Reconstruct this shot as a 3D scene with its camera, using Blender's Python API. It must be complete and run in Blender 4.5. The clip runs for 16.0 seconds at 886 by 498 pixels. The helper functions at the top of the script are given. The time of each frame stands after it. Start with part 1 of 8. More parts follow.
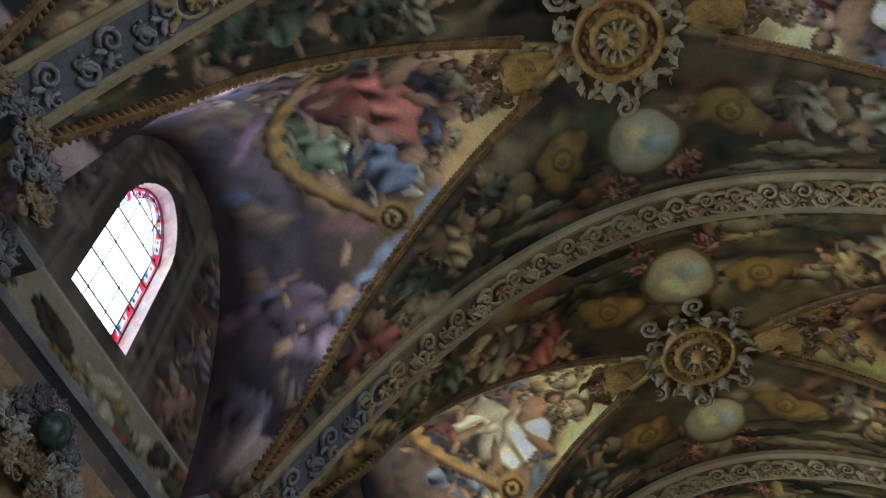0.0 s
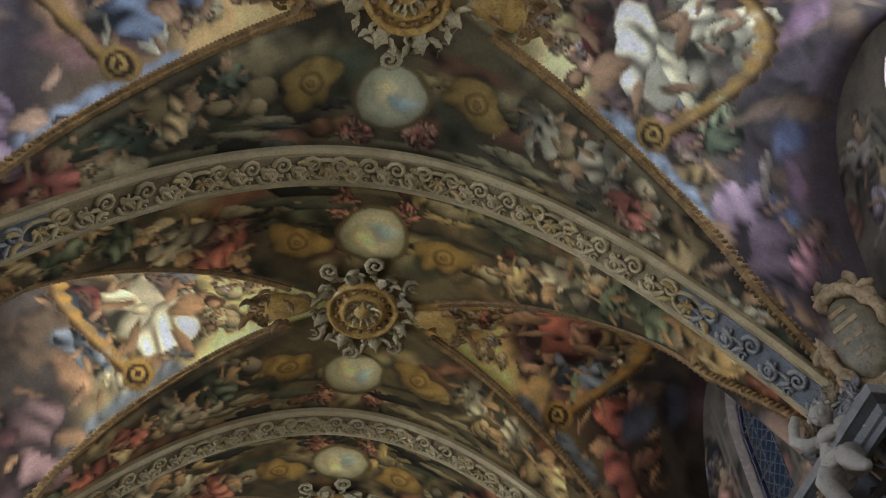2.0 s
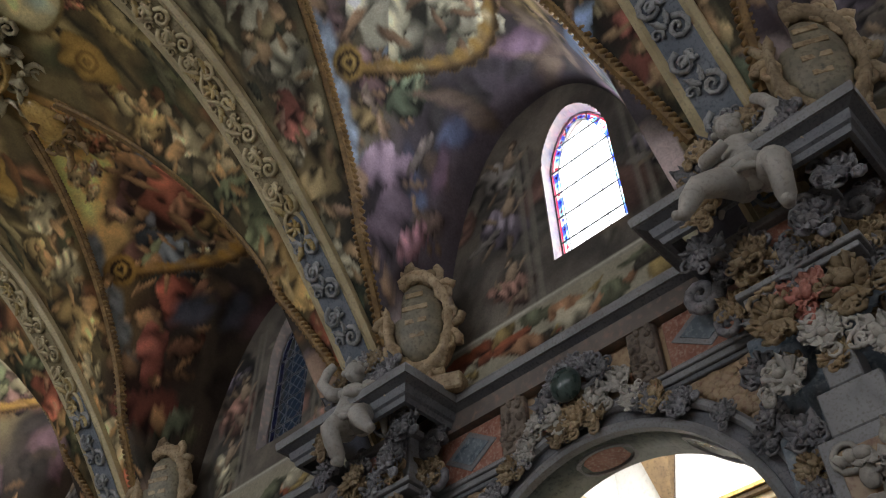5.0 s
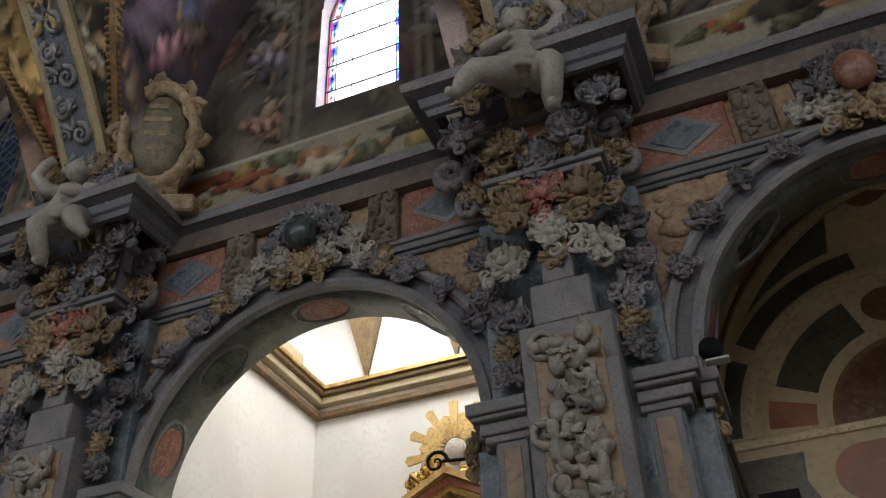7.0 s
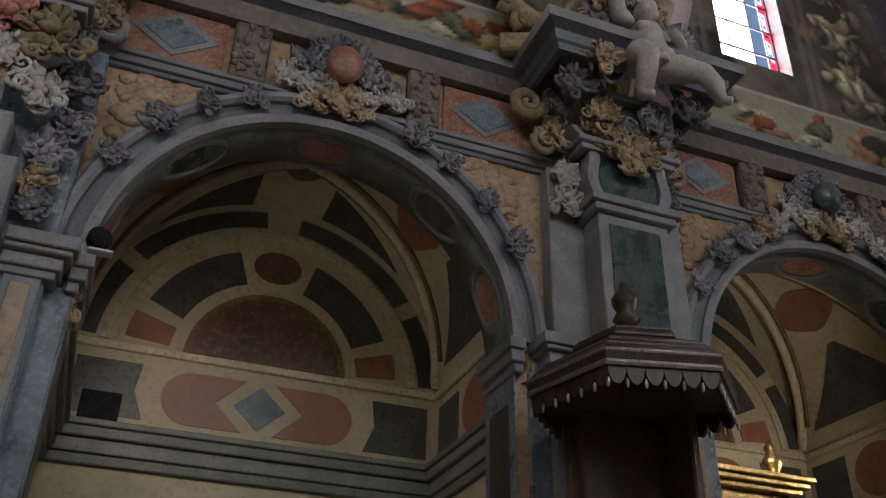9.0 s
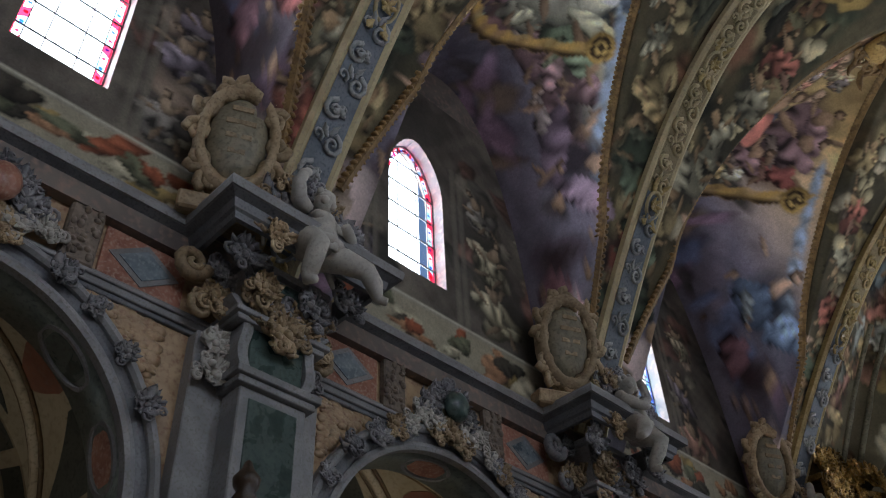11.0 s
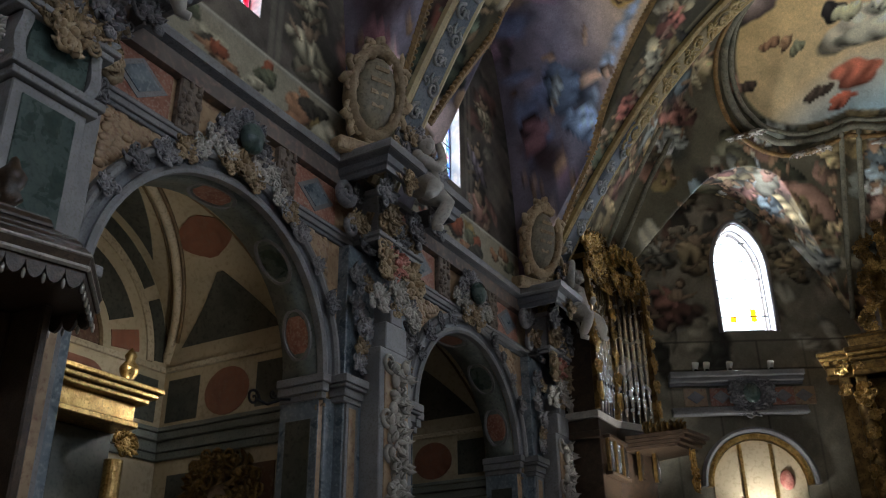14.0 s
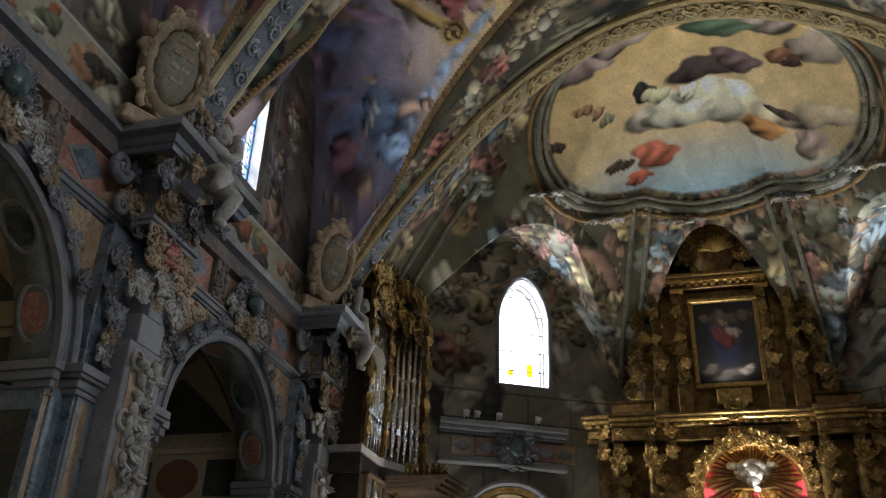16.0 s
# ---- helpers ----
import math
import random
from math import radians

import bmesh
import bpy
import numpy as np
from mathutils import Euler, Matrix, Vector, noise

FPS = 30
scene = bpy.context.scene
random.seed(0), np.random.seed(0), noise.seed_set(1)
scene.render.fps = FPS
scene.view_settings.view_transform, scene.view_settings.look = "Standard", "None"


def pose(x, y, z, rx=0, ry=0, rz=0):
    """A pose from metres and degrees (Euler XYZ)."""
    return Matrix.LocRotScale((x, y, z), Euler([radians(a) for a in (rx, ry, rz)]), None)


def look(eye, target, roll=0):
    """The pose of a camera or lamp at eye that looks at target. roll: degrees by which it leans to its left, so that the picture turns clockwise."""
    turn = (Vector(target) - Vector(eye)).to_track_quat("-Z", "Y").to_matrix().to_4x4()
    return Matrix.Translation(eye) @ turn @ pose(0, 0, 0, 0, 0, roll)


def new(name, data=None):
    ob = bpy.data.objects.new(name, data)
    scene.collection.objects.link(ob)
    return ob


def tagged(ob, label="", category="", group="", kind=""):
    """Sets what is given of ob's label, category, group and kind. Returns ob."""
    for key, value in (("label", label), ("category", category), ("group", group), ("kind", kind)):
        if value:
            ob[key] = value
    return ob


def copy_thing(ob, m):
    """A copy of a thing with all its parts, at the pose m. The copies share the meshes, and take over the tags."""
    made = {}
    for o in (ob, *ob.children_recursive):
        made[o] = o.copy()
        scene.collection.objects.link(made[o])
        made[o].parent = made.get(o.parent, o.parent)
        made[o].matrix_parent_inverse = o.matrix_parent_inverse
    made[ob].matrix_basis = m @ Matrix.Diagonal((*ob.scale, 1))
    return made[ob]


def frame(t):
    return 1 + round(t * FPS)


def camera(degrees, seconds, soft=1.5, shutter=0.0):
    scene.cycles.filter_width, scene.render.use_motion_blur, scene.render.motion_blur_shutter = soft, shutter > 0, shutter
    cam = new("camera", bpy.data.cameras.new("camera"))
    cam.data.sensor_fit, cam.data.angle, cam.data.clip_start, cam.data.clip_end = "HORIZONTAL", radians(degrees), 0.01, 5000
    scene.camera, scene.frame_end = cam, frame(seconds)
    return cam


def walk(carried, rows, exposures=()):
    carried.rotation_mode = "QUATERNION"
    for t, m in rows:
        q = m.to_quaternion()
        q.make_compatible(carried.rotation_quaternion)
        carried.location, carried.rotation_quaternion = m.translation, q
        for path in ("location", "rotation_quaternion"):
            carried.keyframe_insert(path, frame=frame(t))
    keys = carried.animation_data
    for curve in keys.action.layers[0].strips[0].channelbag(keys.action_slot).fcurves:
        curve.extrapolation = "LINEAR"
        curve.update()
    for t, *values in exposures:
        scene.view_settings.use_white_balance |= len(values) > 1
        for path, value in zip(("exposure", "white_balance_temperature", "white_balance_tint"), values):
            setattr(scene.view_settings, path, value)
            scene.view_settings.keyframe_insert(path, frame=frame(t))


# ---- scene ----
cam = camera(52.8, 16.0, soft=1.2)
PATH = [
    (0, (0.502, 0.826, 2.125), (0.903, -0.183, 3.805), 2.7),
    (0.5, (0.482, 0.82, 2.122), (0.717, -0.319, 3.749), 1.8),
    (1, (0.457, 0.816, 2.113), (0.54, -0.373, 3.719), 0.9),
    (1.5, (0.43, 0.811, 2.102), (0.36, -0.39, 3.7), -0.7),
    (2, (0.406, 0.798, 2.096), (0.185, -0.395, 3.686), -1.7),
    (2.5, (0.393, 0.785, 2.094), (-0.012, -0.383, 3.667), -2.1),
    (3, (0.396, 0.765, 2.094), (-0.193, -0.357, 3.642), -2.5),
    (3.5, (0.399, 0.741, 2.091), (-0.365, -0.311, 3.61), -2.5),
    (4, (0.39, 0.701, 2.092), (-0.484, -0.282, 3.598), -2.0),
    (6.5, (0.33, 0.412, 2.074), (-1.001, -0.362, 3.351), -2.0),
    (7, (0.347, 0.383, 2.064), (-1.152, -0.177, 3.265), -2.6),
    (7.5, (0.378, 0.382, 2.05), (-1.259, 0.123, 3.169), -2.4),
    (8, (0.385, 0.416, 2.035), (-1.325, 0.435, 3.072), -0.8),
    (8.5, (0.383, 0.49, 2.023), (-1.315, 0.794, 3.034), 0.9),
    (9, (0.395, 0.57, 2.018), (-1.215, 1.172, 3.04), 1.5),
    (9.5, (0.423, 0.608, 2.015), (-1.049, 1.385, 3.124), 1.4),
    (10, (0.453, 0.621, 2.018), (-0.845, 1.461, 3.288), -0.3),
    (12.5, (0.628, 0.719, 2.029), (-0.211, 2.119, 3.185), -1.4),
    (13, (0.645, 0.731, 2.028), (-0.283, 2.186, 3.039), -1.1),
    (13.5, (0.644, 0.744, 2.021), (-0.31, 2.245, 2.937), -1.0),
    (14, (0.619, 0.773, 2.007), (-0.286, 2.34, 2.858), -0.7),
    (14.5, (0.584, 0.853, 1.991), (-0.18, 2.517, 2.796), -0.3),
    (15, (0.555, 1.003, 1.979), (-0.052, 2.716, 2.814), 0.1),
    (15.5, (0.548, 1.219, 1.978), (0.008, 2.935, 2.852), 0.5),
    (16, (0.562, 1.477, 1.982), (0.072, 3.175, 2.92), 2.3),
]
walk(cam, [(t, look(eye, target, roll)) for t, eye, target, roll in PATH], [
    (0, 0.2, 6250, 8), (0.5, 0.2, 6250, 8), (1.0, 0.05, 6150, 10), (1.5, 0.4, 6500, 11), (2.0, 0.72, 6500, 11), (2.5, 0.27, 6500, 10), (3.0, 0.35, 6050, 7), (4.0, 0.38, 6800, 13),
    (7.0, 0.35, 6950, 11), (8.0, 0.45, 7700, 15), (9.0, 0.7, 6800, 12), (9.5, 0.62, 6300, 10), (10.0, 0.4, 6200, 10),
    (12.5, 0.45, 6300, 13), (14.0, 0.48, 6200, 9), (15.0, 0.62, 6250, 8), (16.0, 0.6, 6250, 8)])

# ---- world and light ----
FLOOR = 0.4
world = bpy.data.worlds.new("sky")
scene.world = world
world.use_nodes = True
wn = world.node_tree
sky = wn.nodes.new("ShaderNodeTexSky")
sky.sky_type, sky.sun_disc = "NISHITA", False
sky.sun_elevation, sky.sun_rotation = radians(50), radians(120)
wn.nodes["Background"].inputs["Strength"].default_value = 0.12
wn.links.new(sky.outputs[0], wn.nodes["Background"].inputs["Color"])
scene.view_settings.exposure = 0.45


def window_light(eye, target, w, h, power, colour=(0.87, 0.95, 1.04)):
    data = bpy.data.lights.new("window_light", "AREA")
    data.shape, data.size, data.size_y, data.energy, data.color = "RECTANGLE", w, h, power, colour
    ob = new("window_light", data)
    ob.matrix_world = look(eye, target)
    return ob


# ---- materials ----
def mottled(name, a, b, scale=3.0, rough=0.6, bump=0.15, fine=40.0, metal=0.0, c=None, spread=0.5, rnd=0.12, spec=0.5):
    """Two colours mixed by coarse noise, a third in fine specks, fine relief, and a small change from piece to piece."""
    m = bpy.data.materials.new(name)
    m.use_nodes = True
    t = m.node_tree
    n, l = t.nodes, t.links
    p = n["Principled BSDF"]
    p.inputs["Metallic"].default_value = metal
    p.inputs["Specular IOR Level"].default_value = spec
    co = n.new("ShaderNodeTexCoord")
    n1 = n.new("ShaderNodeTexNoise")
    n1.inputs["Scale"].default_value, n1.inputs["Detail"].default_value = scale, 6
    n1.inputs["Distortion"].default_value = 0.6
    n2 = n.new("ShaderNodeTexNoise")
    n2.inputs["Scale"].default_value, n2.inputs["Detail"].default_value = fine, 4
    geo = n.new("ShaderNodeNewGeometry")
    for k in (n1, n2):
        l.new(geo.outputs["Position"], k.inputs["Vector"])
    r = n.new("ShaderNodeValToRGB")
    r.color_ramp.elements[0].position, r.color_ramp.elements[1].position = 0.5 - spread / 3, 0.5 + spread / 3
    r.color_ramp.elements[0].color, r.color_ramp.elements[1].color = (*a, 1), (*b, 1)
    l.new(n1.outputs["Fac"], r.inputs["Fac"])
    out = r.outputs[0]
    mx = n.new("ShaderNodeMix")
    mx.data_type = "RGBA"
    r2 = n.new("ShaderNodeMapRange")
    r2.inputs["From Min"].default_value, r2.inputs["From Max"].default_value = 0.5, 0.75
    l.new(n2.outputs["Fac"], r2.inputs["Value"])
    l.new(r2.outputs[0], mx.inputs["Factor"])
    l.new(out, mx.inputs["A"])
    mx.inputs["B"].default_value = (*(c or [v * 0.6 for v in a]), 1)
    hsv = n.new("ShaderNodeHueSaturation")
    oi = n.new("ShaderNodeObjectInfo")
    mr = n.new("ShaderNodeMapRange")
    mr.inputs["To Min"].default_value, mr.inputs["To Max"].default_value = 1 - rnd, 1 + rnd
    l.new(oi.outputs["Random"], mr.inputs["Value"])
    l.new(mr.outputs[0], hsv.inputs["Value"])
    l.new(mx.outputs["Result"], hsv.inputs["Color"])
    l.new(hsv.outputs[0], p.inputs["Base Color"])
    rr = n.new("ShaderNodeMapRange")
    rr.inputs["To Min"].default_value, rr.inputs["To Max"].default_value = max(0.05, rough - 0.12), min(1, rough + 0.12)
    l.new(n1.outputs["Fac"], rr.inputs["Value"])
    l.new(rr.outputs[0], p.inputs["Roughness"])
    bp = n.new("ShaderNodeBump")
    bp.inputs["Strength"].default_value, bp.inputs["Distance"].default_value = bump, 0.02
    l.new(n2.outputs["Fac"], bp.inputs["Height"])
    l.new(bp.outputs[0], p.inputs["Normal"])
    return m


def fresco_material(name):
    """Painted plaster: the painted colours lie in the mesh's colour layer; noise breaks them up and ages them."""
    m = bpy.data.materials.new(name)
    m.use_nodes = True
    t = m.node_tree
    n, l = t.nodes, t.links
    p = n["Principled BSDF"]
    p.inputs["Roughness"].default_value = 0.75
    p.inputs["Specular IOR Level"].default_value = 0.25
    at = n.new("ShaderNodeVertexColor")
    at.layer_name = "paint"
    geo = n.new("ShaderNodeNewGeometry")
    outs = []
    for sc, de in ((2.2, 8), (24.0, 7), (70.0, 3)):
        k = n.new("ShaderNodeTexNoise")
        k.inputs["Scale"].default_value, k.inputs["Detail"].default_value, k.inputs["Distortion"].default_value = sc, de, 1.2
        l.new(geo.outputs["Position"], k.inputs["Vector"])
        outs.append(k)
    hsv = n.new("ShaderNodeHueSaturation")
    a = n.new("ShaderNodeMath")
    a.operation = "MULTIPLY_ADD"
    a.inputs[1].default_value, a.inputs[2].default_value = 0.6, 0.72
    l.new(outs[0].outputs["Fac"], a.inputs[0])
    b = n.new("ShaderNodeMath")
    b.operation = "MULTIPLY_ADD"
    b.inputs[1].default_value, b.inputs[2].default_value = 0.8, 0.62
    l.new(outs[1].outputs["Fac"], b.inputs[0])
    c = n.new("ShaderNodeMath")
    c.operation = "MULTIPLY"
    l.new(a.outputs[0], c.inputs[0])
    l.new(b.outputs[0], c.inputs[1])
    l.new(at.outputs["Color"], hsv.inputs["Color"])
    l.new(c.outputs[0], hsv.inputs["Value"])
    l.new(hsv.outputs[0], p.inputs["Base Color"])
    bp = n.new("ShaderNodeBump")
    bp.inputs["Strength"].default_value, bp.inputs["Distance"].default_value = 0.12, 0.01
    l.new(outs[2].outputs["Fac"], bp.inputs["Height"])
    l.new(bp.outputs[0], p.inputs["Normal"])
    return m


def glass(name, colour):
    m = bpy.data.materials.new(name)
    m.use_nodes = True
    t = m.node_tree
    n, l = t.nodes, t.links
    n.remove(n["Principled BSDF"])
    tr, gl, mix = n.new("ShaderNodeBsdfTransparent"), n.new("ShaderNodeBsdfGlossy"), n.new("ShaderNodeMixShader")
    tr.inputs["Color"].default_value = (*colour, 1)
    gl.inputs["Roughness"].default_value = 0.1
    mix.inputs[0].default_value = 0.04
    l.new(tr.outputs[0], mix.inputs[1])
    l.new(gl.outputs[0], mix.inputs[2])
    l.new(mix.outputs[0], n["Material Output"].inputs["Surface"])
    return m


def glow(name, colour, strength):
    """A plain bright sky outside a window, or a lamp's own face."""
    m = bpy.data.materials.new(name)
    m.use_nodes = True
    n, l = m.node_tree.nodes, m.node_tree.links
    n.remove(n["Principled BSDF"])
    e = n.new("ShaderNodeEmission")
    e.inputs["Color"].default_value, e.inputs["Strength"].default_value = (*colour, 1), strength
    l.new(e.outputs[0], n["Material Output"].inputs["Surface"])
    return m


SKYGLOW = glow("overcast_sky", (0.9, 0.95, 1.0), 5.0)
LAMPGLOW = glow("lamp_face", (1.0, 0.95, 0.85), 12.0)
GREY = mottled("grey_stucco", (0.18, 0.18, 0.19), (0.29, 0.29, 0.3), 2.5, 0.55, 0.1, c=(0.16, 0.15, 0.14))
DARKGREY = mottled("dark_cornice_paint", (0.10, 0.105, 0.12), (0.17, 0.175, 0.19), 2.0, 0.5, 0.1)
BLUEMARBLE = mottled("blue_marbled_stucco", (0.09, 0.12, 0.15), (0.2, 0.24, 0.28), 5.0, 0.3, 0.05, 25, c=(0.3, 0.34, 0.36))
GREENMARBLE = mottled("green_marbled_stucco", (0.035, 0.06, 0.055), (0.09, 0.13, 0.12), 5.0, 0.28, 0.05, 25)
REDMARBLE = mottled("red_marbled_stucco", (0.25, 0.09, 0.06), (0.42, 0.2, 0.14), 6.0, 0.35, 0.05, 30, c=(0.5, 0.35, 0.28))
OCHREMARBLE = mottled("ochre_marbled_stucco", (0.3, 0.2, 0.12), (0.46, 0.33, 0.2), 6.0, 0.4, 0.08, 20, c=(0.22, 0.11, 0.07), spread=0.7)
STUCCO = mottled("white_stucco", (0.36, 0.34, 0.31), (0.52, 0.49, 0.44), 4.0, 0.65, 0.15, 30, c=(0.3, 0.28, 0.26))
GREYLEAF = mottled("grey_blue_stucco_leaf", (0.13, 0.13, 0.145), (0.29, 0.28, 0.29), 8.0, 0.6, 0.2, 30, rnd=0.35)
OCHRELEAF = mottled("ochre_stucco_leaf", (0.24, 0.165, 0.09), (0.42, 0.32, 0.2), 8.0, 0.6, 0.2, 30, rnd=0.3)
REDFLOWER = mottled("red_stucco_flower", (0.4, 0.13, 0.1), (0.55, 0.28, 0.22), 8.0, 0.6, 0.15, 30)
BROWNSTUCCO = mottled("brown_relief_stucco", (0.13, 0.1, 0.08), (0.24, 0.19, 0.15), 9.0, 0.7, 0.3, 22)
GOLD = mottled("aged_gold_leaf", (0.4, 0.25, 0.08), (0.72, 0.5, 0.2), 9.0, 0.34, 0.25, 35, metal=1.0, c=(0.2, 0.11, 0.03))
DARKGOLD = mottled("darkened_gilding", (0.09, 0.055, 0.02), (0.36, 0.23, 0.08), 5.0, 0.4, 0.3, 30, metal=0.85, c=(0.06, 0.035, 0.015))
GOLDPAINT = mottled("gold_ochre_paint", (0.15, 0.085, 0.03), (0.34, 0.205, 0.075), 7.0, 0.6, 0.25, 30, c=(0.12, 0.07, 0.03))
CREAM = mottled("cream_plaster", (0.42, 0.345, 0.22), (0.55, 0.465, 0.32), 1.6, 0.7, 0.05, 16, c=(0.36, 0.29, 0.18), spread=0.8)
WHITEWALL = mottled("white_plaster", (0.7, 0.7, 0.68), (0.82, 0.82, 0.8), 1.0, 0.75, 0.04, 18, c=(0.68, 0.67, 0.64))
DARKPANEL = mottled("dark_green_panel", (0.035, 0.04, 0.033), (0.1, 0.1, 0.08), 3.0, 0.45, 0.05, 20, spread=0.9)
CHAPELRED = mottled("chapel_red_panel", (0.15, 0.06, 0.035), (0.34, 0.14, 0.085), 3.0, 0.42, 0.05, 16, c=(0.24, 0.13, 0.09), spread=0.9)
BROWNPANEL = mottled("red_brown_panel", (0.07, 0.035, 0.025), (0.16, 0.08, 0.05), 4.0, 0.45, 0.05, 18, c=(0.2, 0.14, 0.09), spread=0.8)
DARKWOOD = mottled("dark_walnut", (0.035, 0.022, 0.014), (0.085, 0.055, 0.035), 9.0, 0.35, 0.2, 60)
SILVERTRIM = mottled("silvered_trim", (0.45, 0.42, 0.38), (0.62, 0.6, 0.55), 8.0, 0.35, 0.2, 40, metal=0.8)
PIPE = mottled("organ_pipe_tin", (0.55, 0.53, 0.5), (0.7, 0.68, 0.64), 4.0, 0.25, 0.05, 40, metal=1.0)
BLACK = mottled("black_iron", (0.008, 0.008, 0.01), (0.02, 0.02, 0.022), 9.0, 0.8, 0.1, spec=0.15)
LEAD = mottled("window_lead", (0.05, 0.05, 0.055), (0.09, 0.09, 0.1), 9.0, 0.5, 0.1)
FLOORSTONE = mottled("floor_marble", (0.3, 0.28, 0.25), (0.42, 0.4, 0.36), 2.0, 0.3, 0.05)
FRESCO = fresco_material("fresco")
CLEARGLASS = glass("clear_window_glass", (0.95, 0.97, 1.0))
REDGLASS = glass("red_window_glass", (0.75, 0.03, 0.08))
BLUEGLASS = glass("blue_window_glass", (0.05, 0.12, 0.8))
CYANGLASS = glass("cyan_window_glass", (0.35, 0.8, 0.95))
DIMGLASS = glass("dim_lattice_glass", (0.035, 0.045, 0.05))
DIMBLUE = glass("dim_blue_glass", (0.008, 0.012, 0.05))
AMBERGLASS = glass("amber_window_glass", (0.95, 0.6, 0.05))


# ---- builders ----
def finish(name, bm, material, parent=None, label="", smooth=False):
    me = bpy.data.meshes.new(name)
    bm.normal_update()
    bm.to_mesh(me)
    bm.free()
    me.materials.append(material)
    if smooth:
        me.shade_smooth()
    ob = new(name, me)
    if parent is not None:
        ob.parent = parent
    if label:
        tagged(ob, label)
    return ob


def part(name, bm, material, parent, label="", smooth=False):
    return finish(name, bm, material, parent, label, smooth)


def thing(name, label, category, m=None, group=""):
    ob = new(name)
    ob.empty_display_size = 0.2
    if m is not None:
        ob.matrix_world = m
    return tagged(ob, label, category, group)


def structure(name, bm, material, label, category, smooth=False):
    return tagged(finish(name, bm, material, None, "", smooth), label, category, "", "structure")


def box(bm, lo, hi, m=None):
    (x0, y0, z0), (x1, y1, z1) = lo, hi
    vs = [bm.verts.new(p) for p in ((x0, y0, z0), (x1, y0, z0), (x1, y1, z0), (x0, y1, z0), (x0, y0, z1), (x1, y0, z1), (x1, y1, z1), (x0, y1, z1))]
    if m is not None:
        for v in vs:
            v.co = m @ v.co
    for f in ((3, 2, 1, 0), (4, 5, 6, 7), (0, 1, 5, 4), (1, 2, 6, 5), (2, 3, 7, 6), (3, 0, 4, 7)):
        bm.faces.new([vs[i] for i in f])
    return vs


def bevel_box(bm, lo, hi, b=0.01, m=None):
    t = bmesh.new()
    box(t, lo, hi)
    bmesh.ops.bevel(t, geom=t.edges[:], offset=b, segments=1, affect="EDGES")
    merge(bm, t, m)


def merge(bm, t, m=None):
    vs = {}
    for v in t.verts:
        vs[v] = bm.verts.new(m @ v.co if m is not None else v.co)
    for f in t.faces:
        bm.faces.new([vs[v] for v in f.verts])
    t.free()


def ellipsoid(bm, c, r, seg=10, rings=6, m=None):
    rot = m or Matrix.Identity(4)
    top, bot = bm.verts.new(rot @ Vector((c[0], c[1], c[2] + r[2]))), bm.verts.new(rot @ Vector((c[0], c[1], c[2] - r[2])))
    rows = []
    for i in range(1, rings):
        a = math.pi * i / rings
        rows.append([bm.verts.new(rot @ Vector((c[0] + r[0] * math.sin(a) * math.cos(2 * math.pi * j / seg), c[1] + r[1] * math.sin(a) * math.sin(2 * math.pi * j / seg), c[2] + r[2] * math.cos(a)))) for j in range(seg)])
    for j in range(seg):
        k = (j + 1) % seg
        bm.faces.new((top, rows[0][j], rows[0][k]))
        bm.faces.new((bot, rows[-1][k], rows[-1][j]))
        for i in range(len(rows) - 1):
            bm.faces.new((rows[i][j], rows[i + 1][j], rows[i + 1][k], rows[i][k]))


def lathe(bm, profile, seg=16, m=None, a0=0.0, a1=2 * math.pi):
    full = abs(a1 - a0 - 2 * math.pi) < 1e-6
    cols = []
    for j in range(seg if full else seg + 1):
        a = a0 + (a1 - a0) * j / seg
        col = [Vector((r * math.cos(a), r * math.sin(a), z)) for r, z in profile]
        cols.append([bm.verts.new(m @ v if m is not None else v) for v in col])
    for j in range(seg):
        k = (j + 1) % len(cols)
        for i in range(len(profile) - 1):
            bm.faces.new((cols[j][i], cols[k][i], cols[k][i + 1], cols[j][i + 1]))


def tube(bm, pts, radius, seg=6, cap=True):
    """A round rod along points; radius: one number or one for each point."""
    pts = [Vector(p) for p in pts]
    rs = radius if isinstance(radius, (list, tuple)) else [radius] * len(pts)
    side = Vector((0.31, 0.17, 0.93)).normalized()
    rings = []
    for i, p in enumerate(pts):
        d = (pts[min(i + 1, len(pts) - 1)] - pts[max(i - 1, 0)]).normalized()
        a = d.cross(side)
        if a.length < 0.1:
            a = d.cross(Vector((1, 0, 0)))
        a.normalize()
        side = a.cross(d)
        b = side
        rings.append([bm.verts.new(p + rs[i] * (math.cos(2 * math.pi * j / seg) * a + math.sin(2 * math.pi * j / seg) * b)) for j in range(seg)])
        side = b
    for i in range(len(rings) - 1):
        for j in range(seg):
            k = (j + 1) % seg
            bm.faces.new((rings[i][j], rings[i][k], rings[i + 1][k], rings[i + 1][j]))
    if cap:
        bm.faces.new(rings[0][::-1])
        bm.faces.new(rings[-1])


def sweep(bm, frames, profile, closed=False):
    """A moulding: profile points (u, v) carried along frames of (origin, u axis, v axis)."""
    rows = [[bm.verts.new(o + u * ua + v * va) for u, v in profile] for o, ua, va in frames]
    n = len(profile)
    for a, b in zip(rows, rows[1:] + (rows[:1] if closed else [])):
        for i in range(n):
            k = (i + 1) % n
            bm.faces.new((a[i], a[k], b[k], b[i]))
    if not closed:
        bm.faces.new(rows[0][::-1])
        bm.faces.new(rows[-1])


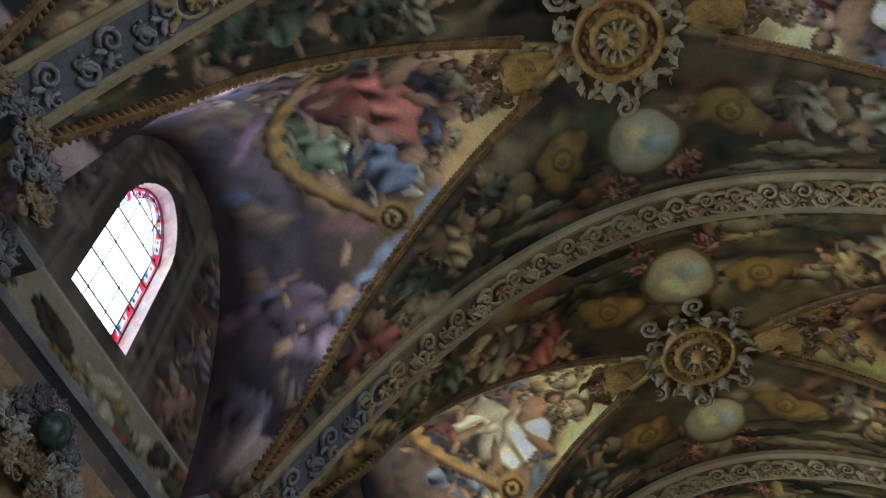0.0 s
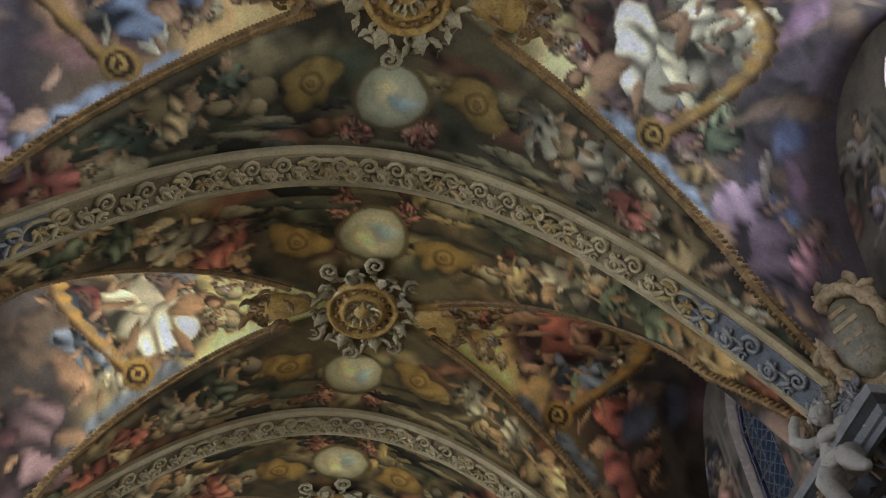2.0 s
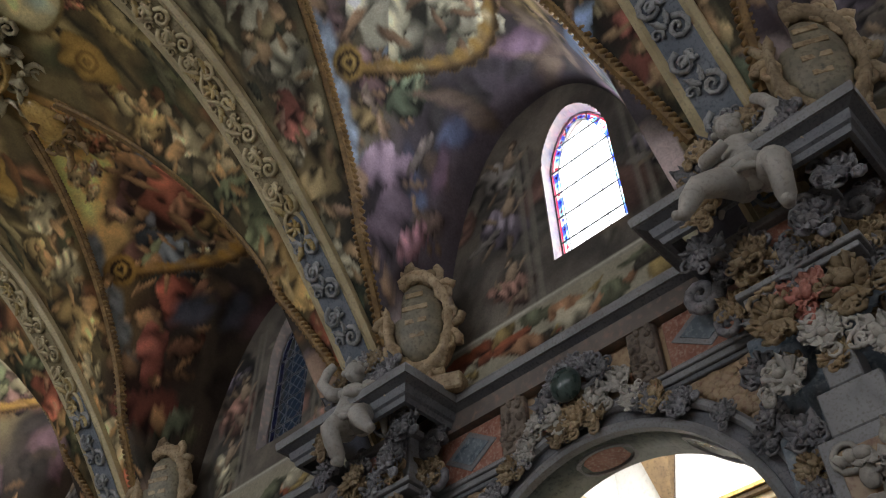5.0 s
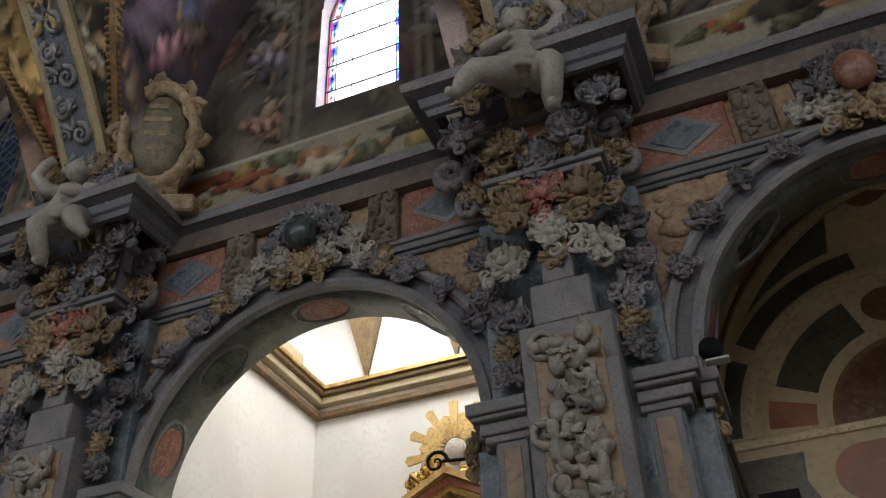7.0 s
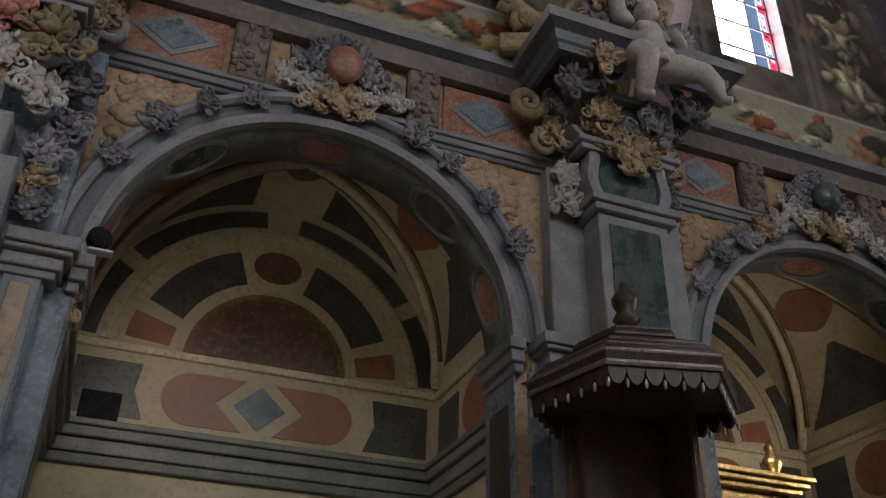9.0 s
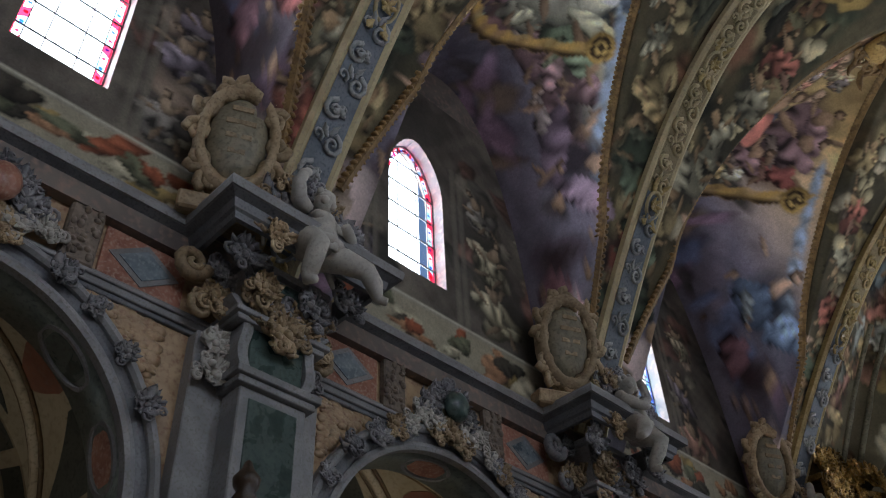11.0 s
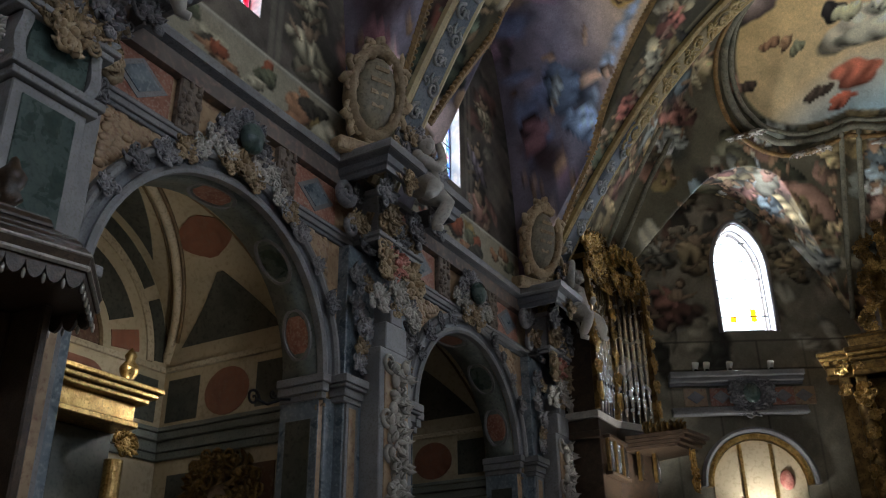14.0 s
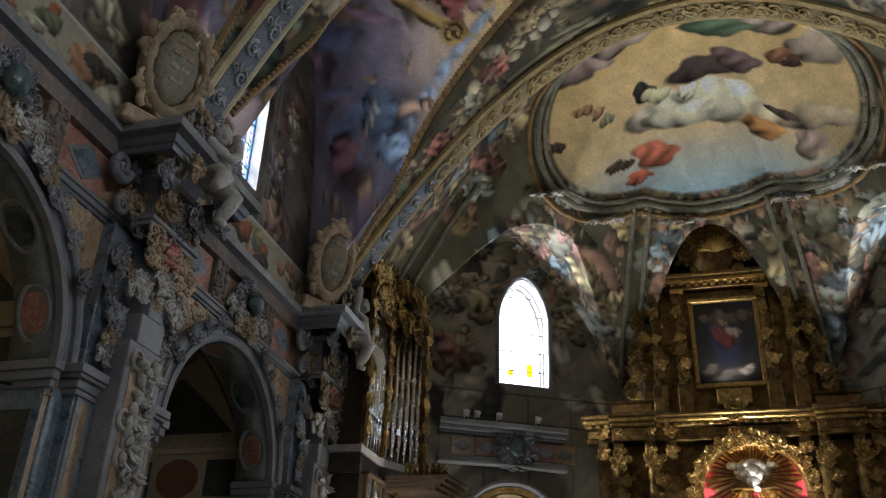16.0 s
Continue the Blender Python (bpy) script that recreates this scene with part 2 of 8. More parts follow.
def arch_wall(bm, front, back, y0, y1, zlow, ztop, openings, m=None, step=0.15):
    """A thick wall in the plane of y and z. openings: (centre, half width, sill, spring, rise, pointed). ztop: a number or a function of y."""
    top = ztop if callable(ztop) else (lambda y: ztop)
    cuts = {round(y0, 4), round(y1, 4)}
    n = max(1, int((y1 - y0) / step))
    cuts |= {round(y0 + (y1 - y0) * i / n, 4) for i in range(n + 1)} if callable(ztop) else set()
    for c, h, *_ in openings:
        cuts |= {round(c - h * math.cos(math.pi * i / 20), 4) for i in range(21)}
    cuts = sorted(v for v in cuts if y0 - 1e-3 <= v <= y1 + 1e-3)

    def head(o, y):
        c, h, sill, spring, rise, pointed = o
        u = min(1.0, abs(y - c) / h)
        if pointed:
            return spring + rise * (1 - u ** 1.7) ** 0.62
        return spring + rise * math.sqrt(max(0.0, 1 - u * u))

    def block(ya, yb, la, lb, ta, tb):
        vs = [bm.verts.new(p) for p in ((front, ya, la), (front, yb, lb), (front, yb, tb), (front, ya, ta), (back, ya, la), (back, yb, lb), (back, yb, tb), (back, ya, ta))]
        if m is not None:
            for v in vs:
                v.co = m @ v.co
        for f in ((0, 1, 2, 3), (7, 6, 5, 4), (0, 4, 5, 1), (3, 2, 6, 7), (1, 5, 6, 2), (4, 0, 3, 7)):
            bm.faces.new([vs[i] for i in f])

    for ya, yb in zip(cuts, cuts[1:]):
        if yb - ya < 1e-4:
            continue
        mid = (ya + yb) / 2
        o = next((o for o in openings if abs(mid - o[0]) < o[1]), None)
        if o is None:
            block(ya, yb, zlow, zlow, top(ya), top(yb))
        else:
            block(ya, yb, head(o, ya), head(o, yb), top(ya), top(yb))
            if o[2] > zlow:
                block(ya, yb, zlow, zlow, o[2], o[2])


def weld(bm):
    bmesh.ops.remove_doubles(bm, verts=bm.verts[:], dist=0.0005)
    bm.faces.ensure_lookup_table()
    seen, dead = {}, []
    for f in bm.faces:
        key = frozenset(v.index for v in f.verts)
        if key in seen:
            dead += [f, seen[key]]
        seen[key] = f
    bmesh.ops.delete(bm, geom=list(set(dead)), context="FACES_ONLY")


# ---- the plan ----
WALL = -5.72                       # face of the arcade wall
CORNICE = 8.05                     # top of the cornice
PIERS = (-16.0, -10.9, -5.75, -0.78, 4.5, 9.78, 15.1)
SPAN = 5.6
ARCHES = ((-13.45, 1.78), (-8.3, 1.78), (-3.25, 1.7), (1.8, 1.7), (7.08, 1.72), (12.43, 1.6))
IMPOST = 5.14
WINDOWS = (-13.2, -8.1, -2.75, 1.9, 6.65, 11.65)   # centres of the clerestory windows
APSE = 1.4                         # the chancel's axis


def mix(a, b, t):
    return a + (b - a) * t


def smooth_step(t):
    t = np.clip(t, 0, 1)
    return t * t * (3 - 2 * t)


def crown(y):
    return 12.5 + 1.75 * smooth_step((np.asarray(y) + 5.8) / 17.0)


def axis_x(y):
    return APSE * smooth_step((np.asarray(y) - 9.0) / 6.1)


def half_span(y):
    return SPAN + 1.5 * smooth_step((np.asarray(y) - 9.0) / 6.1)


def vault_z(x, y):
    """Height of the groined vault over the nave: straight groins from the piers to the boss, stilted arches at the walls."""
    x, y = np.asarray(x, float), np.asarray(y, float)
    p = np.array(PIERS)
    k = np.clip(np.searchsorted(p, y) - 1, 0, len(p) - 2)
    mid, half = (p[k] + p[k + 1]) / 2, (p[k + 1] - p[k]) / 2
    v = np.minimum(np.abs(y - mid) / half, 1.0)
    u = np.minimum(np.abs(x - axis_x(y)) / half_span(y), 1.0)
    rise = crown(y) - CORNICE
    f = CORNICE + rise * (1 - u**2)
    w = CORNICE + (rise - 0.35) * (1 - np.minimum(1.0, v / 0.69) ** 2.4) ** 0.55
    t = np.clip((u - v) / np.maximum(1 - v, 1e-6), 0, 1)
    g = (CORNICE + rise * (1 - v**2)) * (1 - t) + w * t
    return np.where(u > v, g, f)


# ---- painted plaster ----
def shaped(c):
    """Deeper darks and a little less redness, as old varnished fresco has."""
    c = np.clip(c, 0.004, 0.9)
    c = c * (np.array((0.95, 1.0, 0.98)))
    lum = c.mean(-1, keepdims=True)
    return np.clip((lum + 1.02 * (c - lum)) * (lum / 0.22) ** 0.42, 0.004, 0.85)


class Canvas:
    """Paint on a grid of plan coordinates; every patch is an ellipse with a lit and a shaded side, as the painter modelled it."""

    def __init__(self, x, y, base, rng, z=None, height=None):
        self.x, self.y, self.z, self.height, self.rng = x, y, z, height, rng
        self.c = np.empty(x.shape + (3,))
        self.c[:] = base
        k = [(rng.uniform(-1, 1, 2) * f, rng.uniform(0, 6.3), a) for f, a in ((0.9, 1.0), (1.7, 0.8), (3.1, 0.6), (5.3, 0.45), (9.0, 0.35), (15.0, 0.25)) for _ in range(3)]
        # a slow wobble of the hand in every contour
        wob = [(rng.uniform(-1, 1, 2) * f, rng.uniform(0, 6.3, 2), a) for f, a in ((5.0, 0.012), (9.0, 0.008), (17.0, 0.006), (31.0, 0.004)) for _ in range(3)]
        self.x = x + sum(a * np.sin(w[0] * x + w[1] * y + p[0]) for w, p, a in wob)
        self.y = y + sum(a * np.sin(w[1] * x - w[0] * y + p[1]) for w, p, a in wob)
        self.noise = sum(a * np.sin(w[0] * x * 2 + w[1] * y * 2 + p) for w, p, a in k) / 3.0

    def blend(self, sl, alpha, colour):
        self.c[sl] += alpha[..., None] * (np.asarray(colour) - self.c[sl])

    def window(self, cx, cy, r):
        ok = (np.abs(self.x[::4, ::4] - cx) < r + 0.13) & (np.abs(self.y[::4, ::4] - cy) < r + 0.13)
        i, j = np.where(ok.any(1))[0] * 4, np.where(ok.any(0))[0] * 4
        return None if not len(i) or not len(j) else (slice(i[0], i[-1] + 4), slice(j[0], j[-1] + 4))

    def blob(self, cx, cy, rx, ry, turn, colour, edge=0.1, fold=0.5, light=0.7, wob=0.35):
        sl = self.window(cx, cy, max(rx, ry) * 1.5)
        if sl is None:
            return
        dx, dy = self.x[sl] - cx, self.y[sl] - cy
        if self.z is None:
            a, b, c = (dx * math.cos(turn) + dy * math.sin(turn)) / rx, (-dx * math.sin(turn) + dy * math.cos(turn)) / ry, 0.0
        else:
            # on a curved vault the patch lies in the surface's own tangent plane
            h, e = self.height, 0.05
            tx = Vector((1, 0, (h(cx + e, cy) - h(cx - e, cy)) / (2 * e))).normalized()
            ty = Vector((0, 1, (h(cx, cy + e) - h(cx, cy - e)) / (2 * e)))
            nn = tx.cross(ty).normalized()
            ty = nn.cross(tx)
            va, vb = math.cos(turn) * tx + math.sin(turn) * ty, -math.sin(turn) * tx + math.cos(turn) * ty
            dz = self.z[sl] - h(cx, cy)
            a, b, c = ((dx * v.x + dy * v.y + dz * v.z) / q for v, q in ((va, rx), (vb, ry), (nn, 0.8 * max(rx, ry))))
        th = np.arctan2(b, a)
        ph = self.rng.uniform(0, 6.3, 3)
        r = np.sqrt(a * a + b * b + c * c) / (1 + wob * (0.5 * np.sin(2 * th + ph[0]) + 0.35 * np.sin(3 * th + ph[1]) + 0.25 * np.sin(5 * th + ph[2])))
        alpha = np.clip((1 - r) / edge, 0, 1)
        shade = 1 + light * (0.55 * b - 0.25 * a) - 0.45 * np.clip(r, 0, 1) ** 3
        ridge = np.sin(a * 7.5 + 1.6 * np.sin(b * 2.3 + ph[0]) + b * 2.2 + ph[1])
        shade = shade + fold * (0.5 * ridge - 0.35 * np.clip(-ridge - 0.4, 0, 1)) * (0.55 + 0.45 * np.sin(b * 2.7 - a * 1.9 + ph[2]))
        self.c[sl] += alpha[..., None] * (np.asarray(colour) * np.clip(shade, 0.15, 1.8)[..., None] - self.c[sl])

    def figure(self, cx, cy, s, turn, robe, skin=(0.42, 0.26, 0.17)):
        """A group of drapery and pale rounded shapes, no likeness of anybody."""
        r = self.rng
        ca, sa = math.cos(turn), math.sin(turn)

        def at(u, v):
            return cx + s * (u * ca - v * sa), cy + s * (u * sa + v * ca)

        robe, skin = np.asarray(robe, float), np.asarray(skin, float)
        robe = robe.mean() + 0.8 * (robe - robe.mean())
        self.blob(*at(0.05, -0.05), s * 0.72, s * 0.62, turn + r.uniform(-0.4, 0.4), robe * 0.16 + 0.012, edge=0.7, fold=0.0, light=0.0)
        self.blob(*at(0.12, -0.28), s * 0.55, s * 0.36, turn + r.uniform(-0.6, 0.6), robe * 0.6, fold=0.8)
        self.blob(*at(-0.12, -0.02), s * 0.46, s * 0.27, turn + r.uniform(-0.8, 0.8), robe * 1.15, fold=0.9, edge=0.07)
        self.blob(*at(r.uniform(-0.4, 0.4), -0.4), s * 0.34, s * 0.12, turn + r.uniform(-0.9, 0.9), (robe.mean() + 0.5 * (robe - robe.mean())) * (0.9, 0.85, 0.7), fold=0.7, edge=0.07)
        for k in (-1, 1):
            self.blob(*at(0.22 * k + 0.1, -0.5 + r.uniform(-0.1, 0.1)), s * 0.24, s * 0.075, turn + 1.2 + k * r.uniform(0.1, 0.7), skin * 0.6, fold=0.1, edge=0.3, wob=0.3)
        self.blob(*at(0.05, 0.28), s * 0.18, s * 0.24, turn, skin * 0.95, fold=0.2, edge=0.25, wob=0.3)
        for k in (-1, 1):
            self.blob(*at(0.32 * k, 0.24 + r.uniform(-0.2, 0.2)), s * 0.25, s * 0.065, turn + k * r.uniform(0.2, 1.2), skin * 0.8, fold=0.1, edge=0.3, wob=0.3)
        self.blob(*at(0.03, 0.62), s * 0.115, s * 0.13, turn, skin * 0.4, fold=0.0, wob=0.1)
        self.blob(*at(0.01, 0.59), s * 0.08, s * 0.09, turn, skin, fold=0.0, wob=0.1, edge=0.2)

    def cloud(self, cx, cy, s, colour):
        """A bank of puffs, each rounded from a lit crown to a brown underside."""
        r = self.rng
        self.blob(cx, cy, s * 1.1, s * 0.8, r.uniform(0, 3), np.asarray(colour) * 0.28, edge=0.5, fold=0.0, light=0.2)
        for _ in range(5):
            q = s * r.uniform(0.3, 0.6)
            self.blob(cx + r.uniform(-0.6, 0.6) * s, cy + r.uniform(-0.5, 0.5) * s, q, q * r.uniform(0.7, 1.0), r.uniform(-0.4, 0.4), np.asarray(colour) * r.uniform(0.8, 1.15), edge=0.12, fold=0.0, light=0.95, wob=0.08)


ROBES = ((0.36, 0.11, 0.09), (0.15, 0.17, 0.23), (0.42, 0.3, 0.14), (0.32, 0.25, 0.22), (0.38, 0.36, 0.28), (0.16, 0.19, 0.13), (0.42, 0.22, 0.17), (0.26, 0.16, 0.15))
CLOUD = (0.42, 0.34, 0.23)
SKYOCHRE = (0.55, 0.4, 0.22)


def paint_nave(x, y, z):
    """Scenes, clouds and quadrature on the nave vault, bay by bay."""
    rng = np.random.default_rng(11)
    cv = Canvas(x, y, (0.17, 0.135, 0.08), rng, z, lambda p, q: float(vault_z(p, q)))
    cv.blend(np.s_[:], np.clip(0.5 + 0.5 * cv.noise, 0, 1) * 0.75, (0.06, 0.052, 0.036))
    for k, (a, b) in enumerate(zip(PIERS, PIERS[1:])):
        m, h = (a + b) / 2, (b - a) / 2
        ax, hs = float(axis_x(m)), float(half_span(m))
        # per-bay brightness put into the paint: front bays brighter, rear low scenes darker
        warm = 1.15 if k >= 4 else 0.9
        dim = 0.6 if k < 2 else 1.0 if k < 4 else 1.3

        def spot_at(u, v):
            return ax + u * hs, m + v * h

        # the cells between groins and ribs: brown architecture, bands parallel to the rib
        v0, u0 = np.abs(y - m) / h, np.abs(x - axis_x(y)) / half_span(y)
        cell = ((v0 <= 1) & (v0 > u0)).astype(float)
        for lo, hi, col, amt in ((0.9, 0.97, (0.1, 0.1, 0.075), 0.85), (0.82, 0.86, (0.26, 0.22, 0.14), 0.55), (0.6, 0.64, (0.045, 0.04, 0.03), 0.7)):
            cv.blend(np.s_[:], cell * amt * np.clip((v0 - lo) / 0.012, 0, 1) * np.clip((hi - v0) / 0.012, 0, 1), col)
        for i in range(90):
            e, v1 = rng.choice((-1, 1)), rng.uniform(0.3, 0.97)
            cv.blob(*spot_at(rng.uniform(-1, 1) * v1, e * v1), rng.uniform(0.3, 0.8), rng.uniform(0.15, 0.4), rng.uniform(-0.5, 0.5), np.array(((0.3, 0.23, 0.13), (0.05, 0.045, 0.035), (0.22, 0.15, 0.08), (0.12, 0.13, 0.08), (0.28, 0.14, 0.09), (0.36, 0.29, 0.17)))[rng.integers(6)] * rng.uniform(0.5, 1.1), edge=0.6, fold=0.6)
        for i in range(70):
            e, v1 = rng.choice((-1, 1)), rng.uniform(0.4, 0.96)
            u1 = rng.uniform(-1, 1) * max(0.1, v1 - 0.12)
            col = np.array(((0.3, 0.24, 0.14), (0.07, 0.06, 0.045), (0.2, 0.17, 0.1), (0.1, 0.1, 0.07), (0.22, 0.11, 0.06), (0.34, 0.25, 0.12)))[rng.integers(6)] * rng.uniform(0.6, 1.2)
            cv.blob(*spot_at(u1, e * v1), rng.uniform(0.12, 0.42), rng.uniform(0.05, 0.16), rng.uniform(-0.3, 0.3) + (1.57 if i % 5 == 0 else 0), col, fold=0.5)
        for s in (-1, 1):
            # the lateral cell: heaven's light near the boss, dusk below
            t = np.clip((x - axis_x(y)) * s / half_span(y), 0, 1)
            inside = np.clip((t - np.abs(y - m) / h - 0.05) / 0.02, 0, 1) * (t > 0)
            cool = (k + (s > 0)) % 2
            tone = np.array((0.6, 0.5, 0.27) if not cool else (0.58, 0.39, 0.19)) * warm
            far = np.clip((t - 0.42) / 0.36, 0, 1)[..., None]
            # lower tone darkest in the rear bays, lightest in the front ones
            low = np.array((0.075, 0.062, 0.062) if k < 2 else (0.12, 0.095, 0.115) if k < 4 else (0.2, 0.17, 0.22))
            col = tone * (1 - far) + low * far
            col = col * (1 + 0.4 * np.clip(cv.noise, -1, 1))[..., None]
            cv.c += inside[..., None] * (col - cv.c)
            # warm clouds and small pale shapes in the light
            for i in range(9):
                t0 = rng.uniform(0.16, 0.5)
                cv.cloud(*spot_at(s * t0, rng.uniform(-0.7, 0.7) * max(0.03, t0 - 0.1)), rng.uniform(0.16, 0.34), np.array(((0.62, 0.48, 0.3), (0.56, 0.36, 0.26), (0.5, 0.42, 0.28)))[rng.integers(3)] * warm)
            for i in range(8):
                t0 = rng.uniform(0.22, 0.46)
                cv.figure(*spot_at(s * t0, rng.uniform(-0.7, 0.7) * (t0 - 0.1)), rng.uniform(0.2, 0.34), s * math.pi / 2 + rng.uniform(-1, 1), np.array(((0.55, 0.22, 0.15), (0.5, 0.36, 0.2), (0.4, 0.3, 0.3)))[rng.integers(3)], (0.58, 0.36, 0.24))
            # the crowd of draped groups, the largest in pale cloth
            for i in range(9):
                t0 = rng.uniform(0.5, 0.8)
                cv.blob(*spot_at(s * t0, rng.uniform(-0.8, 0.8) * (t0 - 0.14)), rng.uniform(0.4, 0.8), rng.uniform(0.25, 0.45), rng.uniform(0, 3), np.array(((0.3, 0.18, 0.12), (0.12, 0.1, 0.09), (0.34, 0.25, 0.16), (0.24, 0.13, 0.13)))[rng.integers(4)], edge=0.5, fold=0.7)
            for i in range(20):
                t0 = rng.uniform(0.42, 0.78)
                robe = np.array(((0.42, 0.1, 0.08), (0.16, 0.2, 0.3), (0.46, 0.3, 0.12), (0.2, 0.24, 0.15), (0.38, 0.2, 0.22), (0.5, 0.44, 0.32)))[rng.integers(6)] * rng.uniform(0.7, 1.2)
                cv.figure(*spot_at(s * t0, rng.uniform(-0.85, 0.85) * (t0 - 0.12)), rng.uniform(0.5, 0.9), s * math.pi / 2 + rng.uniform(-0.6, 0.6), robe)
            cv.figure(*spot_at(s * 0.52, rng.choice((-1, 1)) * 0.14), 1.25, s * math.pi / 2 + rng.uniform(-0.7, 0.7), (0.6, 0.53, 0.4) if not cool else (0.52, 0.15, 0.11))
            # dusk below: violet and blue banks, a draped group and a round cloud on each flank of the window
            for i in range(22):
                t0 = rng.uniform(0.8, 0.99)
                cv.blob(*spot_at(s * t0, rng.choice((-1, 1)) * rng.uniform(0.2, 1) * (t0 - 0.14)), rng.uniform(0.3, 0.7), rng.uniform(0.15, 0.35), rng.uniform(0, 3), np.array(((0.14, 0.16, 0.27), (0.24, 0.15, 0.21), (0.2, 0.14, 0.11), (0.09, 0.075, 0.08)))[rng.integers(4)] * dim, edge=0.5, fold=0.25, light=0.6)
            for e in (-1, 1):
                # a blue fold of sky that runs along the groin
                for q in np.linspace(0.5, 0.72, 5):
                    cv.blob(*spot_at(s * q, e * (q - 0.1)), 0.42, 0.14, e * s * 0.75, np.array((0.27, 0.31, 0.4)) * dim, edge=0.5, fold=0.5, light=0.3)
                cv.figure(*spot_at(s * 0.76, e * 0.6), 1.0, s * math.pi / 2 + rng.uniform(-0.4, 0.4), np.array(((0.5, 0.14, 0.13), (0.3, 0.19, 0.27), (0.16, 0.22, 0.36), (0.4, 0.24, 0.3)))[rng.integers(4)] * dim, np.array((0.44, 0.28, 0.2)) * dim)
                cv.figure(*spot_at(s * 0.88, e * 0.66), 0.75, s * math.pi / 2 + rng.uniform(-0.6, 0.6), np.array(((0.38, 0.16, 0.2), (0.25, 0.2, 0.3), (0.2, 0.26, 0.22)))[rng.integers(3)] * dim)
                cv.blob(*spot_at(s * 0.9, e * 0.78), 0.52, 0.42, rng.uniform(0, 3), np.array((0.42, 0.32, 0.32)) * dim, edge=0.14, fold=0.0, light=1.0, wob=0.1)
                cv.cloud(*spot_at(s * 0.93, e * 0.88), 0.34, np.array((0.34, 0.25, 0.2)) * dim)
            # gilded scroll that closes the scene below: a bowed bar with curled ends
            v1 = (y - m) / h
            d = t - 0.8 + 1.25 * v1**2
            bar = np.clip((0.03 + 0.006 * np.sin(v1 * 75) - np.abs(d)) / 0.008, 0, 1) * (np.abs(v1) < 0.43)
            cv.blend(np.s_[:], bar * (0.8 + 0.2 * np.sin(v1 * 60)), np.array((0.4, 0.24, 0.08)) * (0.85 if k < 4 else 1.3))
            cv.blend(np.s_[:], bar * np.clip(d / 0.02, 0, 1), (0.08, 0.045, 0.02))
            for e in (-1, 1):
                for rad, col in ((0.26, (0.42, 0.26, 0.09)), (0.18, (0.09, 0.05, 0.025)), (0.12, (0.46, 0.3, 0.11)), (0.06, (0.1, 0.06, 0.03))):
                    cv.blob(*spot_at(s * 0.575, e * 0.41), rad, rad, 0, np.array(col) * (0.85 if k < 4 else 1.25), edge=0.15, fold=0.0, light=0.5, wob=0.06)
            # banks of cloud with draped shapes on the rib's side of each groin
            for e in (-1, 1):
                for q in (0.34, 0.42, 0.48, 0.54, 0.6, 0.66, 0.72, 0.78, 0.84, 0.9):
                    cv.cloud(*spot_at(s * q * 0.96, e * min(0.95, q + rng.uniform(0.07, 0.26))), rng.uniform(0.22, 0.46), np.array(((0.44, 0.36, 0.23), (0.4, 0.3, 0.17), (0.36, 0.3, 0.22)))[rng.integers(3)] * rng.uniform(0.75, 1.15))
                for q in (0.36, 0.46, 0.56, 0.66, 0.76, 0.86):
                    cv.figure(*spot_at(s * q, e * min(0.93, q + rng.uniform(0.1, 0.2))), rng.uniform(0.5, 0.85), rng.uniform(0, 6.3), np.array(((0.46, 0.13, 0.09), (0.14, 0.17, 0.11), (0.44, 0.3, 0.13), (0.34, 0.29, 0.2)))[rng.integers(4)], (0.42, 0.27, 0.16))
        # round the boss: pale discs with a sky in them, ochre panels with a rosette, red garlands
        for e in (-1, 1):
            for s in (-1, 1):
                px, py = ax + s * 1.06, m + e * 1.28
                cv.blob(px, py, 0.52, 0.4, s * e * 0.4, (0.1, 0.08, 0.05), edge=0.5, fold=0.0, light=0.0, wob=0.1)
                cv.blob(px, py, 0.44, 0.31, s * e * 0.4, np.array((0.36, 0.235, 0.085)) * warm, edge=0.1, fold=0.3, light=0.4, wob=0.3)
                for rad, col in ((0.18, (0.27, 0.165, 0.06)), (0.13, (0.38, 0.25, 0.09)), (0.07, (0.27, 0.17, 0.065))):
                    cv.blob(px, py, rad, rad * 0.9, 0, np.array(col), edge=0.15, fold=0.0, light=0.3, wob=0.05)
                for i in range(3):
                    cv.figure(ax + s * rng.uniform(0.3, 0.5), m + e * rng.uniform(1.8, 2.0), rng.uniform(0.24, 0.34), rng.uniform(0, 6.3), (0.36, 0.13, 0.09), (0.46, 0.27, 0.18))
                for i in range(5):
                    cv.blob(ax + s * rng.uniform(0.7, 2.0), m + e * h * rng.uniform(0.72, 0.88), rng.uniform(0.25, 0.5), rng.uniform(0.05, 0.1), rng.uniform(-0.15, 0.15), np.array(((0.12, 0.12, 0.09), (0.26, 0.22, 0.14), (0.05, 0.045, 0.035)))[rng.integers(3)], fold=0.2)
            cv.blob(ax, m + e * 1.42, 0.55, 0.52, 0, np.array((0.24, 0.18, 0.09)), edge=0.06, fold=0.0, light=0.2, wob=0.0)
            cv.blob(ax, m + e * 1.42, 0.48, 0.45, 0, np.array((0.52, 0.48, 0.33)) * warm, edge=0.06, fold=0.05, light=0.3, wob=0.0)
            cv.blob(ax - 0.14, m + e * 1.5, 0.24, 0.2, 0.4, np.array((0.34, 0.42, 0.42)), edge=0.7, fold=0.1, wob=0.4)
            cv.blob(ax + 0.14, m + e * 1.34, 0.26, 0.2, 1.2, np.array((0.58, 0.48, 0.27)), edge=0.7, fold=0.1, wob=0.4)
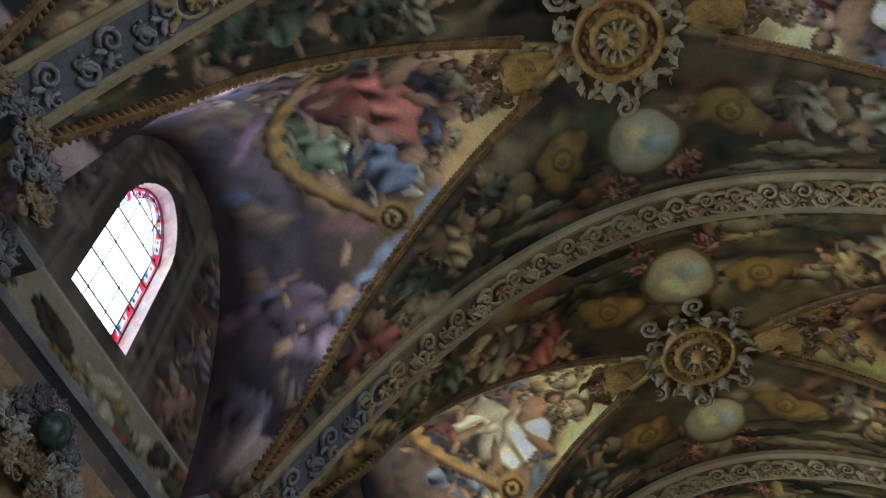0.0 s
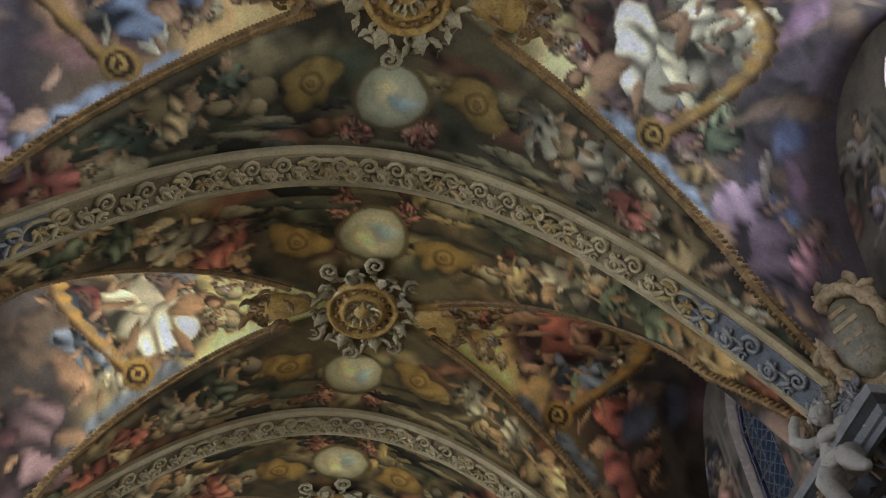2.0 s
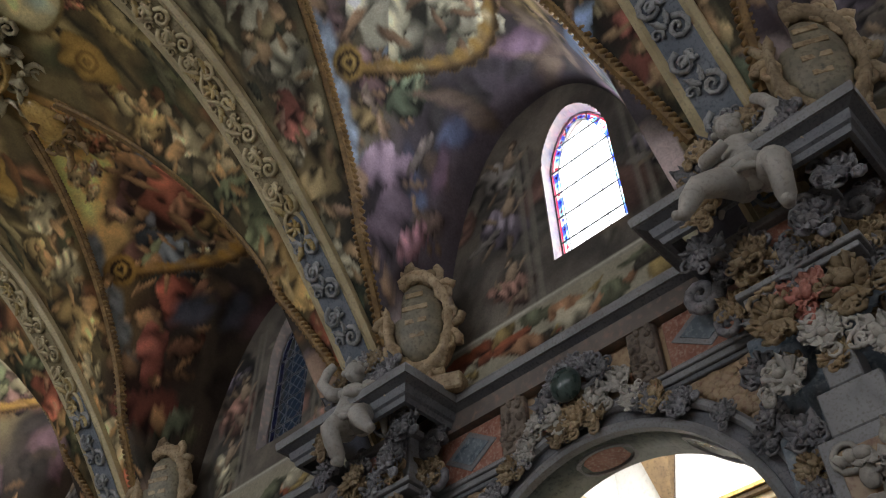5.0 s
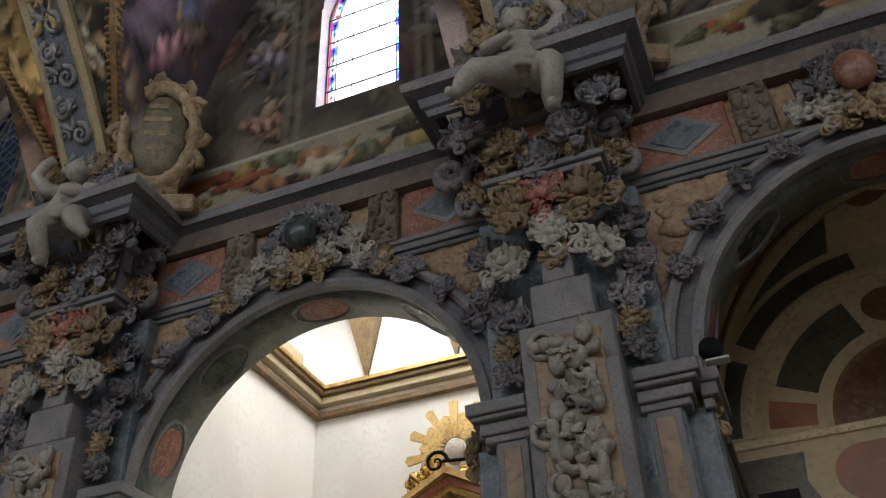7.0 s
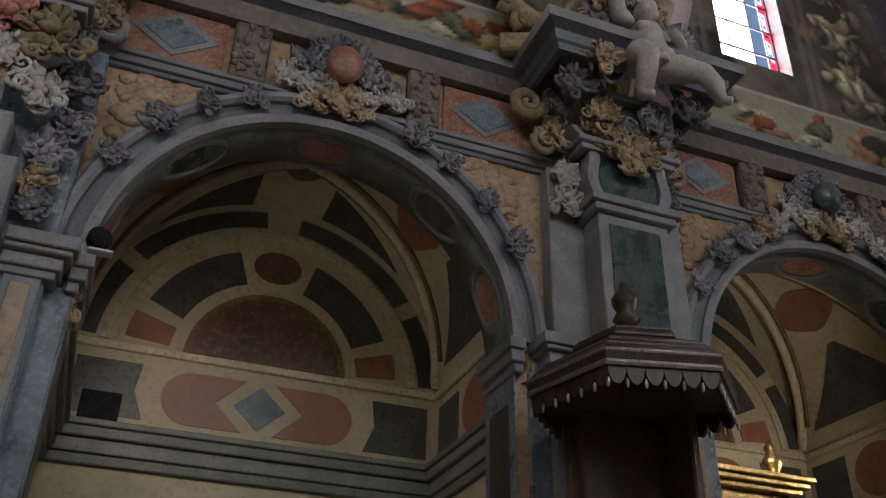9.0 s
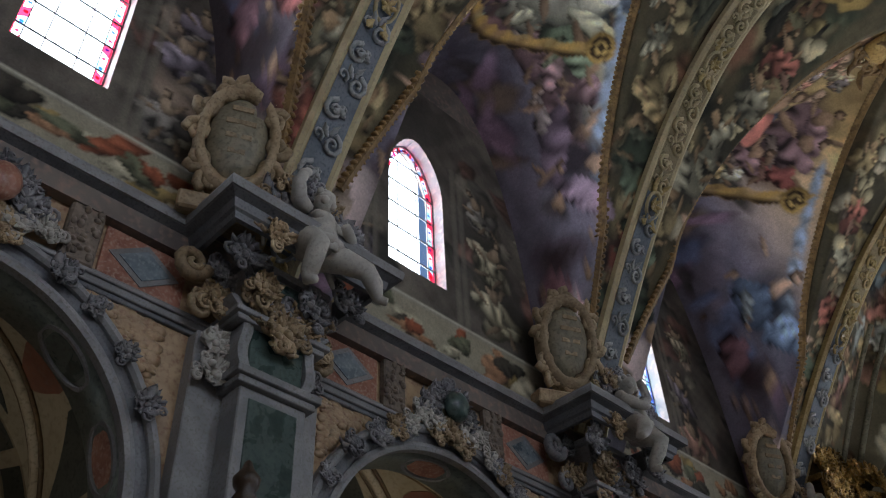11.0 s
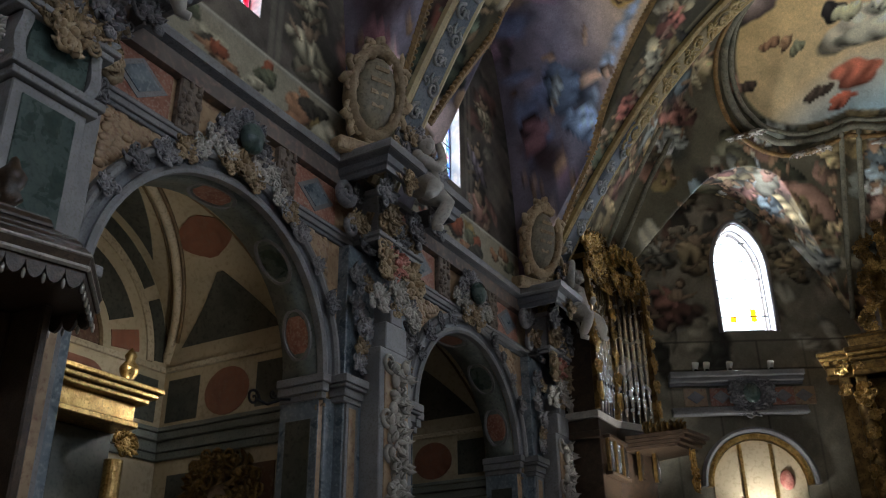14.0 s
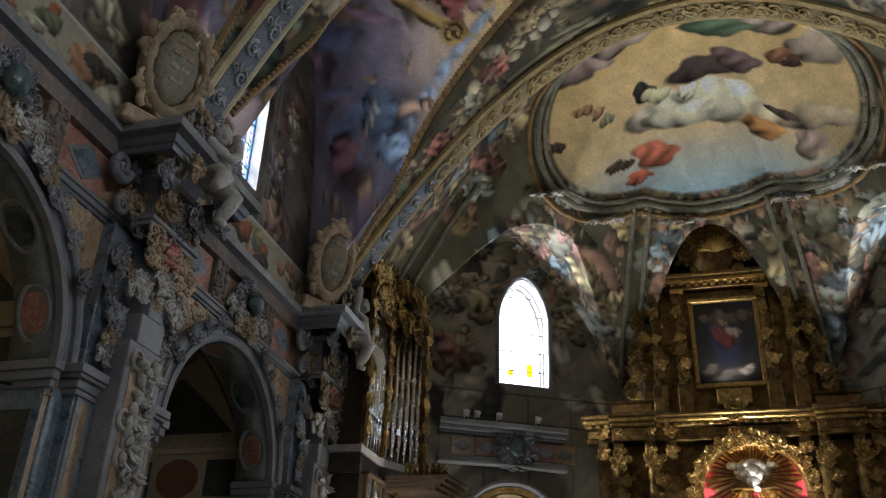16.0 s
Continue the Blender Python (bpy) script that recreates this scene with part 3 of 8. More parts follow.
    # rear bays' golden-brown tone, with the stronger light there painted in
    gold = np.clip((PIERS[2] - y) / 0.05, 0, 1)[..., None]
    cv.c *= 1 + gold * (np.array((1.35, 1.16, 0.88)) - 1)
    return shaped(cv.c)


def painted_grid(name, X, Y, Z, colours):
    """A sheet of quads with its painted colours."""
    ni, nj = X.shape
    co = np.stack([X, Y, Z], -1).reshape(-1, 3)
    idx = np.arange(ni * nj).reshape(ni, nj)
    quads = np.stack([idx[:-1, :-1], idx[:-1, 1:], idx[1:, 1:], idx[1:, :-1]], -1).reshape(-1, 4)
    me = bpy.data.meshes.new(name)
    me.vertices.add(len(co))
    me.vertices.foreach_set("co", co.astype(np.float32).ravel())
    me.loops.add(quads.size)
    me.loops.foreach_set("vertex_index", quads.astype(np.int32).ravel())
    me.polygons.add(len(quads))
    me.polygons.foreach_set("loop_start", np.arange(0, quads.size, 4, dtype=np.int32))
    me.update(calc_edges=True)
    layer = me.color_attributes.new("paint", "FLOAT_COLOR", "POINT")
    rgba = np.ones((len(co), 4), np.float32)
    rgba[:, :3] = colours.reshape(-1, 3)
    layer.data.foreach_set("color", rgba.ravel())
    me.materials.append(FRESCO)
    return new(name, me)


GRID = 0.029
ys = np.arange(PIERS[0], PIERS[-1] + 0.001, GRID)
us = np.linspace(-1.012, 1.012, int(2 * SPAN / GRID))
UU, YY = np.meshgrid(us, ys, indexing="ij")
XX = axis_x(YY) + UU * half_span(YY)
ZZ = vault_z(XX, YY)
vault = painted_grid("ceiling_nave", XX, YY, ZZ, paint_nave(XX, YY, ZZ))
tagged(vault, "groined nave vault covered in dark warm frescoes", "vault", "", "structure")

# the apse: five sides, a domed vault with lunettes over the windows
CORNERS = ((-5.7, 15.1), (-5.7, 17.1), (-0.6, 19.75), (3.4, 19.75), (8.5, 17.1), (8.5, 15.1))


def apse_surface(nr, nt):
    th = np.linspace(math.pi, 0, nt)
    R, side, v = np.zeros(nt), np.zeros(nt, int), np.zeros(nt)
    for i, a in enumerate(th):
        d = np.array((math.cos(a), math.sin(a) + 1e-9))
        for k, (p, q) in enumerate(zip(CORNERS, CORNERS[1:])):
            p, e = np.array(p) - (APSE, 15.1), np.array(q) - np.array(p)
            den = d[0] * e[1] - d[1] * e[0]
            if abs(den) < 1e-9:
                continue
            r, s = (p[0] * e[1] - p[1] * e[0]) / den, (p[0] * d[1] - p[1] * d[0]) / den
            if r > 0 and -1e-6 <= s <= 1 + 1e-6:
                R[i], side[i], v[i] = r, k, abs(2 * s - 1)
                break
    uu = np.linspace(0, 1.01, nr)[:, None]
    x, y = APSE + uu * R * np.cos(th), 15.1 + uu * R * np.sin(th)
    f = CORNICE + 6.2 * (1 - np.minimum(uu, 1) ** 2.2)
    lift = np.where((side == 1) | (side == 3), 3.3, np.where(side == 2, 3.6, 1.2))
    g = CORNICE + lift * (1 - v**2) * np.clip((uu - 0.35) / 0.4, 0, 1)
    return x, y, np.maximum(f, g), uu, v


def paint_apse(x, y, z, u):
    rng = np.random.default_rng(5)
    edges = np.hypot(x[-1] - APSE, y[-1] - 15.1)

    def height(px, py):
        q, r = math.atan2(py - 15.1, px - APSE), math.hypot(px - APSE, py - 15.1)
        j = int(np.clip(round((math.pi - q) / math.pi * (x.shape[1] - 1)), 0, x.shape[1] - 1))
        f = min(r / edges[j], 1.0) * (x.shape[0] - 1)
        i = min(int(f), x.shape[0] - 2)
        return float(z[i, j] + (z[i + 1, j] - z[i, j]) * (f - i))

    cv = Canvas(x, y, (0.2, 0.17, 0.12), rng, z, height)
    cv.blend(np.s_[:], np.clip(0.5 + 0.5 * cv.noise, 0, 1) * 0.7, (0.09, 0.085, 0.06))
    for i in range(330):
        a, r = rng.uniform(0.05, math.pi - 0.05), 1 - 0.5 * rng.uniform(0, 1) ** 1.6
        edge = edges[int((math.pi - a) / math.pi * (x.shape[1] - 1))]
        cx, cy = APSE + edge * r * math.cos(a), 15.1 + edge * r * math.sin(a)
        col = np.array(((0.42, 0.38, 0.3), (0.24, 0.22, 0.15), (0.38, 0.22, 0.17), (0.34, 0.34, 0.3), (0.42, 0.3, 0.15), (0.12, 0.12, 0.08)))[rng.integers(6)] * rng.uniform(0.6, 1.2)
        if i % 3:
            cv.blob(cx, cy, rng.uniform(0.15, 0.55), rng.uniform(0.12, 0.35), rng.uniform(0, 3), col, fold=0.3)
        else:
            cv.figure(cx, cy, rng.uniform(0.4, 0.8), a + math.pi / 2 + rng.uniform(-0.6, 0.6), np.array(((0.45, 0.46, 0.44), (0.4, 0.18, 0.14), (0.44, 0.32, 0.16), (0.3, 0.32, 0.36)))[rng.integers(4)])
    for i in range(46):
        a, r = rng.uniform(0.04, math.pi - 0.04), rng.uniform(0.55, 0.97)
        edge = edges[int((math.pi - a) / math.pi * (x.shape[1] - 1))]
        cx, cy = APSE + edge * r * math.cos(a), 15.1 + edge * r * math.sin(a)
        cv.cloud(cx, cy, rng.uniform(0.2, 0.42), np.array(((0.46, 0.4, 0.3), (0.4, 0.3, 0.2), (0.36, 0.36, 0.32)))[rng.integers(3)] * rng.uniform(0.7, 1.1))
        cv.figure(cx, cy, rng.uniform(0.5, 0.85), a - math.pi / 2 + rng.uniform(-0.6, 0.6), np.array(((0.5, 0.5, 0.46), (0.42, 0.16, 0.12), (0.46, 0.33, 0.15), (0.26, 0.32, 0.36)))[rng.integers(4)])
    # the great oval: dusk-gold sky, blue below, clouds and drapery
    wide, cv = cv, Canvas(x, y, (0.2, 0.17, 0.12), rng, z, height)
    ox, oy, rx, ry = OVAL
    e = np.hypot((x - ox) / rx, (y - oy) / ry)
    inside = np.clip((1.0 - e) / 0.02, 0, 1)
    t = np.clip((y - oy) / ry * 0.5 + 0.5, 0, 1)[..., None]
    sky = np.array((0.6, 0.4, 0.17)) * (1 - t) + np.array((0.55, 0.42, 0.27)) * t
    blue = np.clip((t - 0.72) / 0.25, 0, 1)
    sky = sky * (1 - blue) + np.array((0.3, 0.4, 0.46)) * blue
    sky = sky * (1 + 0.1 * np.clip(cv.noise, -1, 1))[..., None]
    cv.c += inside[..., None] * (sky - cv.c)
    patches = ((-0.75, -0.55, 0.5, 0.22, (0.36, 0.26, 0.24)), (-0.5, -0.75, 0.5, 0.2, (0.42, 0.32, 0.28)), (0.45, -0.72, 0.6, 0.2, (0.4, 0.3, 0.27)), (0.75, -0.45, 0.45, 0.25, (0.46, 0.36, 0.28)), (0.12, -0.72, 0.62, 0.2, (0.14, 0.2, 0.13)), (0.75, 0.25, 0.5, 0.22, (0.5, 0.38, 0.27)), (-0.25, 0.3, 0.5, 0.3, (0.56, 0.48, 0.38)), (0.3, 0.35, 0.55, 0.28, (0.56, 0.45, 0.32)), (0.12, 0.22, 0.62, 0.3, (0.62, 0.57, 0.44)), (-0.12, 0.35, 0.5, 0.22, (0.58, 0.53, 0.42)), (0.05, -0.12, 0.45, 0.24, (0.12, 0.085, 0.08)), (0.28, -0.2, 0.35, 0.18, (0.2, 0.13, 0.13)), (-0.32, 0.02, 0.22, 0.16, (0.06, 0.05, 0.05)), (-0.25, 0.1, 0.2, 0.16, (0.6, 0.55, 0.36)), (-0.3, 0.66, 0.4, 0.2, (0.55, 0.17, 0.11)), (-0.42, 0.8, 0.28, 0.1, (0.58, 0.16, 0.1)), (-0.55, 0.6, 0.26, 0.09, (0.12, 0.08, 0.06)), (0.42, 0.5, 0.4, 0.14, (0.5, 0.24, 0.09)), (0.55, 0.3, 0.3, 0.06, (0.14, 0.1, 0.08)), (0.55, -0.28, 0.22, 0.14, (0.3, 0.14, 0.08)), (0.62, -0.25, 0.16, 0.1, (0.14, 0.07, 0.05)), (-0.75, -0.1, 0.14, 0.09, (0.38, 0.2, 0.12)), (-0.66, -0.02, 0.16, 0.08, (0.42, 0.24, 0.14)), (-0.6, 0.1, 0.12, 0.1, (0.28, 0.26, 0.17)), (0.7, 0.5, 0.26, 0.2, (0.4, 0.29, 0.24)), (-0.95, 0.1, 0.12, 0.12, (0.12, 0.08, 0.06)), (-0.05, 0.12, 0.16, 0.12, (0.66, 0.62, 0.5)))
    for px, py, a, b, col in patches:
        cv.blob(ox + px * rx, oy + py * ry, a * 1.4, b * 1.35, rng.uniform(-0.25, 0.25), np.array(col), edge=0.16, fold=0.5, light=-0.8)
    cv.c = wide.c + inside[..., None] * (cv.c - wide.c)
    return shaped(cv.c)


OVAL = (1.35, 16.62, 3.0, 1.48)
AX, AY, AZ, AU, AV = apse_surface(190, 560)
apse_vault = painted_grid("ceiling_apse", AX, AY, AZ, paint_apse(AX, AY, AZ, AU))
tagged(apse_vault, "domed apse vault with pale frescoes and lunettes", "vault", "", "structure")

# ---- walls ----
bm = bmesh.new()
box(bm, (-11, -16.6, FLOOR - 0.3), (11, 21.5, FLOOR))
structure("floor", bm, FLOORSTONE, "polished stone church floor", "floor")

bm = bmesh.new()
arch_wall(bm, WALL, WALL - 0.55, -16.0, 15.1, FLOOR, CORNICE - 0.02, [(c, r, 0, IMPOST, r, False) for c, r in ARCHES])
weld(bm)
wall_left = structure("wall_arcade", bm, OCHREMARBLE, "arcade wall of ochre marbled stucco with round arches", "wall")


SILL = {-1: 9.2, 1: 8.98}
RIGHT = (-13.3, -8.2, -3.0, 1.8, 6.65)


def clerestory(name, side, y0, y1, windows, m=None):
    bm = bmesh.new()
    front = side * (SPAN - 0.0)
    arch_wall(bm, front, front + side * 0.34, y0, y1, CORNICE - 0.35, 14.8, [(c, 0.5, SILL[side], SILL[side] + 1.65, 0.85, True) for c in windows], m)
    weld(bm)
    return structure(name, bm, WALLFRESCO, "upper wall with dark painted plaster around tall windows", "wall")


WALLFRESCO = mottled("painted_wall_plaster", (0.09, 0.075, 0.075), (0.24, 0.2, 0.17), 1.6, 0.75, 0.15, 12, c=(0.3, 0.2, 0.16), spread=0.8)
clerestory("wall_upper_left", -1, -16.0, 15.1, WINDOWS)
clerestory("wall_upper_right", 1, -16.0, 9.75, RIGHT)
bm = bmesh.new()
box(bm, (SPAN, -16.0, FLOOR), (SPAN + 0.5, 9.75, CORNICE - 0.35))
structure("wall_right", bm, OCHREMARBLE, "plain lower wall of the nave", "wall")
bm = bmesh.new()
for (x0, y0), (x1, y1) in (((5.6, 9.75), (8.6, 15.1)),):
    vs = [bm.verts.new(p) for p in ((x0, y0, FLOOR), (x1, y1, FLOOR), (x1, y1, 14.8), (x0, y0, 14.8), (x0 + 0.6, y0, FLOOR), (x1 + 0.6, y1, FLOOR), (x1 + 0.6, y1, 14.8), (x0 + 0.6, y0, 14.8))]
    for f in ((0, 1, 2, 3), (7, 6, 5, 4), (0, 4, 5, 1), (3, 2, 6, 7), (1, 5, 6, 2), (4, 0, 3, 7)):
        bm.faces.new([vs[i] for i in f])
structure("wall_right_chancel", bm, WALLFRESCO, "plain painted wall beside the chancel", "wall")
bm = bmesh.new()
box(bm, (-6.6, -16.6, FLOOR), (6.6, -16.0, 13.4))
structure("wall_rear", bm, WALLFRESCO, "plain painted rear wall", "wall")


def facet(p, q, name, openings, mat, label, ztop=13.0):
    """A wall of the apse from plan point p to q, its face towards the nave."""
    p, q = Vector((*p, 0)), Vector((*q, 0))
    d = (q - p).normalized()
    n = Vector((d.y, -d.x, 0))
    m = Matrix(((n.x, d.x, 0, p.x), (n.y, d.y, 0, p.y), (0, 0, 1, 0), (0, 0, 0, 1)))
    bm = bmesh.new()
    arch_wall(bm, 0, -0.6, 0, (q - p).length, FLOOR, ztop, openings, m)
    weld(bm)
    bmesh.ops.recalc_face_normals(bm, faces=bm.faces[:])
    return structure(name, bm, mat, label, "wall"), m


AWIN = 3.52       # apse window's place along its wall
FACETS = []
for k, (p, q) in enumerate(zip(CORNERS, CORNERS[1:])):
    L = math.dist(p, q)
    ops = [(AWIN if k == 1 else L - AWIN, 0.53, 8.14, 9.62, 0.94, True)] if k in (1, 3) else []
    if k == 1:
        ops.append((0.45, 0.2, 9.92, 10.7, 0.35, True))
    FACETS.append(facet(p, q, f"wall_apse_{k + 1}", ops, WALLFRESCO, "apse wall of dim painted plaster"))

# painted plaster of the clerestory: dim figures and architecture, a bright strip at the foot
def painted_wall(name, side, a, b, window, k):
    y, z = np.meshgrid(np.arange(a, b + 0.01, 0.035), np.arange(CORNICE, 12.9, 0.035), indexing="ij")
    rng = np.random.default_rng(40 + k)
    cv = Canvas(y, z, (0.2, 0.165, 0.14), rng)
    cv.blend(np.s_[:], np.clip(0.5 + 0.6 * cv.noise, 0, 1) * 0.7, (0.06, 0.052, 0.05))
    for i in range(26):
        cv.blob(rng.uniform(a, b), rng.uniform(9.0, 12.0), rng.uniform(0.15, 0.5), rng.uniform(0.15, 0.45), rng.uniform(0, 3), np.array(((0.2, 0.17, 0.14), (0.1, 0.09, 0.08), (0.26, 0.19, 0.15), (0.22, 0.12, 0.1)))[rng.integers(4)] * rng.uniform(0.6, 1.3), fold=0.4, edge=0.3)
    for s in (-1, 1):
        for q in (9.2, 10.2, 11.1):
            cv.figure(window + s * rng.uniform(1.05, 1.5), q + rng.uniform(-0.2, 0.2), rng.uniform(0.55, 0.8), rng.uniform(-0.5, 0.5), np.array(((0.34, 0.16, 0.12), (0.26, 0.22, 0.2), (0.22, 0.17, 0.22), (0.36, 0.3, 0.2)))[rng.integers(4)], (0.34, 0.24, 0.17))
        for w in (0.72, 0.86):
            band = np.clip((0.05 - np.abs(np.abs(y - window) - w)) / 0.02, 0, 1) * ((y - window) * s > 0) * (z < 11.6) * (z > 8.75)
            cv.blend(np.s_[:], 0.6 * band, (0.22, 0.19, 0.16))
    low = np.clip((8.72 - z) / 0.03, 0, 1)
    cv.c += low[..., None] * (np.array((0.3, 0.26, 0.2)) - cv.c)
    for i in range(22):
        cv.blob(rng.uniform(a + 0.7, b - 0.7), rng.uniform(8.15, 8.6), rng.uniform(0.12, 0.38), rng.uniform(0.07, 0.17), rng.uniform(-0.5, 0.5), np.array(((0.42, 0.13, 0.07), (0.5, 0.43, 0.32), (0.2, 0.2, 0.13), (0.4, 0.28, 0.12), (0.12, 0.1, 0.08), (0.46, 0.24, 0.14)))[rng.integers(6)] * 0.75, fold=0.5)
    line = np.clip((0.03 - np.abs(z - 8.74)) / 0.01, 0, 1)
    cv.blend(np.s_[:], line, (0.4, 0.36, 0.3))
    ob = painted_grid(name, np.full_like(y, side * (SPAN - 0.006)), y, z, shaped(cv.c))
    bm = bmesh.new()
    bm.from_mesh(ob.data)
    sill = SILL[side]
    dead = []
    for f in bm.faces:
        c = f.calc_center_median()
        u = abs(c.y - window) / 0.5
        if c.z > sill and u < 1 and c.z < sill + 1.65 + 0.85 * (1 - u**1.7) ** 0.62:
            dead.append(f)
    bmesh.ops.delete(bm, geom=dead, context="FACES")
    bm.to_mesh(ob.data)
    bm.free()
    return tagged(ob, "dim frescoed wall plaster round a clerestory window", "fresco", "", "structure")


for k, (a, b) in enumerate(zip(PIERS, PIERS[1:])):
    painted_wall(f"wall_fresco_left_{k + 1}", -1, a, b, WINDOWS[k], k)
    if k < 5:
        painted_wall(f"wall_fresco_right_{k + 1}", 1, a, b, RIGHT[k], k + 9)

def painted_facet(name, m, length, window, k):
    y, z = np.meshgrid(np.arange(0.0, length, 0.035), np.arange(FLOOR + 4.0, 12.6, 0.035), indexing="ij")
    rng = np.random.default_rng(70 + k)
    cv = Canvas(y, z, (0.3, 0.265, 0.21), rng)
    cv.blend(np.s_[:], np.clip(0.5 + 0.6 * cv.noise, 0, 1) * 0.6, (0.13, 0.115, 0.09))
    for i in range(60):
        cv.blob(rng.uniform(0, length), rng.uniform(7.4, 11.5), rng.uniform(0.15, 0.5), rng.uniform(0.12, 0.4), rng.uniform(0, 3), np.array(((0.26, 0.23, 0.18), (0.1, 0.095, 0.08), (0.3, 0.25, 0.2), (0.2, 0.12, 0.09), (0.3, 0.28, 0.24)))[rng.integers(5)] * rng.uniform(0.6, 1.3), fold=0.4, edge=0.3)
    for i in range(12):
        cv.cloud(rng.uniform(0, length), rng.uniform(8.3, 12.2), rng.uniform(0.2, 0.4), np.array((0.36, 0.31, 0.23)) * rng.uniform(0.6, 1.1))
    for i in range(14):
        cv.figure(rng.uniform(0, length), rng.uniform(8.4, 12.2), rng.uniform(0.5, 0.9), rng.uniform(-0.7, 0.7), np.array(((0.4, 0.36, 0.28), (0.36, 0.15, 0.11), (0.24, 0.28, 0.3), (0.38, 0.28, 0.15)))[rng.integers(4)] * 0.8, (0.36, 0.26, 0.18))
    for q in range(6):
        line = np.clip((0.02 - np.abs(z - 7.95 + 0.6 * (q % 2))) / 0.01, 0, 1) + np.clip((0.02 - np.abs(y - 0.9 * q)) / 0.01, 0, 1) * (z < 7.95)
        cv.blend(np.s_[:], 0.7 * np.clip(line, 0, 1), (0.07, 0.06, 0.05))
    ob = painted_grid(name, np.full_like(y, 0.006), y, z, shaped(cv.c))
    bm = bmesh.new()
    bm.from_mesh(ob.data)
    dead = []
    for f in bm.faces:
        c = f.calc_center_median()
        for w, half, sill, spring, rise, _ in window:
            u = abs(c.y - w) / half
            if c.z > sill and u < 1 and c.z < spring + rise * (1 - u**1.7) ** 0.62:
                dead.append(f)
    bmesh.ops.delete(bm, geom=list(set(dead)), context="FACES")
    bmesh.ops.transform(bm, matrix=m, verts=bm.verts[:])
    bm.to_mesh(ob.data)
    bm.free()
    return tagged(ob, "dim frescoed plaster on an apse wall", "fresco", "", "structure")


for k, (p, q) in enumerate(zip(CORNERS, CORNERS[1:])):
    if k in (0, 1, 3):
        L = math.dist(p, q)
        ops = {1: [(AWIN, 0.53, 8.14, 9.62, 0.94, True), (0.45, 0.2, 9.92, 10.7, 0.35, True)], 3: [(L - AWIN, 0.53, 8.14, 9.62, 0.94, True)]}.get(k, [])
        painted_facet(f"wall_fresco_apse_{k + 1}", FACETS[k][1], L, ops, k)

# ---- cornice, frieze and mouldings ----
def cornice_run(x, side, out_by):
    """The cornice, breaking forward round each pier: an entablature of frieze mouldings and a deep dark crown."""
    bm = bmesh.new()
    prof = [(0, -0.30), (0.05, -0.30), (0.07, -0.24), (0.1, -0.22), (0.12, -0.13), (0.2, -0.1), (0.22, 0.0), (0, 0.0)]
    pts = []
    y = -16.0
    for p in PIERS:
        for yy, out in ((p - 0.83, 0.0), (p - 0.83, out_by), (p + 0.83, out_by), (p + 0.83, 0.0)):
            if -16.0 <= yy <= 15.1:
                pts.append((yy, out))
    pts = [(-16.0, out_by)] + pts + [(15.1, out_by)]
    frames = []
    for i, (yy, out) in enumerate(pts):
        # mitred corners: the outward push of the profile turns at each break
        prev, nxt = pts[max(i - 1, 0)], pts[min(i + 1, len(pts) - 1)]
        dy = 0.0
        if prev[1] != out:
            dy = -1.0 if out > prev[1] else 1.0
        elif nxt[1] != out:
            dy = -1.0 if nxt[1] > out else 1.0
        frames.append((Vector((x + side * out, yy, CORNICE)), Vector((side, dy, 0)), Vector((0, 0, 1))))
    sweep(bm, frames, prof)
    bmesh.ops.recalc_face_normals(bm, faces=bm.faces[:])
    fb = bmesh.new()
    sweep(fb, frames, [(0.1, -0.095), (0.226, -0.095), (0.24, -0.02), (0.235, 0.012), (0.1, 0.012)])
    bmesh.ops.recalc_face_normals(fb, faces=fb.faces[:])
    structure("trim_fascia", fb, GREY, "lighter grey fascia along the cornice edge", "moulding")
    return structure("cornice", bm, DARKGREY, "dark grey cornice breaking forward over each pier", "cornice")


cornice_run(WALL, 1, 0.78)
cornice_run(SPAN + 0.12, -1, 0.45)
for z0, z1, d, mt in ((7.75, 7.78, 0.03, GREY), (6.98, 7.13, 0.07, GREY), (7.05, 7.09, 0.1, GREY), (6.93, 6.98, 0.04, DARKGREY)):
    bm = bmesh.new()
    bevel_box(bm, (WALL - 0.01, -16.0, z0), (WALL + d, 15.1, z1), 0.008)
    structure("trim_architrave", bm, mt, "grey stucco moulding along the frieze", "moulding")

for z0, z1, d, mt in ((6.98, 7.13, 0.07, GREY), (6.93, 6.98, 0.04, DARKGREY)):
    bm = bmesh.new()
    bevel_box(bm, (SPAN - d, -16.0, z0), (SPAN + 0.01, 9.75, z1), 0.008)
    structure("trim_architrave", bm, mt, "grey stucco moulding along the frieze", "moulding")


# ---- ornament builders ----
def scroll(bm, m, r, turns=1.4, thick=0.035, hand=1, pts=13, seg=5):
    """A tapering spiral in the local x-y plane."""
    path, rad = [], []
    for i in range(pts):
        t = i / (pts - 1)
        a = hand * 2 * math.pi * turns * t
        q = r * (1 - t) ** 0.8 + 0.02 * r
        path.append(m @ Vector((q * math.cos(a) - r, q * math.sin(a), 0.3 * thick * t)))
        rad.append(thick * (1 - 0.55 * t))
    tube(bm, path, rad, seg)


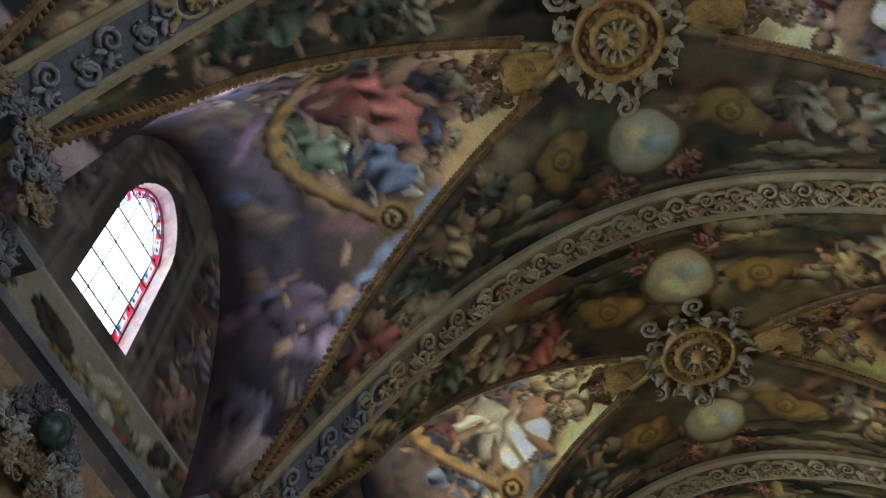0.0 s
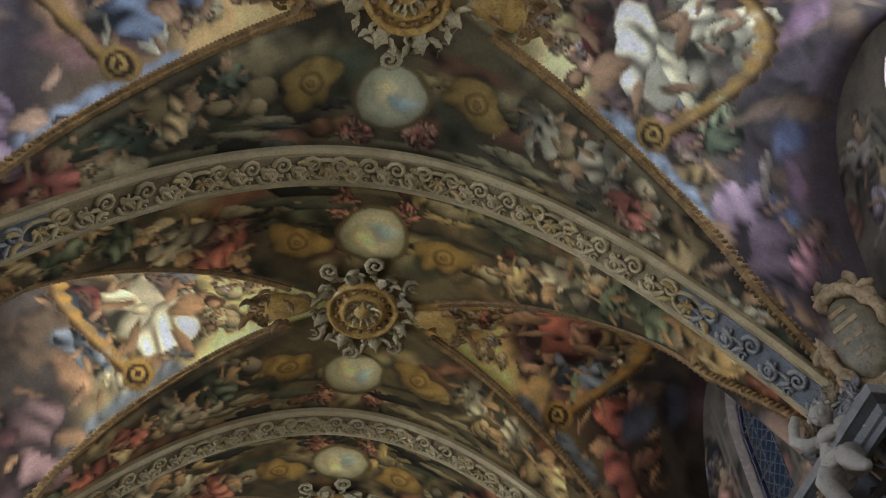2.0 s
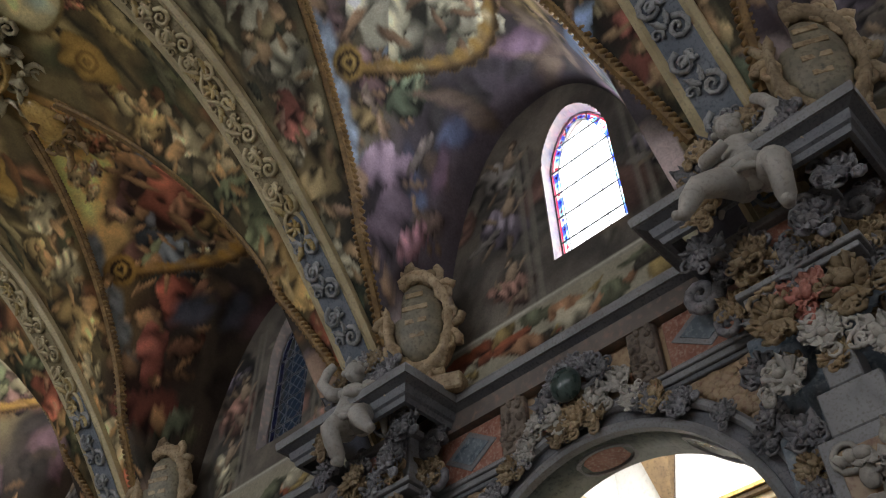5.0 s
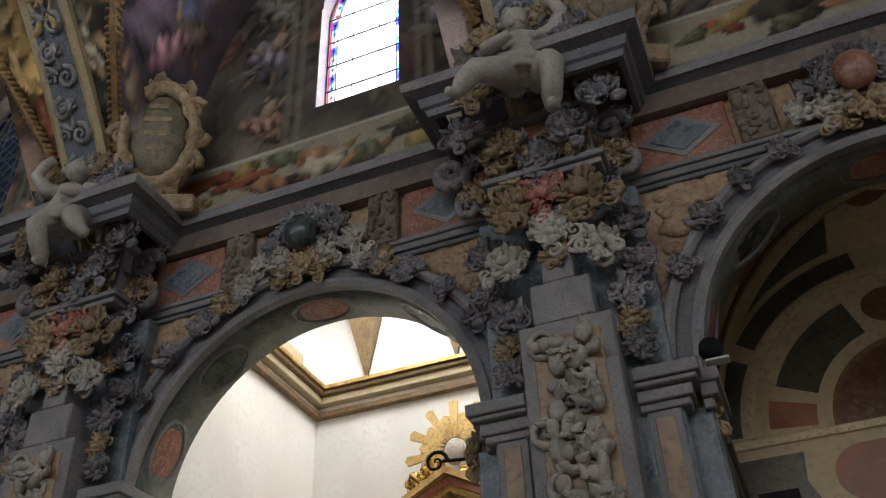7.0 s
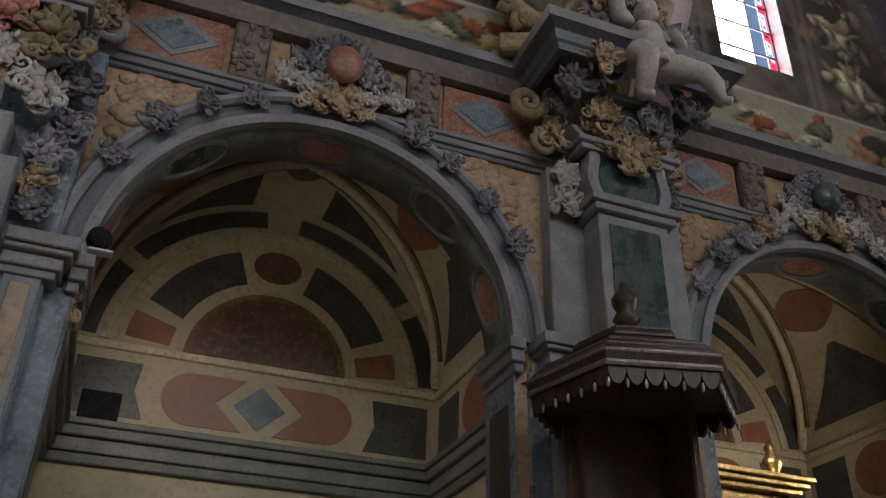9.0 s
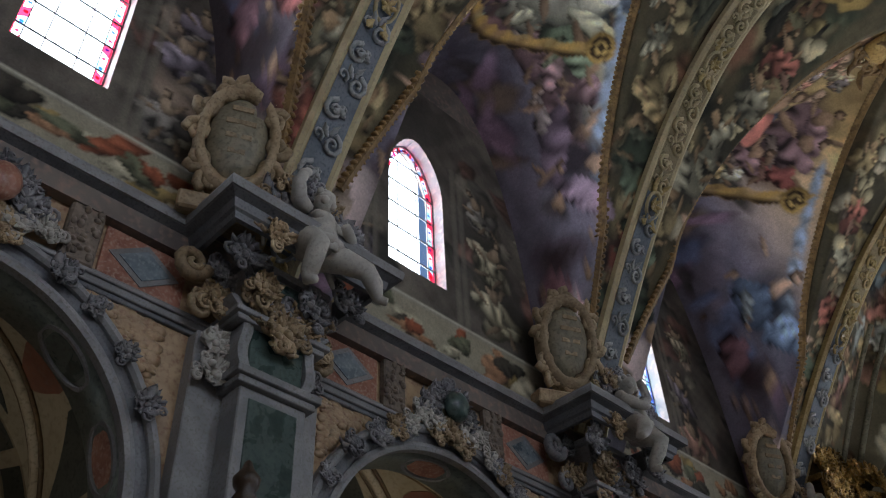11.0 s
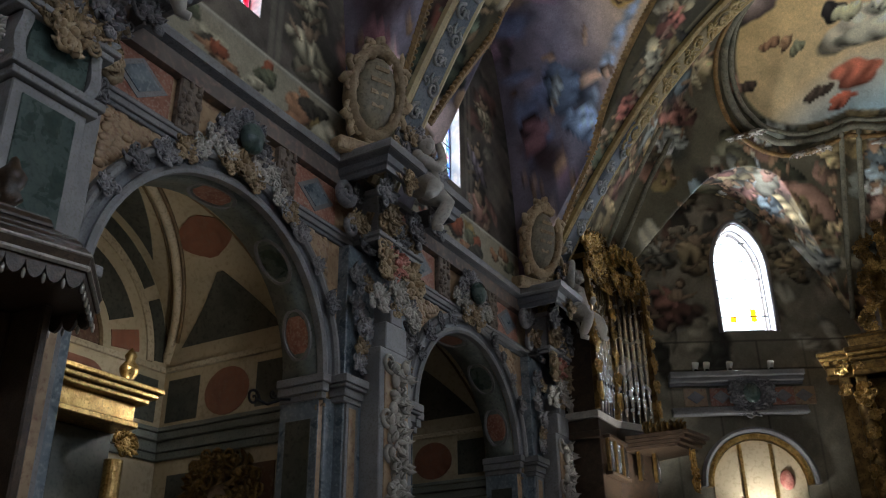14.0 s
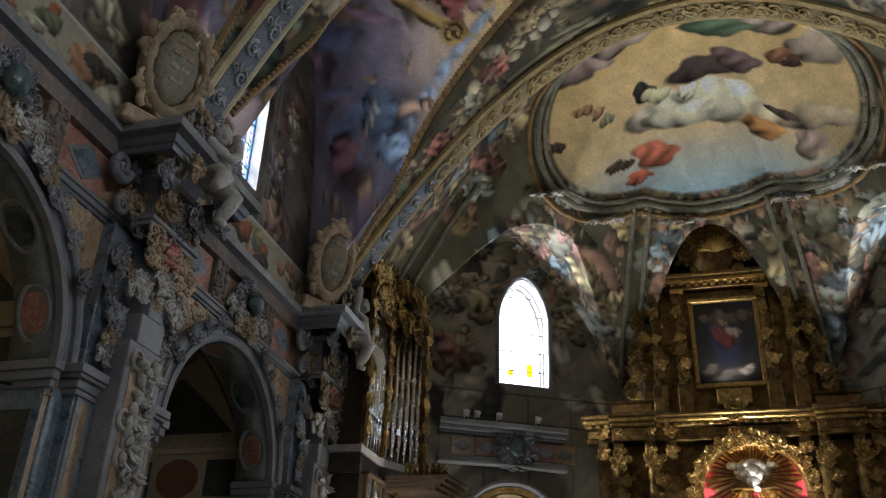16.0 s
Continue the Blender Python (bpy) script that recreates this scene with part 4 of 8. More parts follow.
def leaf(bm, m, length, width, curl=0.8, cols=3, rows=5):
    """An acanthus leaf with a lobed edge, thick and curling forward."""
    grid = []
    for i in range(rows + 1):
        t = i / rows
        w = width * (math.sin(math.pi * (0.12 + 0.84 * t)) ** 0.8) * (1.0 if i % 2 else 0.62)
        a = curl * t * t * 1.6
        row = []
        for j in range(-1, 2):
            row.append(bm.verts.new(m @ Vector((j * w / 2, length * (t * math.cos(a * 0.5)), length * 0.55 * math.sin(a) + (0.22 * width if j == 0 else -0.1 * width) + 0.02))))
        grid.append(row)
    back = [[bm.verts.new(v.co - (m.to_3x3() @ Vector((0, 0, 1))) * width * 0.16) for v in row] for row in grid]
    for i in range(rows):
        for j in range(2):
            bm.faces.new((grid[i][j], grid[i][j + 1], grid[i + 1][j + 1], grid[i + 1][j]))
            bm.faces.new((back[i][j + 1], back[i][j], back[i + 1][j], back[i + 1][j + 1]))
        bm.faces.new((grid[i][0], grid[i + 1][0], back[i + 1][0], back[i][0]))
        bm.faces.new((grid[i + 1][2], grid[i][2], back[i][2], back[i + 1][2]))


def bunch_mesh(seed, size, leaves=12, fruit=5, curls=3):
    """Stucco foliage against a wall whose outward normal is +x: leaves fanning out, curls and fruit."""
    r = random.Random(seed)
    bm = bmesh.new()
    for i in range(leaves):
        a = 2 * math.pi * (i + r.uniform(-0.3, 0.3)) / leaves
        tilt = r.uniform(0.25, 0.9)
        m = pose(size * r.uniform(0.02, 0.12), 0, 0) @ Matrix.Rotation(a, 4, "X") @ pose(0, size * 0.08, 0) @ Matrix.Rotation(radians(90), 4, "Y") @ Matrix.Rotation(-tilt * 0.6, 4, "X")
        leaf(bm, m, size * r.uniform(0.3, 0.6), size * r.uniform(0.22, 0.36), r.uniform(0.9, 2.1))
    for i in range(curls):
        a = r.uniform(0, 6.3)
        q = size * r.uniform(0.15, 0.5)
        scroll(bm, pose(size * 0.14, q * math.cos(a), q * math.sin(a)) @ Matrix.Rotation(radians(90), 4, "Y") @ Matrix.Rotation(a, 4, "Z"), size * r.uniform(0.12, 0.22), 1.4, size * r.uniform(0.05, 0.075), r.choice((-1, 1)), 11)
    for i in range(fruit):
        a, q, f = r.uniform(0, 6.3), size * r.uniform(0, 0.25), size * r.uniform(0.07, 0.12)
        ellipsoid(bm, (size * 0.16, q * math.cos(a), q * math.sin(a)), (f, f, f * r.uniform(0.9, 1.3)), 8, 5)
    me = bpy.data.meshes.new("foliage")
    bm.normal_update()
    bm.to_mesh(me)
    bm.free()
    me.shade_smooth()
    return me


FOLIAGE = {}
for nm, mt in (("grey", GREYLEAF), ("ochre", OCHRELEAF), ("white", STUCCO), ("gold", GOLD), ("dark", DARKGOLD), ("red", REDFLOWER)):
    for k in range(3):
        FOLIAGE[nm, k] = bunch_mesh(20 + 7 * k + len(nm), 1.0, 15 + k, 5 + 2 * k, 7)
        FOLIAGE[nm, k].materials.append(mt)


def foliage(parent, kind, k, place, size, turn=0.0, stretch=1.0, label="", name="foliage"):
    ob = new(name, FOLIAGE[kind, k % 3])
    ob.parent = parent
    ob.matrix_local = pose(*place) @ Matrix.Rotation(turn, 4, "X") @ Matrix.Diagonal((size, size, size * stretch, 1))
    tagged(ob, label, "", "", "stuff")
    return ob


def putto(seed, label):
    """A stucco statue of rounded shapes, one plain mesh."""
    r = random.Random(seed)
    bm = bmesh.new()
    b = r.uniform(-0.08, 0.08)
    # trunk as one bent, swelling rod, with chest, belly and hips
    tube(bm, [(0.1, 0, 0.22), (0.16, 0, 0.32), (0.19, 0.01, 0.44), (0.17, 0.02, 0.58), (0.15, 0.02, 0.7), (0.14, 0.02, 0.8)], [0.1, 0.16, 0.17, 0.15, 0.15, 0.06], 14)
    for e in (-1, 1):
        ellipsoid(bm, (0.24, 0.075 * e, 0.66), (0.06, 0.075, 0.06), 9, 6)
        ellipsoid(bm, (0.12, 0.1 * e, 0.3), (0.13, 0.12, 0.13), 10, 7)
    ellipsoid(bm, (0.27, 0.01, 0.46), (0.08, 0.12, 0.1), 10, 7)
    tilt = Matrix.Translation((0.19, 0.03, 0.93)) @ Matrix.Rotation(b * 4, 4, "X") @ Matrix.Rotation(0.25, 4, "Y")
    ellipsoid(bm, (0, 0, 0), (0.115, 0.105, 0.13), 14, 10, tilt)
    for e in (-1, 1):
        ellipsoid(bm, (0.07, 0.05 * e, -0.03), (0.05, 0.045, 0.05), 8, 6, tilt)
    for i in range(22):
        a, q = i * 2.4, 0.02 + 0.1 * (i / 22) ** 0.5
        ellipsoid(bm, (-0.03 + 0.055 * math.cos(a * 1.7), q * math.cos(a), 0.11 - 0.5 * q + 0.03 * math.sin(a)), (0.04, 0.038, 0.036), 7, 5, tilt)
    # legs: one drawn up, one stretched out, with knees, calves and feet
    tube(bm, [(0.14, -0.1, 0.3), (0.3, -0.15 + b, 0.24), (0.4, -0.16 + b, 0.14), (0.34, -0.15 + b, 0.02), (0.27, -0.13 + b, -0.1), (0.25, -0.12 + b, -0.17), (0.34, -0.12 + b, -0.21)], [0.13, 0.13, 0.095, 0.09, 0.08, 0.052, 0.04], 11)
    tube(bm, [(0.14, 0.1, 0.3), (0.3, 0.22, 0.26), (0.44, 0.34 - b, 0.16), (0.46, 0.42 - b, 0.04), (0.44, 0.5 - b, -0.06), (0.5, 0.55 - b, -0.09)], [0.13, 0.125, 0.095, 0.085, 0.052, 0.04], 11)
    # arms: one raised to the leaves, one across the lap
    tube(bm, [(0.13, -0.15, 0.74), (0.17, -0.28, 0.78), (0.24, -0.36, 0.9), (0.24, -0.3, 1.04), (0.22, -0.24, 1.12)], [0.085, 0.08, 0.065, 0.055, 0.045], 10)
    tube(bm, [(0.13, 0.16, 0.74), (0.2, 0.28, 0.64), (0.33, 0.26, 0.52), (0.41, 0.14, 0.5), (0.43, 0.08, 0.52)], [0.085, 0.08, 0.065, 0.052, 0.045], 10)
    # a swag of cloth round the hips and small feathered wings
    tube(bm, [(0.05, -0.2, 0.42), (0.22, -0.2, 0.36), (0.34, -0.02, 0.33), (0.28, 0.17, 0.4), (0.1, 0.24, 0.5), (0.02, 0.3, 0.34), (0.06, 0.34, 0.14)], [0.03, 0.055, 0.07, 0.06, 0.05, 0.05, 0.02], 8)
    tube(bm, [(0.04, -0.18, 0.36), (0.24, -0.16, 0.3), (0.36, 0.02, 0.27), (0.26, 0.2, 0.33)], [0.02, 0.04, 0.045, 0.02], 7)
    for e in (-1, 1):
        for i in range(6):
            tube(bm, [(0.02, 0.1 * e, 0.74), (-0.03, (0.24 + 0.05 * i) * e, 0.92 - 0.09 * i), (0.0, (0.34 + 0.03 * i) * e, 0.8 - 0.13 * i)], [0.045, 0.045, 0.015], 6)
    return tagged(finish("putto_statue", bm, STUCCO, None, label, True), label, "statue", "putti over the piers")


# ---- ribs, groin bands and bosses of the nave vault ----
def arc_frames(y, n=56, drop=0.0, lo=-1.0, hi=1.0):
    out = []
    for i in range(n + 1):
        u = lo + (hi - lo) * i / n
        ax, hs = float(axis_x(y)), float(half_span(y))
        rise = float(crown(y)) - CORNICE
        x = ax + u * hs
        d = Vector((1, 0, -2 * rise * u / hs)).normalized()
        out.append((Vector((x, y, CORNICE + rise * (1 - u * u) - drop)), d, Vector((d.z, 0, -d.x))))
    return out


RIBCREAM = mottled("painted_rib_stucco", (0.42, 0.34, 0.19), (0.6, 0.5, 0.3), 2.0, 0.65, 0.15, 30, c=(0.36, 0.3, 0.2))
RIBDARK = mottled("rib_ground_paint", (0.2, 0.155, 0.08), (0.33, 0.27, 0.16), 2.0, 0.7, 0.1, 30)
RIBBLUE = mottled("rib_foot_paint", (0.11, 0.13, 0.16), (0.2, 0.22, 0.25), 2.0, 0.7, 0.1, 30)
GREYSCROLL = mottled("rib_foot_scrolls", (0.27, 0.28, 0.29), (0.4, 0.4, 0.39), 2.0, 0.65, 0.15, 30)
RIBGOLD = mottled("rib_gilded_relief", (0.36, 0.26, 0.1), (0.55, 0.42, 0.2), 4.0, 0.5, 0.2, 30)
for p in PIERS:
    gold = p > 12
    bm = bmesh.new()
    fr = arc_frames(p, 64, 0.0)
    sweep(bm, [(o + nrm * -0.05, Vector((0, 1, 0)), nrm) for o, d, nrm in fr], [(-0.3, 0.0), (-0.3, 0.13), (-0.24, 0.16), (-0.2, 0.14), (0.2, 0.14), (0.24, 0.16), (0.3, 0.13), (0.3, 0.0)])
    bmesh.ops.recalc_face_normals(bm, faces=bm.faces[:])
    rib = structure("trim_rib", bm, RIBCREAM if not gold else RIBGOLD, "transverse vault rib with raised scrollwork", "rib")
    bm = bmesh.new()
    sweep(bm, [(o + nrm * 0.094, Vector((0, 1, 0)), nrm) for o, d, nrm in fr], [(-0.19, 0.0), (-0.19, 0.004), (0.19, 0.004), (0.19, 0.0)])
    part("rib_ground", bm, RIBDARK, rib, "dark painted ground between the scrolls")
    for e in (-1, 1):
        bm = bmesh.new()
        low = arc_frames(p, 14, 0.0, e * 0.68, e * 0.985)
        sweep(bm, [(o + nrm * 0.099, Vector((0, 1, 0)), nrm) for o, d, nrm in low], [(-0.19, 0.0), (-0.19, 0.004), (0.19, 0.004), (0.19, 0.0)])
        part("rib_foot_ground", bm, RIBBLUE, rib, "blue-grey painted ground near the springing")
    hm, gm, fm = bmesh.new(), bmesh.new(), bmesh.new()
    fr = arc_frames(p, 56, 0.0, -0.975, 0.975)
    for i, (o, d, nrm) in enumerate(fr):
        m = Matrix(((d.x, 0, nrm.x, o.x), (d.y, 1, nrm.y, o.y), (d.z, 0, nrm.z, o.z), (0, 0, 0, 1))) @ pose(0, 0, 0.12)
        bm = fm if abs(i - 28) > 20 else hm
        if i % 8 == 0:
            lathe(bm, [(0.15, -0.02), (0.15, 0.02), (0.19, 0.02), (0.19, -0.02)], 14, m @ Matrix.Diagonal((1.25, 0.85, 1, 1)))
            for k in range(6):
                leaf(gm, m @ Matrix.Rotation(k * math.pi / 3, 4, "Z"), 0.13, 0.08, 0.5)
            for k in (-1, 1):
                for j in (-1, 1):
                    leaf(gm, m @ pose(0.2 * k, 0.06 * j, -0.01) @ Matrix.Rotation(-k * 1.57 + 0.4 * j * k, 4, "Z"), 0.22, 0.12, 0.4)
        else:
            h = 1 if i % 2 else -1
            scroll(bm, m @ pose(0.12, 0.07 * h, 0), 0.125, 1.5, 0.036, h)
            scroll(bm, m @ pose(-0.02, -0.09 * h, 0) @ Matrix.Rotation(2.4, 4, "Z"), 0.075, 1.2, 0.024, -h, 9)
            leaf(bm, m @ pose(0.05, -0.02 * h, 0) @ Matrix.Rotation(h * 0.8 + math.pi, 4, "Z"), 0.17, 0.09, 0.4)
            leaf(bm, m @ pose(0.08, 0.0, 0) @ Matrix.Rotation(-h * 1.2, 4, "Z"), 0.15, 0.08, 0.4)
    tagged(part("scrollwork", hm, RIBCREAM if not gold else RIBGOLD, rib, "", True), "", "", "", "stuff")
    tagged(part("foot_scrollwork", fm, GREYSCROLL, rib, "", True), "", "", "", "stuff")
    tagged(part("medallion_leaves", gm, RIBGOLD, rib, "", True), "", "", "", "stuff")

for a, b in zip(PIERS, PIERS[1:]):
    mid, half = (a + b) / 2, (b - a) / 2
    for sx in (-1, 1):
        for sy in (-1, 1):
            pts = []
            for i in range(45):
                q = 0.2 + 0.7 * i / 44
                off = 0.055
                y = mid + sy * half * max(0.0, q - off)
                x = float(axis_x(y)) + sx * float(half_span(y)) * q
                pts.append(Vector((x, y, float(vault_z(x, y)) - 0.03)))
            bm = bmesh.new()
            tube(bm, [p0 + Vector((0, 0, 0.035)) for p0 in pts], 0.062, 6)
            band = structure("trim_groin_band", bm, GOLDPAINT, "gilded beaded band along a groin", "moulding")
            bm = bmesh.new()
            dense = []
            for p0, p1 in zip(pts, pts[1:]):
                dense += [p0, (p0 + p1) / 2]
            for i, p0 in enumerate(dense):
                d = (dense[min(i + 1, len(dense) - 1)] - dense[max(0, i - 1)]).normalized()
                n = d.cross(Vector((0, 0, 1))).normalized()
                for k in (-1, 1):
                    c = p0 + n * 0.055 * k + Vector((0, 0, 0.02))
                    ellipsoid(bm, c, (0.05, 0.05, 0.026), 6, 4)
            tagged(part("beading", bm, GOLDPAINT, band, "", True), "", "", "", "stuff")

BOSSORANGE = mottled("boss_orange_gilding", (0.38, 0.22, 0.06), (0.6, 0.4, 0.13), 6.0, 0.4, 0.2, 30)
BOSSLEAF = mottled("boss_pale_leaf", (0.34, 0.28, 0.16), (0.52, 0.45, 0.28), 6.0, 0.6, 0.2, 30)


def boss():
    t = thing("vault_boss", "gilded round rosette boss with pale leaf scrolls on the vault", "boss", None, "bosses along the vault")
    flip = Matrix.Rotation(math.pi, 4, "X")
    bm = bmesh.new()
    lathe(bm, [(0.0, 0.14), (0.06, 0.13), (0.1, 0.09), (0.12, 0.06), (0.2, 0.05), (0.23, 0.1), (0.27, 0.1), (0.3, 0.05), (0.38, 0.04), (0.41, 0.09), (0.45, 0.09), (0.47, 0.0)], 32, flip)
    disc = part("disc", bm, BOSSORANGE, t, "concentric gilded mouldings", True)
    for k in range(12):
        bm = bmesh.new()
        leaf(bm, flip @ Matrix.Rotation(k * math.pi / 6, 4, "Z") @ pose(0, 0.1, 0.05), 0.14, 0.07, 0.6)
        part("petal", bm, BOSSLEAF, disc)
    for k in range(16):
        bm = bmesh.new()
        a = k * math.pi / 8
        ellipsoid(bm, (0.34 * math.cos(a), 0.34 * math.sin(a), -0.06), (0.04, 0.04, 0.03), 7, 5)
        part("bead", bm, GOLDPAINT, disc, "", True)
    for k in range(8):
        bm = bmesh.new()
        m = flip @ Matrix.Rotation(k * math.pi / 4 + 0.39, 4, "Z")
        leaf(bm, m @ pose(0, 0.42, 0.02), 0.24, 0.22, 0.5)
        for h in (-1, 1):
            scroll(bm, m @ pose(0.14 * h, 0.62, 0.03) @ Matrix.Rotation(h * 1.0, 4, "Z"), 0.13, 1.6, 0.042, h)
            leaf(bm, m @ pose(0.08 * h, 0.52, 0.02) @ Matrix.Rotation(-h * 0.9, 4, "Z"), 0.2, 0.1, 0.7)
        part("leaf_scroll", bm, BOSSLEAF, t, "pale leaf scroll", True)
    return t


def cartouche():
    t = thing("vault_cartouche", "gilded vase-shaped cartouche with scrolls on the vault", "cartouche", None, "cartouches beside the bosses")
    flip = Matrix.Rotation(math.pi, 4, "X")
    bm = bmesh.new()
    lathe(bm, [(0.0, -0.36), (0.1, -0.34), (0.16, -0.2), (0.24, 0.05), (0.27, 0.22), (0.2, 0.32), (0.22, 0.36), (0.0, 0.38)], 18, Matrix.Rotation(radians(90), 4, "Y") @ Matrix.Diagonal((0.4, 1, 1, 1)))
    part("shield", bm, BOSSORANGE, t, "orange gilded shield", True)
    for h in (-1, 1):
        bm = bmesh.new()
        scroll(bm, flip @ pose(0.55, 0.16 * h, 0.04) @ Matrix.Rotation(h * 0.4, 4, "Z"), 0.14, 1.5, 0.045, h)
        scroll(bm, flip @ pose(0.3, 0.33 * h, 0.04) @ Matrix.Rotation(h * 2.2, 4, "Z"), 0.11, 1.4, 0.035, -h)
        leaf(bm, flip @ pose(0.1, 0.2 * h, 0.03) @ Matrix.Rotation(-h * 0.7, 4, "Z"), 0.3, 0.14, 0.8)
        leaf(bm, flip @ pose(0.5, 0.1 * h, 0.03) @ Matrix.Rotation(-1.57 + h * 0.5, 4, "Z"), 0.35, 0.16, 0.8)
        tagged(part("side_scroll", bm, GOLDPAINT, t, "gold scroll", True), "", "", "", "stuff")
    return t


first_boss, first_cart = boss(), cartouche()
for i, (a, b) in enumerate(zip(PIERS, PIERS[1:])):
    mid = (a + b) / 2
    ax, z = float(axis_x(mid)), float(vault_z(float(axis_x(mid)), mid))
    m = pose(ax, mid, z - 0.01) @ Matrix.Diagonal((1.2, 1.2, 1.2, 1))
    if i == 0:
        first_boss.matrix_world = m
    else:
        copy_thing(first_boss, pose(ax, mid, z - 0.01))
    for s in (-1, 1):
        x = ax + s * 1.12
        m = pose(x, mid, float(vault_z(x, mid)) - 0.06, 0, 0, 0 if s > 0 else 180) @ pose(0, 0, 0, 0, 12, 0)
        if i == 0 and s < 0:
            first_cart.matrix_world = m
        else:
            copy_thing(first_cart, m)


# ---- clerestory windows ----
def window_thing(name, m, w, sill, spring, rise, style):
    """Leaded window in the local y-z plane, +x towards the nave: border panes, clear middle, saddle bars."""
    t = thing(name, "tall stained-glass window with a coloured border", "window", m, "church windows")
    t["kind"] = "structure"

    def head(u):
        return spring + rise * (1 - abs(u) ** 1.7) ** 0.62

    def outline(inset):
        k = 1 - inset / w
        pts = [(-w * k, sill + inset)]
        for i in range(25):
            u = -1 + 2 * i / 24
            pts.append((w * k * u, head(u) - inset if abs(u) < 0.999 else spring))
        pts.append((w * k, sill + inset))
        return pts

    outer, band, inner = outline(0.0), outline(0.035), outline(0.12)
    n = len(outer)
    bm = bmesh.new()
    vs = [bm.verts.new((0, y, z)) for y, z in inner]
    bm.faces.new(vs)
    part("clear_pane", bm, DIMGLASS if style == "dim" else CLEARGLASS, t, "white translucent glass").visible_shadow = False
    cols = {"red_blue": (REDGLASS, BLUEGLASS), "red": (REDGLASS, REDGLASS), "blue": (BLUEGLASS, CYANGLASS), "pale": (CLEARGLASS, CLEARGLASS), "cyan": (CLEARGLASS, CYANGLASS), "dim": (DIMBLUE, DIMBLUE)}[style]
    for i in range(n):
        k = (i + 1) % n
        steps = max(1, int(math.dist(outer[i], outer[k]) / 0.16))
        for s in range(steps):
            for near, far in ((outer, band), (band, inner)):
                q = []
                for src in (near, far):
                    q.append([mix(src[i][c], src[k][c], s / steps) for c in (0, 1)])
                    q.append([mix(src[i][c], src[k][c], (s + 1) / steps) for c in (0, 1)])
                bm = bmesh.new()
                bm.faces.new([bm.verts.new((0, *q[j])) for j in (0, 1, 3, 2)])
                right = 0.5 * (q[0][0] + q[1][0]) > 0.2
                tint = cols[0] if near is outer else cols[1] if style == "dim" or (i + s) % 3 == 0 else CLEARGLASS if style in ("pale", "cyan") or (i + s) % 3 == 1 else CYANGLASS
                part("border_pane", bm, tint, t).visible_shadow = False
            if style != "pale":
                bm = bmesh.new()
                c = [sum(p[j] for p in q) / 4 for j in (0, 1)]
                lathe(bm, [(0.026, 0.0), (0.0, 0.002)], 8, pose(0.004, c[0], c[1], 0, 90, 0))
                part("border_roundel", bm, (BLUEGLASS, REDGLASS)[(i + s) % 2] if style != "dim" else DIMBLUE, t).visible_shadow = False
    bm = bmesh.new()
    for a, b in list(zip(outer, outer[1:])) + [(outer[-1], outer[0])]:
        tube(bm, [(0, *a), (0, *b)], 0.022, 5)
    for a, b in list(zip(inner, inner[1:])) + [(inner[-1], inner[0])]:
        tube(bm, [(0, *a), (0, *b)], 0.009, 4)
    lead = part("lead_frame", bm, LEAD, t, "dark lead frame")
    z = sill + 0.42
    while z < spring + rise * 0.7:
        bm = bmesh.new()
        h = w if z < spring else w * (1 - ((z - spring) / rise) ** 1.6) ** 0.6
        tube(bm, [(0.01, -h, z), (0.01, h, z)], 0.013, 5)
        part("saddle_bar", bm, LEAD, lead)
        z += 0.42
    for y in (-0.17, 0.17):
        bm = bmesh.new()
        tube(bm, [(0.008, y, sill), (0.008, y, head(y / w) - 0.03)], 0.008, 5)
        part("upright_bar", bm, LEAD, lead)
    if style == "dim":
        for d in (-1, 1):
            for q in range(-6, 14):
                bm = bmesh.new()
                y0, z0 = -0.38, sill + 0.2 * q
                y1, z1 = 0.38, z0 + 0.76
                if d < 0:
                    z0, z1 = z1, z0
                lo, hi = sill + 0.12, spring + 0.25
                pts = [(mix(y0, y1, k / 20), mix(z0, z1, k / 20)) for k in range(21)]
                pts = [v for v in pts if lo < v[1] < hi]
                if len(pts) > 1:
                    tube(bm, [(0.006, *pts[0]), (0.006, *pts[-1])], 0.008, 4)
                    part("lattice_lead", bm, LEAD, lead)
                else:
                    bm.free()
    if style == "pale":
        for y in (-0.2, 0.22):
            bm = bmesh.new()
            box(bm, (0.006, y - 0.06, sill + 0.3), (0.008, y + 0.06, sill + 0.5 + y * 0.4))
            part("amber_pane", bm, AMBERGLASS, t, "amber stained pane").visible_shadow = False
    return t


